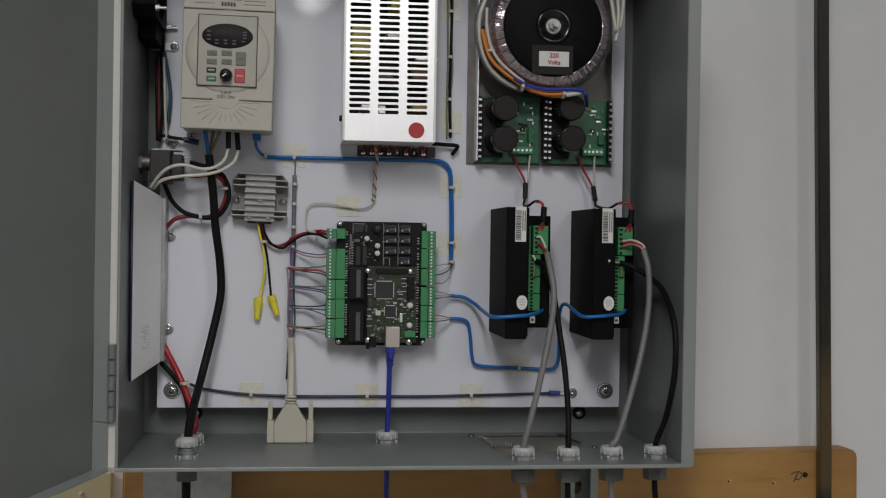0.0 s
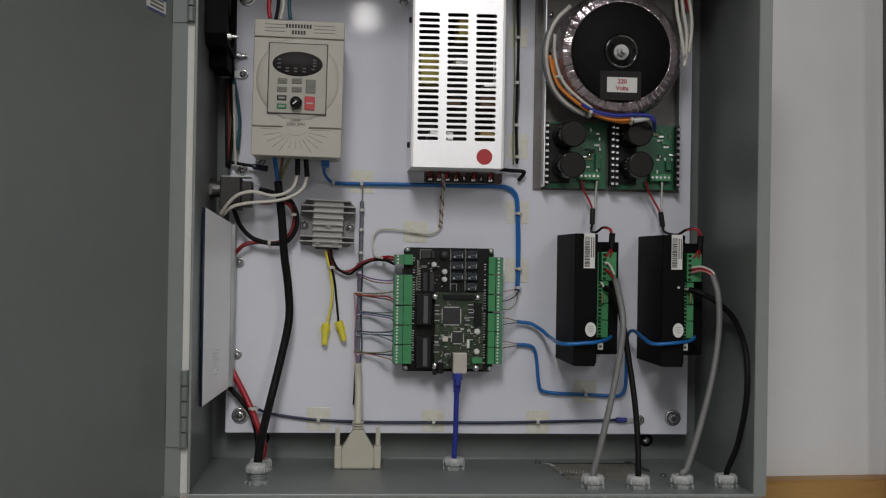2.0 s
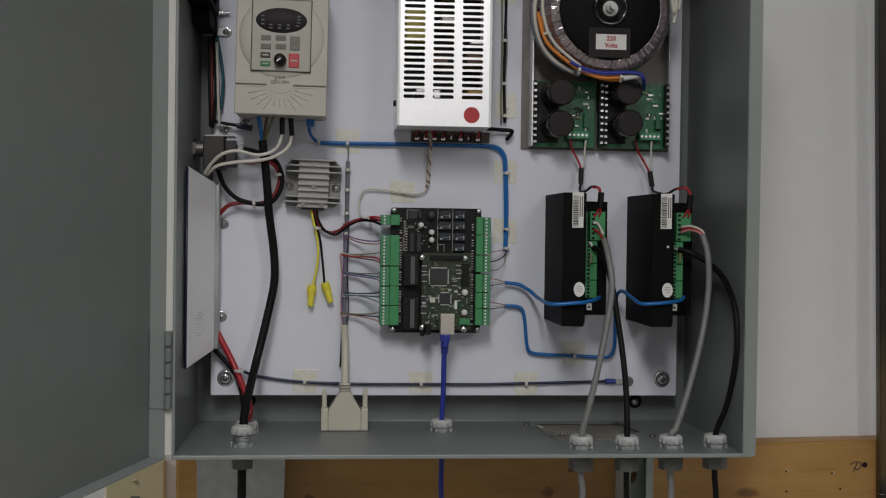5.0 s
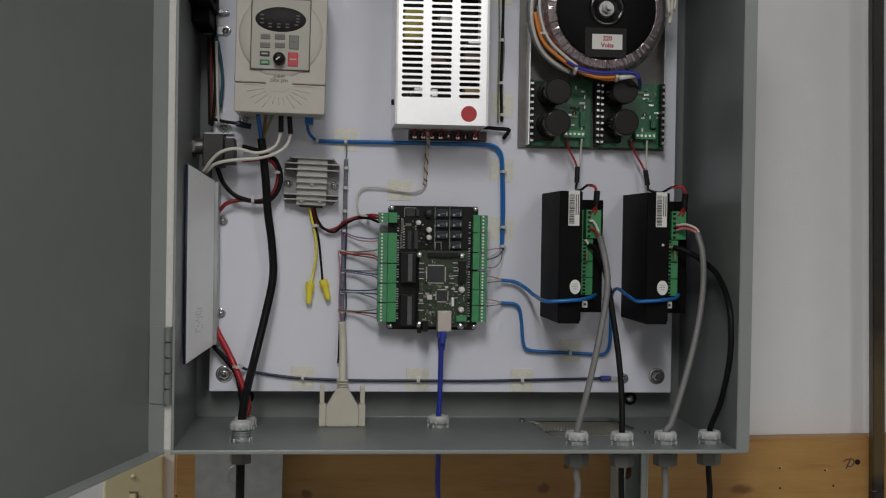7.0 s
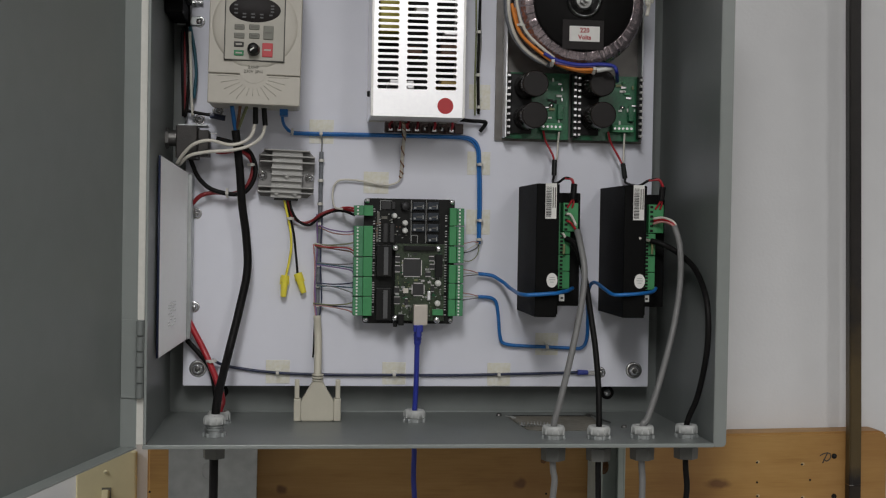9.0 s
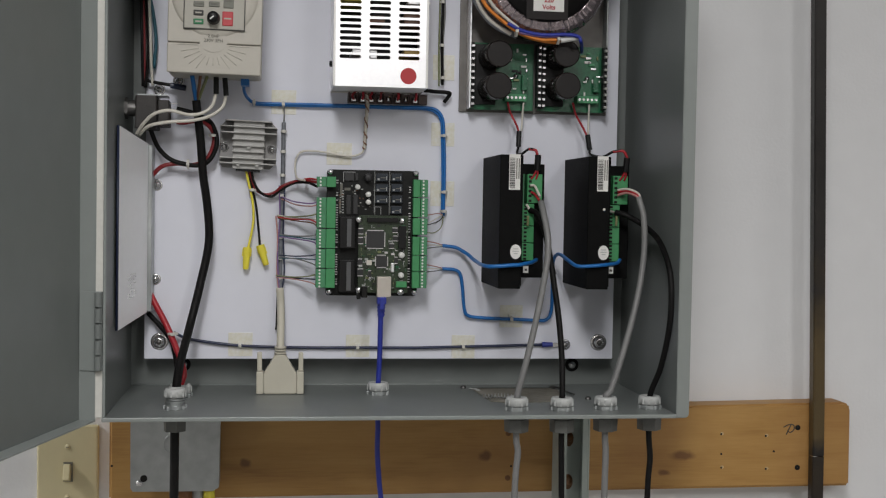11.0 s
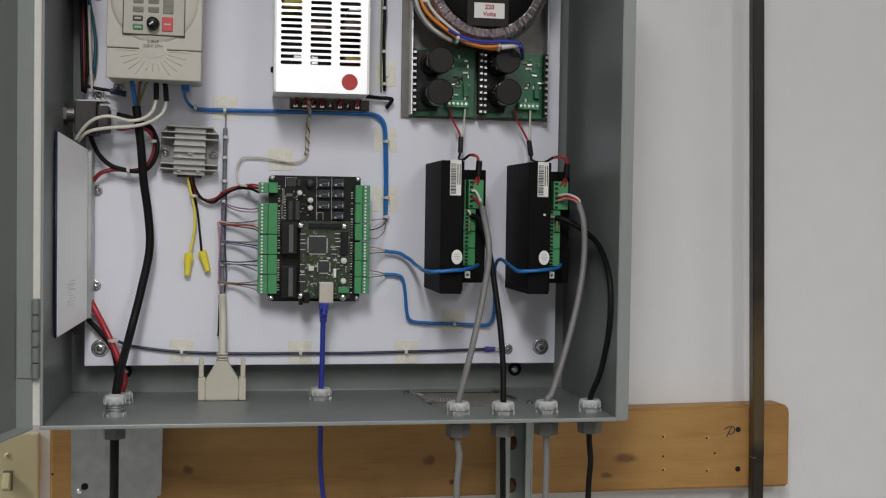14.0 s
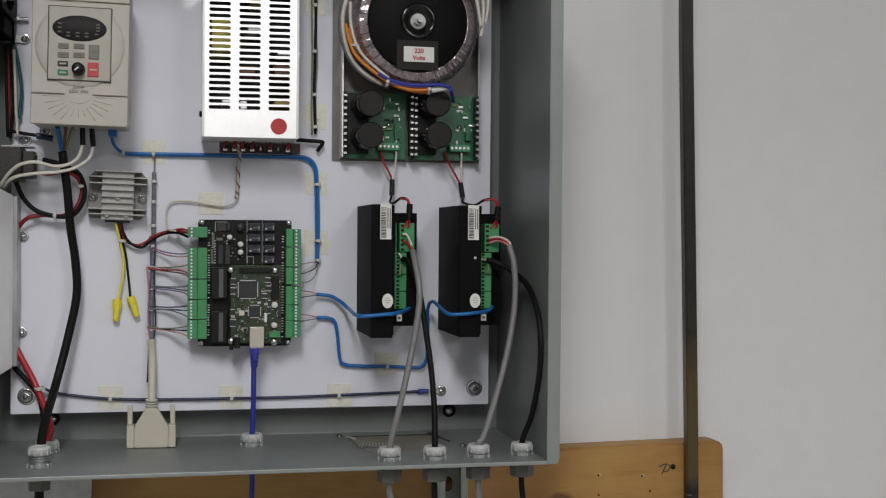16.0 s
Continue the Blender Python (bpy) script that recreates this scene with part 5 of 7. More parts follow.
part("foot", box(-0.008, 0.0105, -0.028, 0.0, 0.0580, 0.2490, 0.0008), GALV, res, "grey side against the panel")
STAMP = surface("faint_grey_stamp", (0.60, 0.60, 0.60), 0.6, 0, 0.2, 500, 60)
ux, uy = (Bq[0] - A[0]) / 0.0924, (Bq[1] - A[1]) / 0.0924
stamp_rnd = random.Random(5)
for k in range(4):
    for z in range(9):
        if stamp_rnd.random() < 0.75:
            w = 0.030 + 0.0065 * k
            px, py = A[0] + ux * w + 0.0004, A[1] + uy * w - 0.0002
            part("stamp_bar", tube([(px, py, 0.078 + 0.0032 * z), (px + ux * 0.0035, py + uy * 0.0035, 0.0785 + 0.0032 * z)], 0.0006, 5), STAMP, res, "faint unreadable stamp")

# ---- cooling fan on the left wall ----
fan = root("cooling_fan", (XL, -0.066, 0.495), "black square cooling fan fixed inside the enclosure wall", "fan")
FX0, FX1 = XL, 0.006
bmf = bmesh.new()
cy, cz, half, rad = -0.066, 0.5050, 0.060, 0.055
inn, out = [], []
for k in range(32):
    a = 2 * math.pi * (k + 0.5) / 32
    c, s = math.cos(a), math.sin(a)
    f = 1 / max(abs(c), abs(s))
    inn.append((cy + rad * c, cz + rad * s))
    out.append((cy + half * c * f, cz + half * s * f))
for x, flip in ((FX0 + 0.001, 0), (FX1, 1)):
    vi = [bmf.verts.new((x, u, w)) for u, w in inn]
    vo = [bmf.verts.new((x, u, w)) for u, w in out]
    for k in range(32):
        j = (k + 1) % 32
        bmf.faces.new((vi[k], vi[j], vo[j], vo[k]))
    if flip:
        for lo, hi in ((pi_, vi), (po_, vo)):
            for k in range(32):
                j = (k + 1) % 32
                bmf.faces.new((lo[k], lo[j], hi[j], hi[k]))
    pi_, po_ = vi, vo
bmesh.ops.recalc_face_normals(bmf, faces=bmf.faces)
part("frame", bmf, BLACK, fan)
part("hub", rod((FX0 + 0.002, cy, cz), (FX1 - 0.003, cy, cz), 0.019, seg=28, bevel=0.001), BLACK, fan)
for k in range(7):
    bmb = box(-0.001, 0.001, 0.018, 0.052, -0.010, 0.010)
    bmb.transform(Matrix.Translation(((FX0 + FX1) / 2, cy, cz)) @ Matrix.Rotation(2 * math.pi * k / 7, 4, "X") @ Matrix.Rotation(radians(55), 4, "Y"))
    part("blade", bmb, BLACK, fan)
for y, z in ((-0.006, 0.4515), (-0.118, 0.4535), (-0.006, 0.5575), (-0.118, 0.5575)):
    part("screw", rod((FX1, y, z), (FX1 + 0.012, y, z), 0.0021, seg=10), STEEL, fan, "long plated screw")
    part("nut", rod((FX1 + 0.0005, y, z), (FX1 + 0.004, y, z), 0.0042, seg=6), STEEL, fan)
# cover drawn taller: its black also stands in for shade below the fan
part("lead_cover_and_shade", box(XL + 0.001, 0.002, -0.075, -0.002, 0.4260, 0.4448, 0.002), BLACK, fan, "black corner cover over the fan leads, extended to fill the shaded area below")
clip = root("cable_clip", (0.008, 0, 0.429), "grey metal clip holding wires at the panel edge", "clip")
part("strap", box(-0.012, 0.0155, -0.0032, -0.0016, 0.4245, 0.4345, 0.0005), GALV, clip)
part("loop", tube([(-0.012, -0.0024, 0.4295), (-0.0165, -0.008, 0.4295), (-0.012, -0.0135, 0.4295), (-0.006, -0.010, 0.4295)], 0.0018, 8), GALV, clip)

# ---- lockable switch through the left wall ----
SWITCH = surface("dusty_dark_phenolic", (0.030, 0.026, 0.024), 0.5, 0, 0.4, 160, 30, 0.3, 500)
sw = root("rotary_switch", (XL, -0.03, 0.289), "black rotary switch mounted through the enclosure wall", "switch")
part("body", box(-0.006, 0.0175, -0.055, -0.012, 0.2655, 0.3030, 0.0015), SWITCH, sw)
part("rear_body", box(0.0176, 0.030, -0.045, -0.016, 0.2690, 0.2990, 0.0012), SWITCH, sw)
part("bushing", rod((XL, -0.040, 0.289), (-0.006, -0.040, 0.289), 0.0092, seg=24, bevel=0.0008), DARK_METAL, sw, "bright threaded bushing")
part("ring_nut", rod((XL, -0.040, 0.289), (XL + 0.004, -0.040, 0.289), 0.0125, seg=6, bevel=0.0006), DARK_METAL, sw)
part("strip", box(-0.004, 0.028, -0.050, -0.014, 0.3032, 0.3045), GALV, sw)
for z in (0.296, 0.287, 0.275):
    part("blade_terminal", box(0.0302, 0.038, -0.034, -0.026, z - 0.0006, z + 0.0006), STICK if z < 0.29 and z > 0.28 else STEEL, sw, "brass blade terminal")


# ---- wires and cables ----
def cable(pts, r, material, label, name="cable", category="cable", group="", seg=10, wobble=0.0):
    return single(name, tube(pts, r, seg, 7, wobble), material, label, category, group, base=pts[0])


def wire(pts, material, label, r=0.0011, group=""):
    return cable(pts, r, material, label, "wire", "wire", group, 7)


def tape_pad(p, sx, sz, label="yellowed adhesive tie pad stuck on the white panel"):
    x, y, z = p
    t = root("tie_pad", (x, 0, z), label, "tie pad", "adhesive tie pads")
    part("pad", box(x - sx, x + sx, -0.0006, 0, z - sz, z + sz, 0.0003), PAD, t)
    part("saddle", box(x - sx * 0.24, x + sx * 0.24, -0.0030, -0.0006, z - sz * 0.24, z + sz * 0.24, 0.0004), PAD, t)
    return t


for p, sx, sz in (((0.1585, 0, 0.3039), 0.0145, 0.0142), ((0.3484, 0, 0.2706), 0.0140, 0.0140), ((0.3489, 0, 0.1995), 0.0145, 0.0150), ((0.2246, 0, 0.2446), 0.0150, 0.0130), ((0.1111, 0, 0.017), 0.0142, 0.0140),
                  ((0.2498, 0, 0.0155), 0.0142, 0.0135), ((0.3776, 0, 0.0147), 0.0142, 0.0140), ((0.4361, 0, 0.052), 0.0142, 0.0135), ((0.3458, 0, 0.4854), 0.0120, 0.0130), ((0.348, 0, 0.3506), 0.0130, 0.0150)):
    tape_pad(p, sx, sz)


def tie(p, r, across, label="pale nylon cable tie"):
    """A narrow band round a cable at p; across: x or z, the way the cable runs."""
    x, y, z = p
    a, b = ((x - 0.0013, y, z), (x + 0.0013, y, z)) if across == "x" else ((x, y, z - 0.0013), (x, y, z + 0.0013))
    t = root("cable_tie", (x, y, z), label, "cable tie", "nylon cable ties")
    part("band", rod(a, b, r, seg=14), TIE, t)
    part("head", box(x - 0.0018, x + 0.0018, y - r - 0.0022, y - r + 0.0004, z - 0.0018, z + 0.0018, 0.0004), TIE, t)


# thick black power cable
PC = [(0.06, -0.045, 0.2995), (0.065, -0.04, 0.2563), (0.0681, -0.035, 0.215), (0.0732, -0.03, 0.1766), (0.0748, -0.03, 0.1379), (0.0666, -0.035, 0.0928), (0.0556, -0.05, 0.0427), (0.0489, -0.1, 0.0047), (0.0473, -0.128, -0.0218)]
cable(PC + [(0.0473, -0.1343, ZB + 0.012), (0.0473, -0.1343, ZB - 0.05), (0.0465, -0.1343, -0.30)], 0.0048, BLACK_RUBBER, "thick black power cable running down from the inverter", seg=14)
wire([(0.0573, -0.07, 0.3246), (0.0585, -0.06, 0.3132), (0.06, -0.045, 0.2995)], BLUE, "blue core entering the inverter", 0.0026)
wire([(0.0664, -0.07, 0.3249), (0.064, -0.06, 0.3115), (0.0612, -0.045, 0.2996)], BROWN, "dark core entering the inverter", 0.0018)
wire([(0.0737, -0.07, 0.3239), (0.0689, -0.06, 0.3136), (0.0625, -0.045, 0.2996)], OLIVE, "green core entering the inverter", 0.0018)
# red and black feed at the lower left
cable([(0.0055, -0.012, 0.0811), (0.0142, -0.016, 0.0652), (0.028, -0.02, 0.0396), (0.0422, -0.035, 0.0101), (0.0496, -0.048, -0.0101)] + [(0.0463, -0.0509, ZB + 0.010), (0.0463, -0.0509, ZB - 0.03)], 0.0036, RED, "red wire bundle running to the gland", seg=10)
cable([(0.0056, -0.012, 0.055), (0.0205, -0.014, 0.0389), (0.033, -0.018, 0.0224), (0.0406, -0.038, -0.0011)] + [(0.043, -0.048, ZB + 0.012), (0.043, -0.048, ZB - 0.02)], 0.0030, BLACK_RUBBER, "black wire beside the red bundle", seg=8)
wire([(0.0027, -0.008, 0.056), (0.0135, -0.008, 0.0449), (0.0252, -0.01, 0.0333)], GREY_CABLE, "short grey wire near the panel corner", 0.0016)
tie((0.0348, -0.024, 0.0322), 0.0062, "z")
# ground wire along the bottom
cable([(0.0352, -0.014, 0.0324), (0.0455, -0.008, 0.0265), (0.0613, -0.004, 0.0221), (0.1106, -0.0045, 0.0162), (0.1789, -0.004, 0.014), (0.2496, -0.0045, 0.014), (0.32, -0.004, 0.0139), (0.3769, -0.0045, 0.0153), (0.4304, -0.004, 0.0165), (0.476, -0.004, 0.0179)], 0.0017, NAVY, "dark ground wire running along the panel bottom", seg=8)
lug = root("ring_lug", (0.4831, -0.004, 0.0179), "blue crimped ring lug on the ground wire", "cable lug")
part("sleeve", rod((0.4746, -0.0042, 0.0179), (0.4873, -0.0042, 0.0179), 0.0034, 0.0028, 12), LABEL_BLUE, lug)
part("tongue", box(0.4874, 0.501, -0.0034, -0.0008, 0.015, 0.0199), STEEL, lug)
for q in ((0.1107, -0.0048, 0.0162), (0.2495, -0.0048, 0.0141), (0.3768, -0.0048, 0.0153)):
    tie(q, 0.0023, "x")
# wire loop by the switch
wire([(0.0070, -0.03, 0.2720), (0.0105, -0.024, 0.2590), (0.0170, -0.020, 0.2450), (0.0300, -0.019, 0.2330), (0.0490, -0.02, 0.2275), (0.0620, -0.02, 0.2270), (0.0721, -0.02, 0.231), (0.0803, -0.02, 0.2442), (0.082, -0.02, 0.2597), (0.0762, -0.02, 0.2751), (0.0685, -0.03, 0.2806), (0.0546, -0.03, 0.2866), (0.0373, -0.032, 0.2904)], BLACK_RUBBER, "black wire loop from the switch", 0.0027)
wire([(0.009, -0.012, 0.2143), (0.02, -0.016, 0.2248), (0.0364, -0.016, 0.2284), (0.0554, -0.016, 0.2275), (0.0699, -0.016, 0.2337), (0.0774, -0.016, 0.2482), (0.0786, -0.016, 0.2625), (0.0719, -0.022, 0.2735), (0.061, -0.03, 0.2772), (0.0454, -0.03, 0.2748), (0.0374, -0.032, 0.2751)], DARK_RED, "red wire loop from the switch", 0.0025)
tie((0.0498, -0.018, 0.228), 0.0056, "x")
tie((0.0781, -0.018, 0.2617), 0.0056, "z")
# white resistor wires with black sleeves
wire([(0.0831, -0.06, 0.3078), (0.0789, -0.06, 0.2932), (0.0691, -0.06, 0.2848), (0.054, -0.062, 0.2817), (0.0329, -0.066, 0.2857), (0.016, -0.066, 0.2815), (0.0039, -0.06, 0.271), (-0.005, -0.05, 0.2595)], WHITE_WIRE, "white resistor wire from the inverter", 0.0020)
wire([(0.094, -0.055, 0.3067), (0.0898, -0.055, 0.2921), (0.0763, -0.056, 0.2815), (0.0568, -0.058, 0.2758), (0.0294, -0.06, 0.273), (0.0092, -0.058, 0.2682), (-0.0032, -0.045, 0.2586)], WHITE_WIRE, "white resistor wire from the inverter", 0.0020)
for a, b in (((0.083, -0.062, 0.3288), (0.0831, -0.06, 0.3059)), ((0.092, -0.057, 0.3297), (0.094, -0.055, 0.3048))):
    single("heat_shrink_sleeve", rod(a, b, 0.0030, seg=12), BLACK_PLASTIC, "black heat-shrink sleeve on a white wire", "sleeve", "sleeves on the resistor wires")
# leads at the left edge
for pts, m, lab, r in (([(0.0001, -0.012, 0.4216), (0.0028, -0.014, 0.3945), (0.0036, -0.014, 0.3542), (0.0001, -0.012, 0.3153)], BLACK_RUBBER, "black lead running down the panel edge", 0.0020), ([(0.0039, -0.01, 0.422), (0.0091, -0.01, 0.3952), (0.0116, -0.01, 0.3683), (0.0095, -0.01, 0.3379)], TEAL, "dark teal lead running down the panel edge", 0.0020),
                       ([(0.0040, -0.014, 0.4150), (0.0060, -0.015, 0.3717), (0.0068, -0.015, 0.3448), (0.0083, -0.012, 0.3178)], WHITE_WIRE, "white lead running down the panel edge", 0.0018), ([(-0.0045, -0.014, 0.4200), (-0.0035, -0.016, 0.3700), (-0.0022, -0.014, 0.3165)], BLACK_RUBBER, "black lead behind the red one", 0.0018), ([(-0.0030, -0.012, 0.4150), (-0.0018, -0.012, 0.3811), (-0.0012, -0.012, 0.3475), (-0.0006, -0.012, 0.316)], DARK_RED, "red lead running down the panel edge", 0.0016),
                       ([(-0.0017, -0.01, 0.4757), (0.0008, -0.01, 0.4489), (0.0019, -0.01, 0.4219)], BLACK_RUBBER, "black lead of the cooling fan", 0.0026), ([(0.0019, -0.012, 0.3234), (0.0133, -0.012, 0.321), (0.03, -0.012, 0.3187), (0.0447, -0.012, 0.3163)], BLACK_RUBBER, "black wire with a crimped terminal", 0.0020)):
    wire(pts, m, lab, r, "leads down the panel edge")
single("crimp_terminal", rod((0.0286, -0.012, 0.3187), (0.046, -0.012, 0.3157), 0.0034, seg=12), NAVY, "dark crimped terminal sleeve on a black wire", "cable lug")
for pts, m, lab, r in (([(0.0493, -0.07, 0.4843), (0.0477, -0.07, 0.4985), (0.0511, -0.07, 0.5245)], RED, "red wire above the inverter", 0.0026), ([(0.0556, -0.068, 0.4836), (0.0579, -0.068, 0.4979), (0.06, -0.068, 0.5253)], BLACK_RUBBER, "black wire above the inverter", 0.0022), ([(0.0606, -0.066, 0.4841), (0.0636, -0.066, 0.4986), (0.065, -0.066, 0.5259)], WHITE_WIRE, "white wire above the inverter", 0.0022),
                       ([(0.0721, -0.064, 0.4849), (0.0706, -0.064, 0.4992), (0.0707, -0.064, 0.5266)], TEAL, "green wire above the inverter", 0.0022)):
    wire(pts, m, lab, r, "supply wires above the inverter")

# blue cable from the inverter to the controller
cable([(0.1142, -0.05, 0.3249), (0.113, -0.03, 0.3141), (0.1171, -0.012, 0.3061), (0.1267, -0.006, 0.3017), (0.1579, -0.006, 0.3014), (0.2084, -0.006, 0.3016), (0.2682, -0.006, 0.3014), (0.3186, -0.006, 0.3016), (0.3369, -0.006, 0.3002), (0.3466, -0.006, 0.2904), (0.349, -0.006, 0.2689), (0.3505, -0.006, 0.2218), (0.3499, -0.006, 0.1731)], 0.0019, BLUE, "blue control cable tied round the panel")
cable([(0.1221, -0.005, 0.2997), (0.1579, -0.005, 0.2995), (0.2151, -0.005, 0.2999), (0.2817, -0.005, 0.2999), (0.3221, -0.005, 0.2998), (0.3371, -0.005, 0.2969), (0.3447, -0.005, 0.2877), (0.3464, -0.005, 0.2689), (0.3479, -0.005, 0.2218), (0.348, -0.005, 0.1744)], 0.0013, BLUE, "second thin blue cable alongside", seg=7)
for q, ax, r in (((0.1241, -0.006, 0.3023), "x", 0.0042), ((0.1579, -0.006, 0.3007), "x", 0.0042), ((0.349, -0.006, 0.2689), "z", 0.0042), ((0.3501, -0.006, 0.2015), "z", 0.0042), ((0.3498, -0.006, 0.1785), "z", 0.0042)):
    tie(q, r, ax)
single("blue_plug", box(0.11, 0.1194, -0.056, -0.035, 0.3169, 0.3266, 0.001), BLUE, "blue plug in the inverter underside", "plug")
for pts, m in (([(0.3487, -0.01, 0.1745), (0.3425, -0.01, 0.1757), (0.3319, -0.03, 0.1744), (0.3261, -0.034, 0.1737)], PINK), ([(0.3494, -0.01, 0.1732), (0.3454, -0.01, 0.1677), (0.3334, -0.03, 0.1638), (0.3263, -0.034, 0.1624)], BLACK_RUBBER), ([(0.3494, -0.01, 0.1718), (0.3469, -0.01, 0.1596), (0.3363, -0.03, 0.1532), (0.3264, -0.034, 0.1532)], OLIVE), ([(0.3487, -0.01, 0.1745), (0.3399, -0.01, 0.169), (0.3263, -0.034, 0.1631)], WHITE_WIRE)):
    wire(pts, m, "thin core between the blue cable and a plug", 0.0006, "thin cores at the controller plugs")
# white cable from the power supply
cable([(0.2543, -0.02, 0.3183), (0.2554, -0.024, 0.3101), (0.2555, -0.016, 0.2989), (0.255, -0.008, 0.2763), (0.2547, -0.006, 0.2598), (0.2535, -0.006, 0.2504)], 0.0021, TWIST, "twisted white and brown cable below the power supply", seg=8, wobble=0.0012)
cable([(0.2535, -0.006, 0.2517), (0.2503, -0.006, 0.2457), (0.2397, -0.006, 0.2421), (0.2244, -0.006, 0.243), (0.2025, -0.006, 0.2465), (0.1827, -0.006, 0.2467), (0.1749, -0.006, 0.2405), (0.1725, -0.006, 0.2279), (0.1751, -0.02, 0.2144), (0.184, -0.028, 0.2118)], 0.0012, WHITE_WIRE, "thin white cable taped to the panel", seg=8)
way = smooth_path([(0.2543, -0.02, 0.3183), (0.2554, -0.024, 0.3101), (0.2555, -0.016, 0.2989), (0.255, -0.008, 0.2763), (0.2547, -0.006, 0.2598), (0.2535, -0.006, 0.2504)], 9)
wire([(p[0] + 0.0018 * math.cos(k * 0.95), p[1] - 0.0010 + 0.0014 * math.sin(k * 0.95), p[2]) for k, p in enumerate(way)], BROWN, "dark strand twisted round the white cable", 0.0009)
# black bundle beside the power supply
cable([(0.3444, -0.006, 0.5567), (0.3444, -0.006, 0.5153), (0.3458, -0.006, 0.4739), (0.3452, -0.006, 0.4257), (0.3446, -0.006, 0.3775), (0.3461, -0.006, 0.3293)], 0.0017, BLACK_RUBBER, "black wire bundle beside the power supply", seg=8)
wire([(0.3404, -0.005, 0.5568), (0.3408, -0.005, 0.4878), (0.3419, -0.005, 0.4257), (0.3414, -0.005, 0.3706), (0.3421, -0.005, 0.3279)], OLIVE, "olive wire beside the black bundle", 0.0011)
wire([(0.3468, -0.005, 0.5568), (0.3474, -0.005, 0.4950), (0.3462, -0.005, 0.4560), (0.3478, -0.005, 0.4150), (0.3462, -0.005, 0.3790), (0.3476, -0.005, 0.3330)], GREY_CABLE, "grey wire twisted along the black bundle", 0.0010)
for q in ((0.3449, -0.006, 0.4829), (0.3445, -0.006, 0.4277), (0.3446, -0.006, 0.3761), (0.346, -0.006, 0.3376)):
    tie(q, 0.0029, "z")
cable([(0.323, -0.02, 0.3208), (0.3388, -0.01, 0.3206), (0.3502, -0.012, 0.32), (0.3547, -0.01, 0.3182), (0.3485, -0.006, 0.3087)], 0.0024, BLACK_RUBBER, "black sleeved wire at the power supply terminals", seg=8)
# grey bundle down to the D-shaped plug
wire([(0.1592, -0.005, 0.3021), (0.1593, -0.005, 0.2903), (0.1588, -0.005, 0.2784)], GREY_CABLE, "thin wire joining the grey bundle", 0.0008)
cable([(0.1588, -0.006, 0.2797), (0.1585, -0.006, 0.2441), (0.1583, -0.006, 0.2044), (0.1576, -0.006, 0.1514), (0.1567, -0.006, 0.1116), (0.1577, -0.01, 0.08)], 0.0026, GREY_TUBE, "grey wire bundle running down to the plug", seg=10)
for pts, m in (([(0.1544, -0.009, 0.2056), (0.1555, -0.009, 0.1647), (0.1533, -0.009, 0.125), (0.1558, -0.012, 0.0821)], PURPLE), ([(0.1509, -0.009, 0.1699), (0.1531, -0.009, 0.1448), (0.1529, -0.009, 0.1051), (0.1551, -0.012, 0.0821)], PINK), ([(0.1609, -0.01, 0.2044), (0.1596, -0.01, 0.1516), (0.1614, -0.01, 0.1052), (0.159, -0.012, 0.0821)], NAVY)):
    wire(pts, m, "coloured strand along the grey bundle", 0.0009, "strands along the grey bundle")
for q in ((0.1589, -0.006, 0.2691), (0.1585, -0.006, 0.2454), (0.1582, -0.006, 0.2177), (0.1578, -0.006, 0.1938), (0.157, -0.006, 0.1448), (0.1566, -0.006, 0.1202), (0.1569, -0.006, 0.097)):
    tie(q, 0.0036, "z")
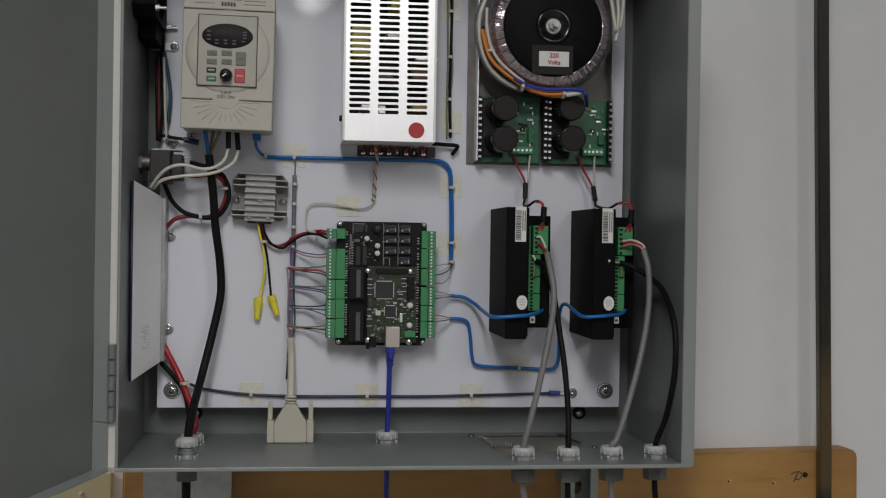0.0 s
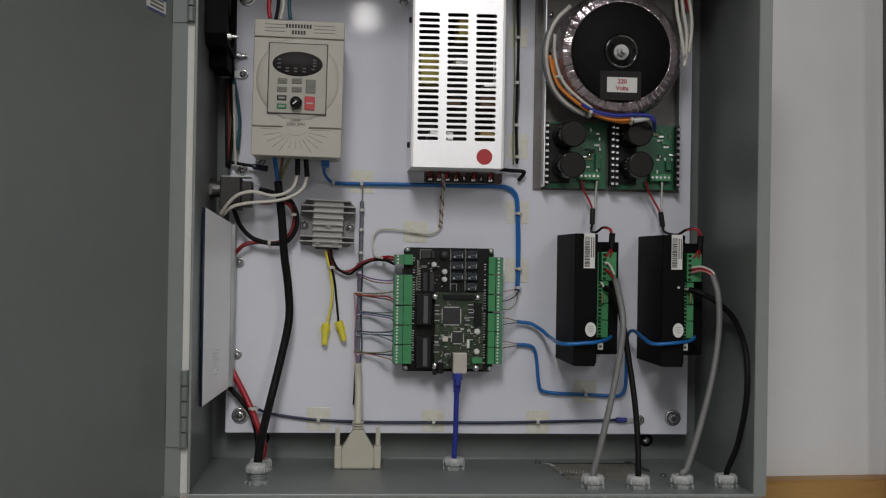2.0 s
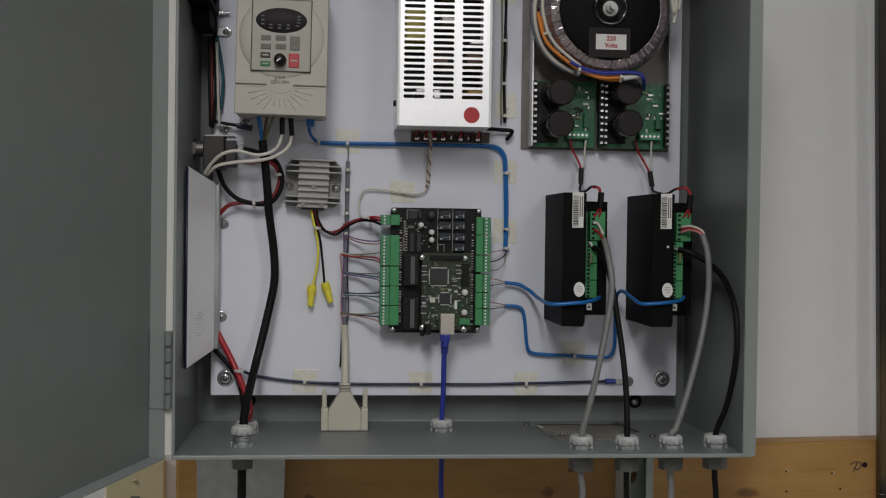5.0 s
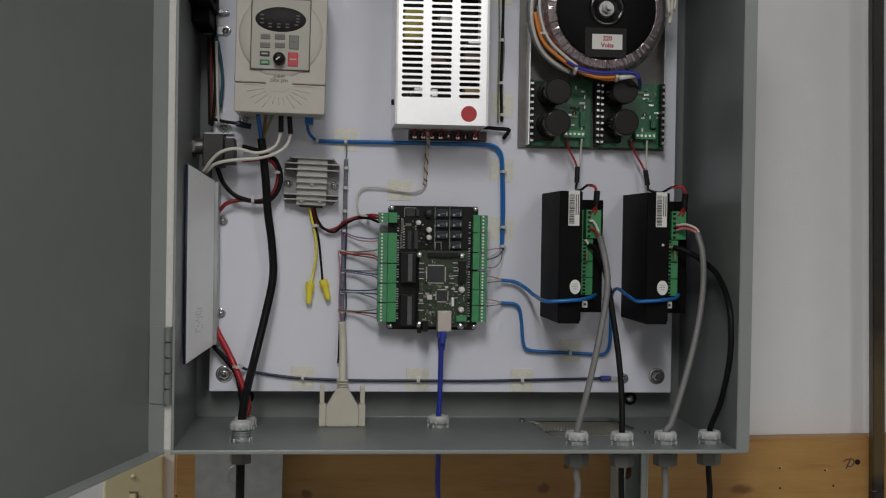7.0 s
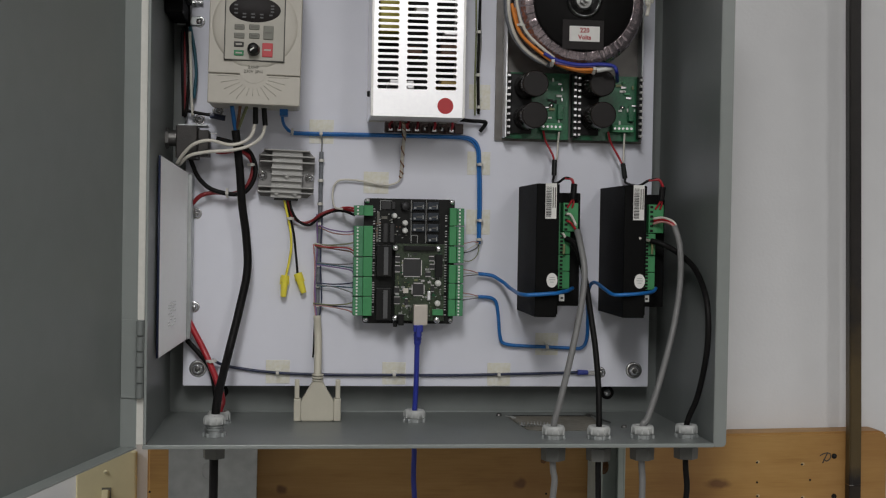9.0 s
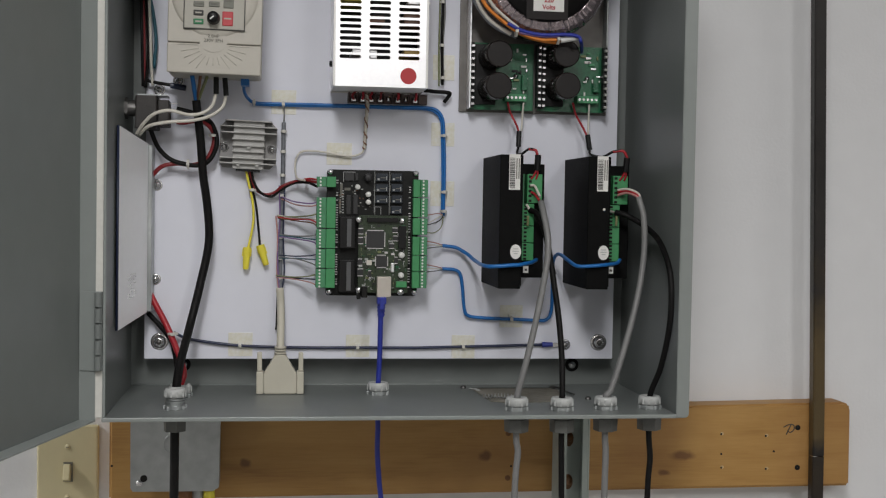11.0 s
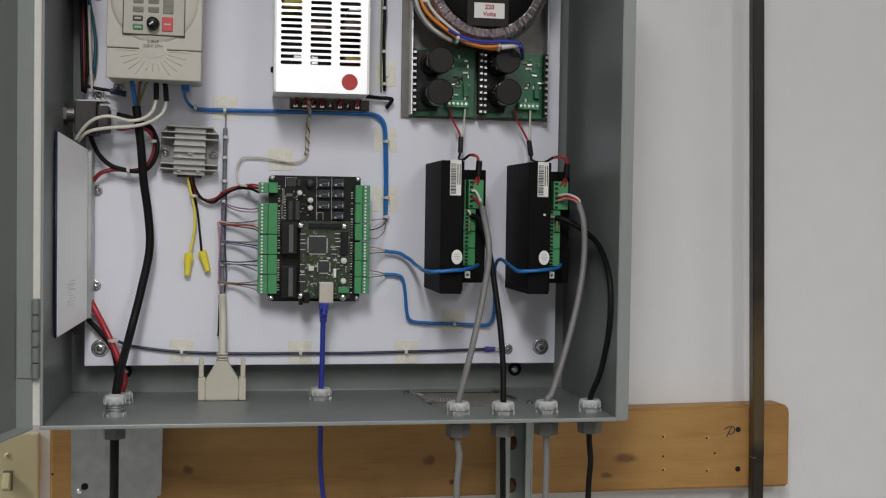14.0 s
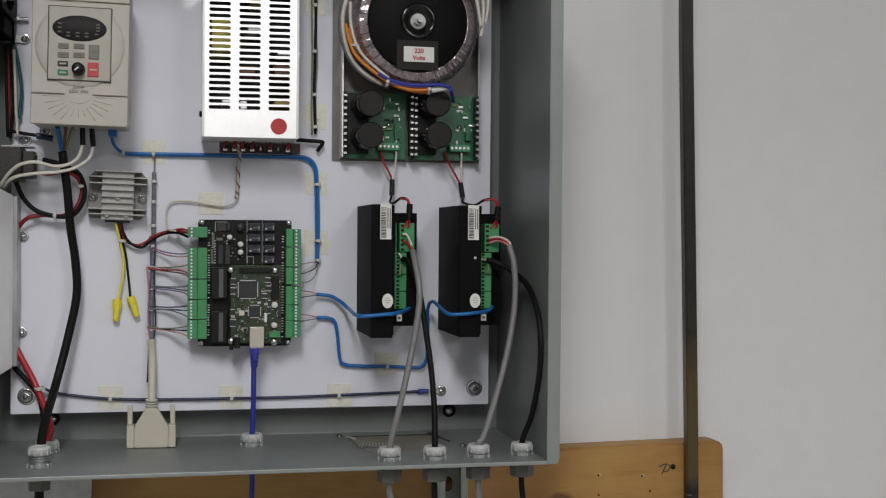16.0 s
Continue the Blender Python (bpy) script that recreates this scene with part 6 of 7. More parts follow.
for pts, m in (([(0.1571, -0.012, 0.1925), (0.1702, -0.016, 0.1874), (0.1882, -0.03, 0.1851), (0.1984, -0.034, 0.1866)], PURPLE), ([(0.1572, -0.01, 0.1898), (0.1736, -0.01, 0.1835), (0.1895, -0.03, 0.1819), (0.1985, -0.034, 0.1833)], PINK),
               ([(0.1522, -0.012, 0.17), (0.1705, -0.012, 0.169), (0.1884, -0.03, 0.1707), (0.1986, -0.034, 0.1729)], OLIVE), ([(0.1522, -0.012, 0.1687), (0.1705, -0.012, 0.1663), (0.1897, -0.03, 0.1662), (0.1987, -0.034, 0.1625)], RED), ([(0.1528, -0.012, 0.1706), (0.1737, -0.012, 0.1677), (0.1987, -0.034, 0.167)], WHITE_WIRE), ([(0.1529, -0.012, 0.1673), (0.1757, -0.012, 0.1644), (0.193, -0.03, 0.1623), (0.1988, -0.034, 0.1585)], BROWN),
               ([(0.155, -0.012, 0.1482), (0.174, -0.012, 0.1465), (0.19, -0.03, 0.1472), (0.1983, -0.034, 0.1487)], GREY_CABLE), ([(0.155, -0.012, 0.1456), (0.174, -0.012, 0.1432), (0.1933, -0.03, 0.1407), (0.1984, -0.034, 0.137)], PURPLE), ([(0.155, -0.012, 0.1469), (0.174, -0.012, 0.1452), (0.1983, -0.034, 0.1429)], TEAL),
               ([(0.1553, -0.012, 0.1238), (0.1743, -0.012, 0.1227), (0.1902, -0.03, 0.1243), (0.1973, -0.034, 0.1258)], NAVY), ([(0.1553, -0.012, 0.1218), (0.1763, -0.012, 0.1194), (0.1903, -0.03, 0.1164), (0.1974, -0.034, 0.1134)], GREY_CABLE), ([(0.1553, -0.012, 0.1205), (0.1776, -0.012, 0.1201), (0.1973, -0.034, 0.12)], TEAL),
               ([(0.1516, -0.012, 0.0999), (0.1713, -0.012, 0.0981), (0.1873, -0.03, 0.1), (0.1969, -0.034, 0.1023)], OLIVE), ([(0.1517, -0.012, 0.098), (0.1746, -0.012, 0.0955), (0.1906, -0.03, 0.0935), (0.197, -0.034, 0.0911)], PINK), ([(0.153, -0.012, 0.0986), (0.1746, -0.012, 0.0968), (0.197, -0.034, 0.097)], NAVY)):
    wire(pts, m, "thin signal wire plugged into the controller", 0.0008, "signal wires at the controller")
cable([(0.1564, -0.012, 0.0854), (0.1579, -0.012, 0.0655), (0.1582, -0.022, 0.0408), (0.1578, -0.033, 0.0140)], 0.0045, CREAM, "cream cable sheath running into the plug", seg=12)
wire([(0.1538, -0.006, 0.0816), (0.1534, -0.006, 0.0583), (0.1529, -0.006, 0.0417), (0.1523, -0.006, 0.035)], BLACK_RUBBER, "short black tail by the cream cable", 0.0010)
hood = root("plug_hood", (0.1584, -0.034, -0.0321), "cream D-shaped plug hood with two thumb tabs on the enclosure bottom", "plug")
HC = (0.1581, -0.06, -0.0076)
hx, hz = HC[0], ZB
part("hood_body", prism([(hx - 0.0187, hz + 0.0005), (hx + 0.0187, hz + 0.0005), (hx + 0.0189, hz + 0.024), (hx + 0.0080, hz + 0.042), (hx + 0.0065, hz + 0.046), (hx - 0.0065, hz + 0.046), (hx - 0.0080, hz + 0.042), (hx - 0.0189, hz + 0.024)], "y", -0.042, -0.026, 0.0012), CREAM, hood)
for s in (-1, 1):
    a, b = sorted((hx + s * 0.0190, hx + s * 0.0272))
    part("shoulder", box(a, b, -0.041, -0.027, hz + 0.0005, hz + 0.0265, 0.001), CREAM, hood)
    a, b = sorted((hx + s * 0.0210, hx + s * 0.0265))
    part("thumb_tab", box(a, b, -0.038, -0.030, hz + 0.0266, hz + 0.0485, 0.001), CREAM, hood)
for k in range(3):
    part("strain_relief_ring", lathe([(0.0045, -0.0012), (0.0068, -0.001), (0.0068, 0.001), (0.0045, 0.0012)], (hx, -0.034, hz + 0.0475 + 0.0032 * k), "z", 20), CREAM, hood, "", True)
# converter wires
cable([(0.1192, -0.012, 0.2239), (0.1225, -0.01, 0.2129), (0.1271, -0.01, 0.2011), (0.1376, -0.01, 0.1948), (0.1493, -0.01, 0.1976), (0.1583, -0.014, 0.205), (0.17, -0.014, 0.2098), (0.1842, -0.02, 0.212), (0.1982, -0.034, 0.2094)], 0.0017, DARK_RED, "dark red and black wire pair from the converter", seg=8)
wire([(0.1218, -0.012, 0.2239), (0.1245, -0.012, 0.2102), (0.1324, -0.012, 0.1973), (0.1454, -0.01, 0.1923), (0.157, -0.012, 0.201), (0.1713, -0.014, 0.2085), (0.1861, -0.024, 0.2093), (0.1982, -0.034, 0.2048)], BLACK_RUBBER, "black wire from the converter to the controller", 0.0016)
wire([(0.1765, -0.014, 0.2113), (0.1892, -0.026, 0.2139), (0.1981, -0.034, 0.2126)], RED, "red wire end at the controller supply plug", 0.0012)
wire([(0.1153, -0.01, 0.2238), (0.1186, -0.01, 0.2088), (0.1234, -0.01, 0.1873), (0.1249, -0.01, 0.1675), (0.1225, -0.01, 0.1477), (0.1188, -0.01, 0.1299)], YELLOW, "yellow wire hanging from the converter", 0.0015)
wire([(0.1185, -0.01, 0.2239), (0.1219, -0.01, 0.2069), (0.1273, -0.01, 0.184), (0.1301, -0.01, 0.161), (0.133, -0.01, 0.1327)], BLACK_RUBBER, "black wire hanging from the converter", 0.0014)
tie((0.1233, -0.01, 0.1997), 0.0048, "z")
tie((0.185, -0.014, 0.2115), 0.0040, "x")
for a, b in (((0.1181, -0.009, 0.1325), (0.1164, -0.009, 0.1067)), ((0.133, -0.009, 0.1353), (0.1404, -0.009, 0.1116))):
    wn = root("wire_nut", a, "yellow plastic wire connector on a wire end", "wire connector", "yellow wire connectors")
    av, bv = Vector(a), Vector(b)
    part("skirt", rod(av, av.lerp(bv, 0.34), 0.0049, 0.0047, 16, 0.0004), YELLOW, wn)
    part("tip", rod(av.lerp(bv, 0.34), bv, 0.0043, 0.0034, 16, 0.0006), YELLOW, wn)
    for k in range(2):
        o = Vector((0.0044 * (1 - 2 * k), 0, 0))
        part("wing", rod(av.lerp(bv, 0.08) + o, av.lerp(bv, 0.42) + o, 0.0010, seg=8), YELLOW, wn)
# network cable
plug = root("network_plug", (0.2729, -0.046, 0.0755), "dark blue network plug boot below the jack", "plug")
part("collar", box(0.2682, 0.2788, -0.0535, -0.0405, 0.0700, 0.0782, 0.0008), BLUE_DARK, plug)
part("boot", rod((0.2735, -0.047, 0.0699), (0.2732, -0.0465, 0.0545), 0.0048, 0.0036, 14, 0.0004), BLUE_DARK, plug)
for k in range(3):
    part("boot_rib", rod((0.2734, -0.047, 0.0668 - k * 0.0042), (0.2734, -0.047, 0.0652 - k * 0.0042), 0.0050 - k * 0.0003, seg=14), BLUE_DARK, plug)
part("latch", box(0.2712, 0.2758, -0.0562, -0.0537, 0.0640, 0.0780, 0.0006), BLUE_DARK, plug, "springy latch tab")
cable([(0.2731, -0.046, 0.0571), (0.2729, -0.045, 0.0359), (0.2728, -0.043, 0.0094), (0.272, -0.041, -0.0173)] + [(0.2716, -0.0403, ZB + 0.01), (0.2716, -0.0403, ZB - 0.02)] + [(0.2722, -0.0403, -0.0738), (0.272, -0.0403, -0.1037), (0.2745, -0.0403, -0.1371), (0.2775, -0.0403, -0.1651), (0.2809, -0.0403, -0.2174)], 0.0031, BLUE_DARK, "dark blue network cable running down through the bottom")
# blue drive cables
cable([(0.3479, -0.01, 0.1373), (0.365, -0.01, 0.1355), (0.3767, -0.015, 0.1291), (0.3844, -0.04, 0.1209), (0.3839, -0.11, 0.1185), (0.3999, -0.121, 0.1192), (0.4191, -0.121, 0.1206), (0.4372, -0.105, 0.1226), (0.4473, -0.088, 0.1251)], 0.0022, BLUE, "blue cable crossing the front of a drive", wobble=0.0005)
cable([(0.3489, -0.006, 0.1094), (0.3647, -0.006, 0.1082), (0.3717, -0.006, 0.1028), (0.3747, -0.006, 0.0865), (0.3772, -0.006, 0.0626), (0.3822, -0.006, 0.0531), (0.4016, -0.006, 0.0504), (0.435, -0.006, 0.0491), (0.4644, -0.006, 0.0478), (0.4785, -0.006, 0.0485), (0.4846, -0.006, 0.0596), (0.4845, -0.01, 0.0875), (0.4823, -0.02, 0.1189), (0.4843, -0.04, 0.13), (0.4847, -0.09, 0.1243), (0.4885, -0.115, 0.1197), (0.5033, -0.121, 0.1202), (0.5204, -0.118, 0.1215), (0.5381, -0.1, 0.1227), (0.5455, -0.088, 0.1261)], 0.0021, BLUE, "blue cable looping to the outer drive")
tie((0.435, -0.006, 0.0491), 0.0038, "x")
for pts, m in (([(0.3483, -0.012, 0.1381), (0.3391, -0.02, 0.1409), (0.3266, -0.034, 0.1432)], PINK), ([(0.3484, -0.012, 0.1374), (0.3378, -0.02, 0.1382), (0.3267, -0.034, 0.1386)], WHITE_WIRE), ([(0.3484, -0.012, 0.1361), (0.3378, -0.02, 0.1356), (0.3267, -0.034, 0.1346)], GREY_CABLE),
               ([(0.3491, -0.01, 0.1103), (0.3396, -0.02, 0.1128), (0.327, -0.034, 0.1154)], PINK), ([(0.3491, -0.01, 0.1096), (0.3383, -0.02, 0.1101), (0.3271, -0.034, 0.1107)], WHITE_WIRE), ([(0.3491, -0.01, 0.1083), (0.3383, -0.02, 0.1074), (0.3272, -0.034, 0.1067)], GREY_CABLE)):
    wire(pts, m, "thin core between a blue cable and a plug", 0.0007, "thin cores at the controller plugs")
# motor cables
X1, X2, X3, X4 = GLANDS


def down(g, r):
    return [(g[0], g[1], ZB + 0.012), (g[0], g[1], ZB - 0.03)]


cable([(0.4477, -0.104, 0.191), (0.4482, -0.118, 0.1771), (0.4505, -0.13, 0.1521), (0.4493, -0.135, 0.1273), (0.4425, -0.14, 0.09), (0.4324, -0.147, 0.047), (0.4214, -0.152, 0.0042)] + down(X1, 0) + [(0.4165, -0.1536, -0.0825), (0.4145, -0.1536, -0.1074), (0.4134, -0.1536, -0.151), (0.4133, -0.1536, -0.2073)], 0.0036, GREY_CABLE, "grey motor cable running from a drive to a gland", seg=12)
cable([(0.4393, -0.086, 0.1818), (0.4458, -0.096, 0.1768), (0.4505, -0.112, 0.1593), (0.4551, -0.12, 0.133), (0.4599, -0.128, 0.0955), (0.4634, -0.138, 0.0586), (0.4652, -0.148, 0.0159)] + down(X2, 0) + [(0.4648, -0.1562, -0.0889), (0.4655, -0.1562, -0.1202), (0.4673, -0.1562, -0.2082)], 0.0033, BLACK_RUBBER, "black motor cable running from a drive to a gland", seg=12)
cable([(0.5588, -0.112, 0.1981), (0.5628, -0.12, 0.1758), (0.5631, -0.124, 0.1407), (0.5575, -0.13, 0.1027), (0.5469, -0.138, 0.062), (0.532, -0.146, 0.0155), (0.5205, -0.15, -0.0154)] + down(X3, 0) + [(0.5159, -0.1514, -0.0844), (0.5155, -0.1514, -0.1223), (0.5149, -0.1514, -0.211)], 0.0036, GREY_CABLE, "grey motor cable curving down to a gland", seg=12)
cable([(0.5388, -0.088, 0.1809), (0.55, -0.096, 0.1773), (0.5673, -0.102, 0.1672), (0.5759, -0.135, 0.1508), (0.5761, -0.172, 0.1241), (0.576, -0.184, 0.0941), (0.5761, -0.179, 0.0567), (0.5745, -0.158, 0.0106)] + down(X4, 0) + [(0.5683, -0.1466, -0.0925), (0.5664, -0.1466, -0.1244), (0.5653, -0.1466, -0.214)], 0.0033, BLACK_RUBBER, "black motor cable curving down to a gland", seg=12)
for pts, m in (([(0.4383, -0.088, 0.2101), (0.4436, -0.088, 0.209), (0.4472, -0.1, 0.1974)], WHITE_WIRE), ([(0.4392, -0.088, 0.2024), (0.4438, -0.088, 0.2), (0.4466, -0.1, 0.1929)], RED), ([(0.542, -0.087, 0.2038), (0.5494, -0.096, 0.2058), (0.5573, -0.11, 0.2013), (0.5599, -0.113, 0.1949)], RED), ([(0.5412, -0.087, 0.2064), (0.5501, -0.098, 0.2077), (0.5586, -0.11, 0.2026), (0.5612, -0.113, 0.1949)], WHITE_WIRE), ([(0.5414, -0.087, 0.2005), (0.5494, -0.096, 0.2032), (0.556, -0.11, 0.2), (0.5586, -0.113, 0.1949)], PINK),
               ([(0.4344, -0.087, 0.1882), (0.4364, -0.087, 0.1856), (0.4385, -0.087, 0.1812)], WHITE_WIRE), ([(0.5176, -0.116, 0.1839), (0.5287, -0.1, 0.1821), (0.5378, -0.087, 0.1809)], WHITE_WIRE), ([(0.5402, -0.088, 0.1783), (0.5404, -0.088, 0.1718), (0.5399, -0.088, 0.1653)], OLIVE), ([(0.4364, -0.088, 0.1753), (0.4365, -0.088, 0.1689), (0.436, -0.088, 0.1637)], OLIVE)):
    wire(pts, m, "thin core entering a drive plug", 0.0015, "thin cores at the drive plugs")
# drive supply wires
for a, b, c, d, e in (([(0.4228, -0.022, 0.3102), (0.4261, -0.02, 0.2984), (0.4347, -0.02, 0.2825), (0.4376, -0.02, 0.2732)], [(0.442, -0.022, 0.3095), (0.4417, -0.018, 0.2943), (0.4407, -0.018, 0.2761)], ((0.4376, -0.02, 0.2759), (0.4368, -0.022, 0.2569)),
                       [(0.4352, -0.03, 0.2565), (0.4311, -0.045, 0.2478), (0.4301, -0.08, 0.2463), (0.4368, -0.085, 0.2514), (0.4441, -0.088, 0.2495), (0.4463, -0.088, 0.2412)], ((0.4469, -0.088, 0.2451), (0.4461, -0.087, 0.2271))),
                      ([(0.5021, -0.022, 0.3113), (0.5064, -0.02, 0.2981), (0.5158, -0.02, 0.2821), (0.5216, -0.02, 0.2714)], [(0.5224, -0.022, 0.3099), (0.5231, -0.018, 0.2933), (0.5228, -0.018, 0.2743)], ((0.5216, -0.02, 0.2734), (0.5243, -0.022, 0.2551)),
                       [(0.5222, -0.03, 0.2547), (0.5198, -0.045, 0.2486), (0.5248, -0.08, 0.2447), (0.5354, -0.085, 0.2506), (0.5466, -0.088, 0.2514), (0.5522, -0.088, 0.2424)], ((0.5515, -0.088, 0.2437), (0.5502, -0.087, 0.2274)))):
    wire(a, RED, "red supply wire from a capacitor board", 0.0013, "drive supply wires")
    wire(b, WHITE_WIRE, "white supply wire from a capacitor board", 0.0012, "drive supply wires")
    single("heat_shrink_sleeve", rod(c[0], c[1], 0.0031, seg=12, bevel=0.0004), BLACK_PLASTIC, "black heat-shrink sleeve on the drive supply wires", "sleeve", "sleeves on the drive wires")
    wire(d, BLACK_RUBBER, "dark and red wire pair looping into a drive plug", 0.0015, "drive supply wires")
    single("heat_shrink_sleeve", rod(e[0], e[1], 0.0036, seg=12, bevel=0.0004), BLACK_PLASTIC, "black heat-shrink sleeve above a drive plug", "sleeve", "sleeves on the drive wires")
    wire(d[-3:], RED, "red end of a looped supply wire", 0.0017, "drive supply wires")
    q = Vector(e[1])
    for o in (-0.0025, 0.001):
        wire([q + Vector((0, 0, 0.002)), q + Vector((o, 0.001, -0.004)), q + Vector((o * 1.6 - 0.002, 0.003, -0.010))], RED, "red wire end in a drive plug", 0.0011, "drive supply wires")
# transformer leads
for pts, m, lab, r in (([(0.399, -0.06, 0.5126), (0.3825, -0.06, 0.4954), (0.3728, -0.06, 0.4718), (0.3719, -0.06, 0.4452), (0.379, -0.06, 0.4188), (0.3941, -0.06, 0.3993), (0.4179, -0.06, 0.3846)], WHITE_WIRE, "white lead around the transformer", 0.0024), ([(0.3928, -0.058, 0.5062), (0.3763, -0.058, 0.4856), (0.3693, -0.058, 0.4587), (0.3724, -0.058, 0.4322), (0.3842, -0.058, 0.4093), (0.4013, -0.058, 0.3931), (0.4251, -0.058, 0.383)], GREY_TUBE, "clear sleeve on the transformer leads", 0.0034),
                       ([(0.3731, -0.072, 0.4512), (0.3781, -0.072, 0.4302), (0.3863, -0.072, 0.414), (0.4053, -0.072, 0.398), (0.4255, -0.072, 0.3854), (0.4491, -0.072, 0.3781), (0.4726, -0.072, 0.3787)], ORANGE, "orange lead around the transformer", 0.0020), ([(0.3772, -0.068, 0.4473), (0.3822, -0.068, 0.4243), (0.3925, -0.068, 0.4094), (0.4128, -0.068, 0.3934), (0.4331, -0.068, 0.3821), (0.4567, -0.068, 0.3767), (0.4736, -0.068, 0.3765)], ORANGE, "orange lead around the transformer", 0.0020),
                       ([(0.3781, -0.075, 0.4758), (0.3785, -0.075, 0.4528), (0.3842, -0.075, 0.4299), (0.3944, -0.075, 0.4138), (0.4113, -0.075, 0.3991), (0.4235, -0.075, 0.3902)], WHITE_WIRE, "white lead around the transformer", 0.0018), ([(0.4114, -0.075, 0.3951), (0.4282, -0.075, 0.387), (0.4517, -0.075, 0.3831), (0.4784, -0.075, 0.3844), (0.4933, -0.075, 0.3828), (0.4974, -0.075, 0.3763), (0.5073, -0.04, 0.3697)], BLUE_DARK, "blue lead around the transformer", 0.0022),
                       ([(0.4251, -0.074, 0.3851), (0.4486, -0.074, 0.3818), (0.472, -0.074, 0.3824)], PURPLE, "violet lead around the transformer", 0.0018),
                       ([(0.5192, -0.08, 0.5323), (0.5216, -0.08, 0.506), (0.5267, -0.08, 0.4797), (0.5312, -0.08, 0.4533)], WHITE_WIRE, "cream lead around the transformer", 0.0022), ([(0.5267, -0.075, 0.5337), (0.5304, -0.075, 0.5073), (0.5349, -0.075, 0.4809), (0.534, -0.075, 0.4543), (0.5321, -0.075, 0.4423)], WHITE_WIRE, "cream lead around the transformer", 0.0022),
                       ([(0.5355, -0.07, 0.5352), (0.5414, -0.07, 0.5054), (0.5418, -0.07, 0.482), (0.5387, -0.07, 0.4586)], WHITE_WIRE, "cream lead around the transformer", 0.0022), ([(0.5326, -0.066, 0.536), (0.5376, -0.066, 0.5201), (0.5412, -0.066, 0.5082)], RED, "red sleeve on a transformer lead", 0.0030)):
    cable(pts, r, m, lab, "wire", "wire", "transformer leads", 8)
single("heat_shrink_sleeve", rod((0.4744, -0.07, 0.3783), (0.4946, -0.07, 0.3822), 0.0033, seg=14), WHITE, "white sleeve joining the orange leads", "sleeve", "transformer leads")
for q, ax in (((0.4219, -0.07, 0.3862), "x"), ((0.471, -0.07, 0.3789), "x"), ((0.3838, -0.07, 0.4267), "z")):
    tie(q, 0.0058, ax)

# ---- outside the enclosure ----
jb = root("junction_box", (0.033, 0.08, -0.12), "galvanised steel junction box with cover screw on the pine board", "junction box")
part("box_body", box(-0.0175, 0.0855, 0.0425, 0.08, -0.1655, -0.052, 0.003, 3), GALV, jb)
part("cover", prism([(-0.0195, -0.1625), (-0.0165, -0.1668), (0.0790, -0.1672), (0.0860, -0.1615), (0.0875, -0.050), (-0.0200, -0.050)], "y", 0.0405, 0.0424, 0.0005), GALV, jb, "flat cover with clipped corners")
part("cover_screw", lathe([(0.0001, -0.004), (0.003, -0.0036), (0.0042, -0.0012), (0.0042, 0)], (-0.0091, 0.0405, -0.1558), "y", 18), STEEL, jb, "", True)
part("key_slot", prism(ring_outline(-0.0036, -0.1505, 0.0042, 0.0042, 20), "y", 0.0400, 0.0406), HOLE, jb, "dark open screw slot")
part("knockout", lathe([(0.0108, -0.0002), (0.0112, -0.0009), (0.0118, -0.0002)], (0.0308, 0.0405, -0.1090), "y", 40), GALV, jb, "stamped knockout ring")
part("connector", rod((0.0595, 0.060, -0.1660), (0.0595, 0.060, -0.19), 0.0085, seg=18), GALV, jb, "conduit connector underneath")
part("lower_knockout", rod((0.043, 0.058, -0.1655), (0.043, 0.058, -0.182), 0.011, seg=18), KNOT, jb, "brown bushing underneath")
wn = root("wire_nut", (0.0735, 0.055, -0.178), "yellow wire connector hanging below the junction box", "wire connector", "yellow wire connectors")
part("skirt", rod((0.0735, 0.055, -0.1655), (0.0735, 0.055, -0.186), 0.0065, 0.0075, 16), YELLOW, wn)
part("tip", rod((0.0735, 0.055, -0.186), (0.0735, 0.055, -0.205), 0.0070, 0.0050, 16), YELLOW, wn)

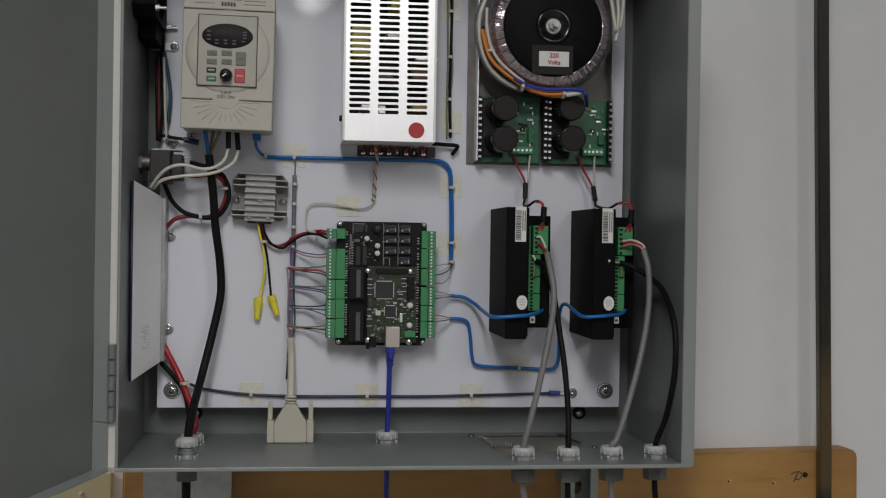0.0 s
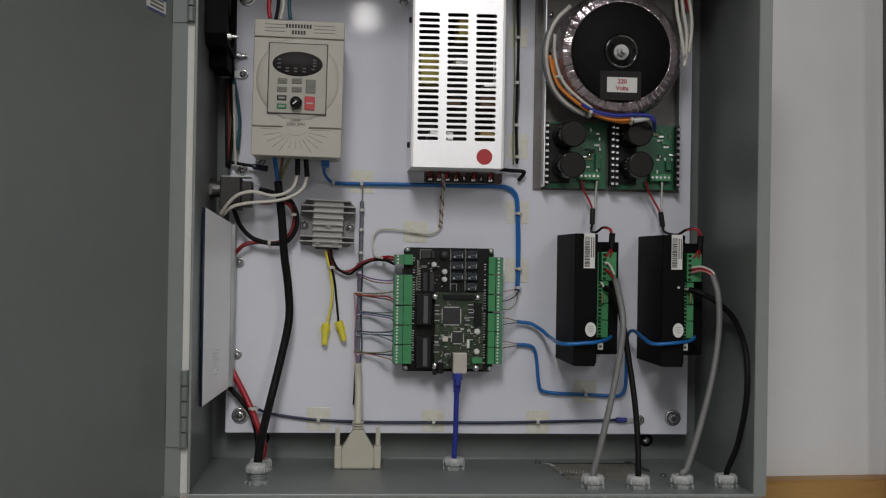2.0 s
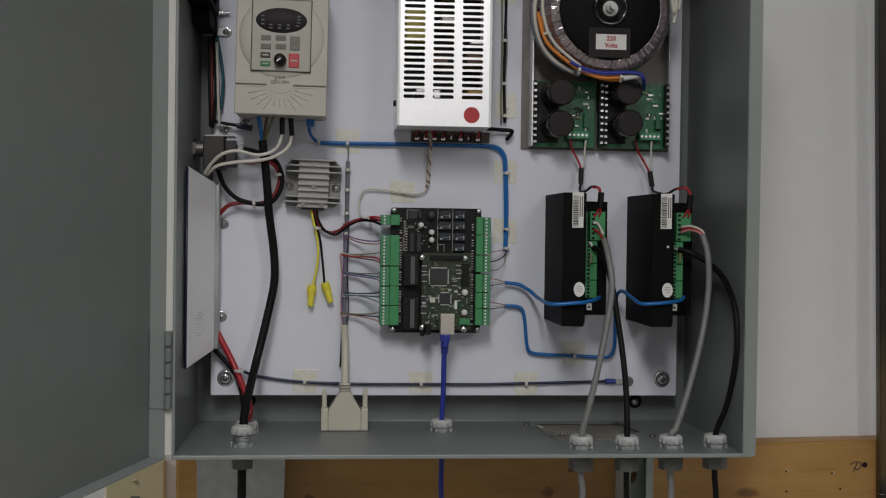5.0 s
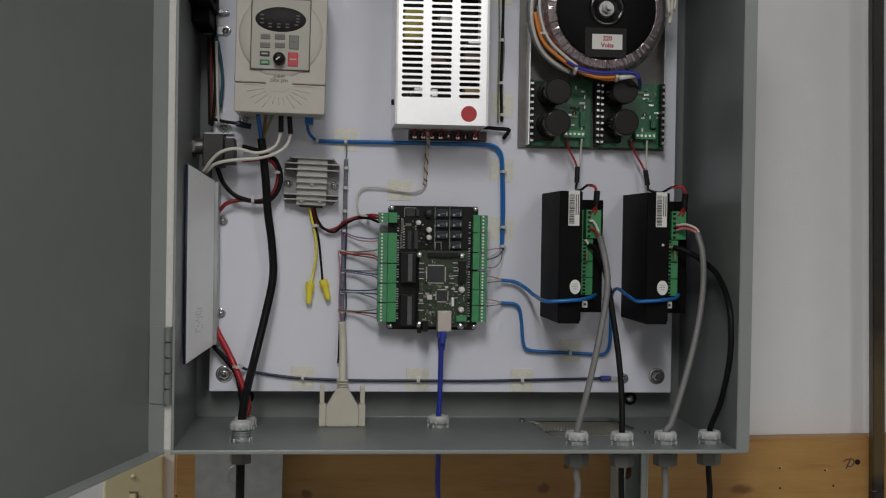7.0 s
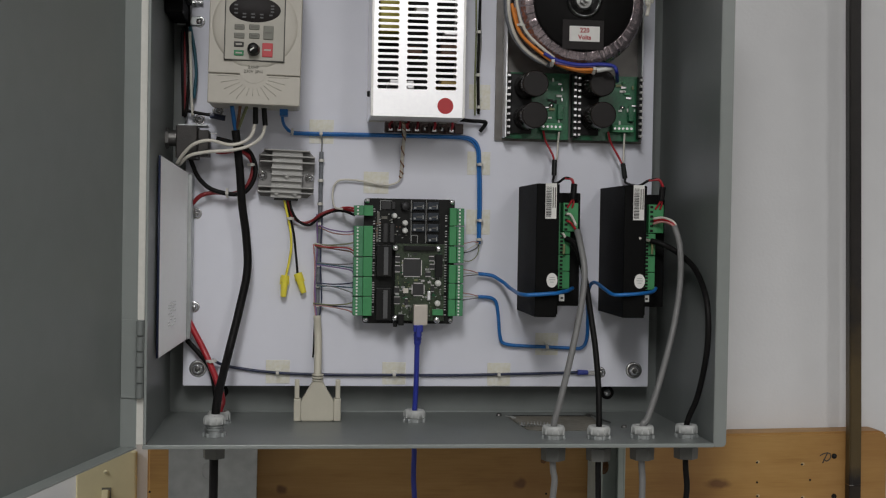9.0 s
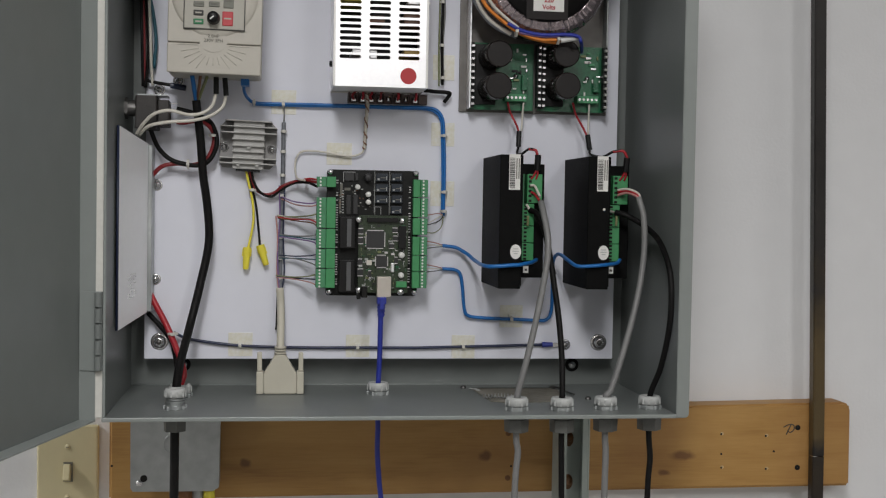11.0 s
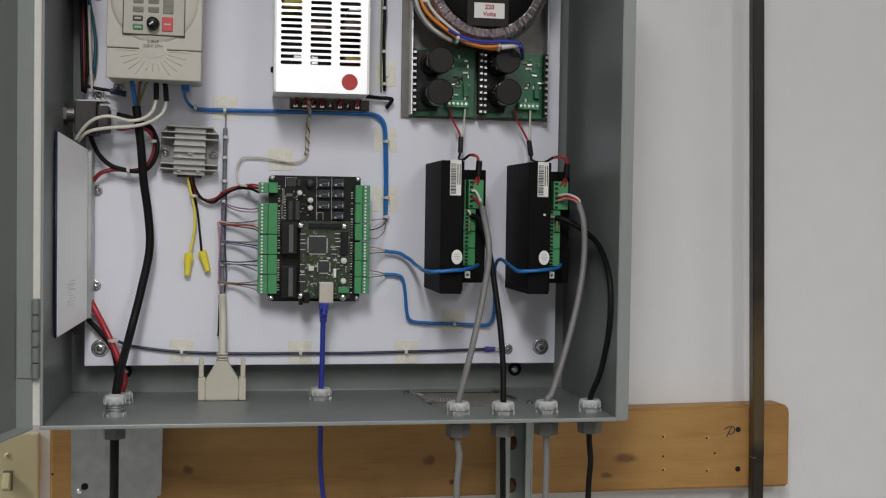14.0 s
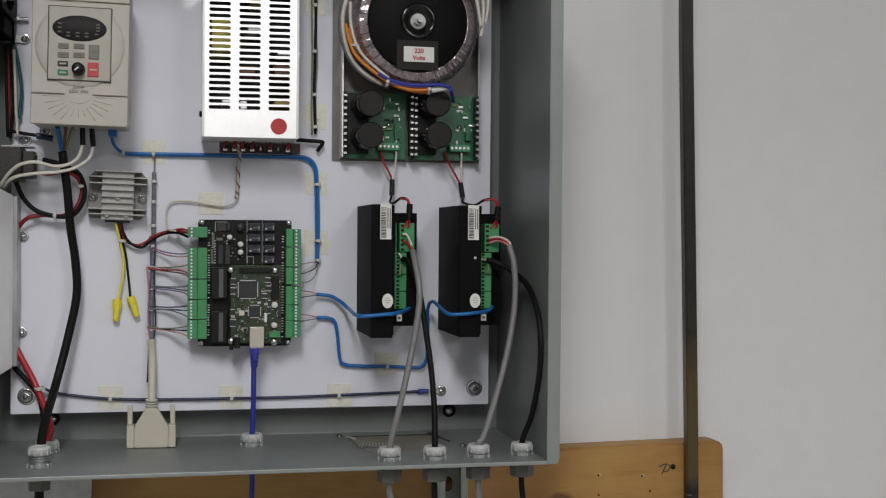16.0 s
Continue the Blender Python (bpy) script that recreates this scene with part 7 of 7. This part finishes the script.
sp = root("light_switch", (-0.105, 0.118, -0.157), "ivory toggle light switch plate on the white wall", "light switch")
part("cover_plate", box(-0.1425, -0.0670, 0.112, 0.118, -0.216, -0.098, 0.003, 3), IVORY, sp)
part("toggle_slot", box(-0.1100, -0.0985, 0.1112, 0.1121, -0.1695, -0.1445, 0.0003), PRINT_SOFT, sp, "dark slot round the toggle")
bm = box(-0.0042, 0.0042, -0.012, 0.0, -0.010, 0.010, 0.0012)
bm.transform(Matrix.Translation((-0.1045, 0.1112, -0.1590)) @ Matrix.Rotation(radians(-22), 4, "X"))
part("toggle", bm, IVORY, sp)
for z in (-0.1255, -0.1895):
    part("plate_screw", lathe([(0.0001, -0.0018), (0.0025, -0.0015), (0.0034, 0)], (-0.105, 0.112, z), "y", 18), IVORY, sp, "painted plate screw", True)
    part("screw_slot", box(-0.1072, -0.1028, 0.1100, 0.1103, z - 0.0004, z + 0.0004), PRINT_SOFT, sp)

bar = root("steel_bar", (0.872, 0.073, -1.32), "brown rusty square steel bar standing against the board", "bar")


def bar_run(points):
    bm = bmesh.new()
    rings = [[bm.verts.new((x + u, v, z)) for u, v in ((-0.0055, 0.066), (0.0108, 0.066), (0.0108, 0.0795), (-0.0055, 0.0795))] for x, z in points]
    for a, b in zip(rings, rings[1:]):
        for k in range(4):
            bm.faces.new((a[k], a[(k + 1) % 4], b[(k + 1) % 4], b[k]))
    bm.faces.new(rings[0][::-1])
    bm.faces.new(rings[-1])
    bmesh.ops.recalc_face_normals(bm, faces=bm.faces)
    bmesh.ops.bevel(bm, geom=[e for e in bm.edges if abs(e.verts[0].co.z - e.verts[1].co.z) > 0.05], offset=0.0012, segments=2, affect="EDGES")
    return bm


part("lower_bar", bar_run([(0.8720, -1.318), (0.8695, -0.6), (0.8650, -0.1390)]), PIPE, bar, "blackened lower length")
part("upper_bar", bar_run([(0.8650, -0.1380), (0.8640, -0.066), (0.8575, 0.2), (0.8505, 0.48), (0.838, 1.31)]), RUST_BAR, bar, "black upper length with a brown rust bloom")
part("joint_edge", box(0.8592, 0.8650, 0.0652, 0.0790, -0.1388, -0.1382), STEEL, bar, "bright worn joint edge")
st = root("wooden_stick", (1.05, 0.10, -1.32), "varnished yellow wooden yardstick leaning against the wall", "stick")
a, b = Vector((0.9740, 0.100, -1.318)), Vector((1.2340, 0.113, 0.030))
dv = (b - a).normalized()
bm = box(-0.0095, 0.0095, -0.0022, 0.0022, 0, (b - a).length, 0.0006)
bm.transform(Matrix.Translation(a) @ dv.to_track_quat("Z", "Y").to_matrix().to_4x4())
part("lath", bm, STICK, st)
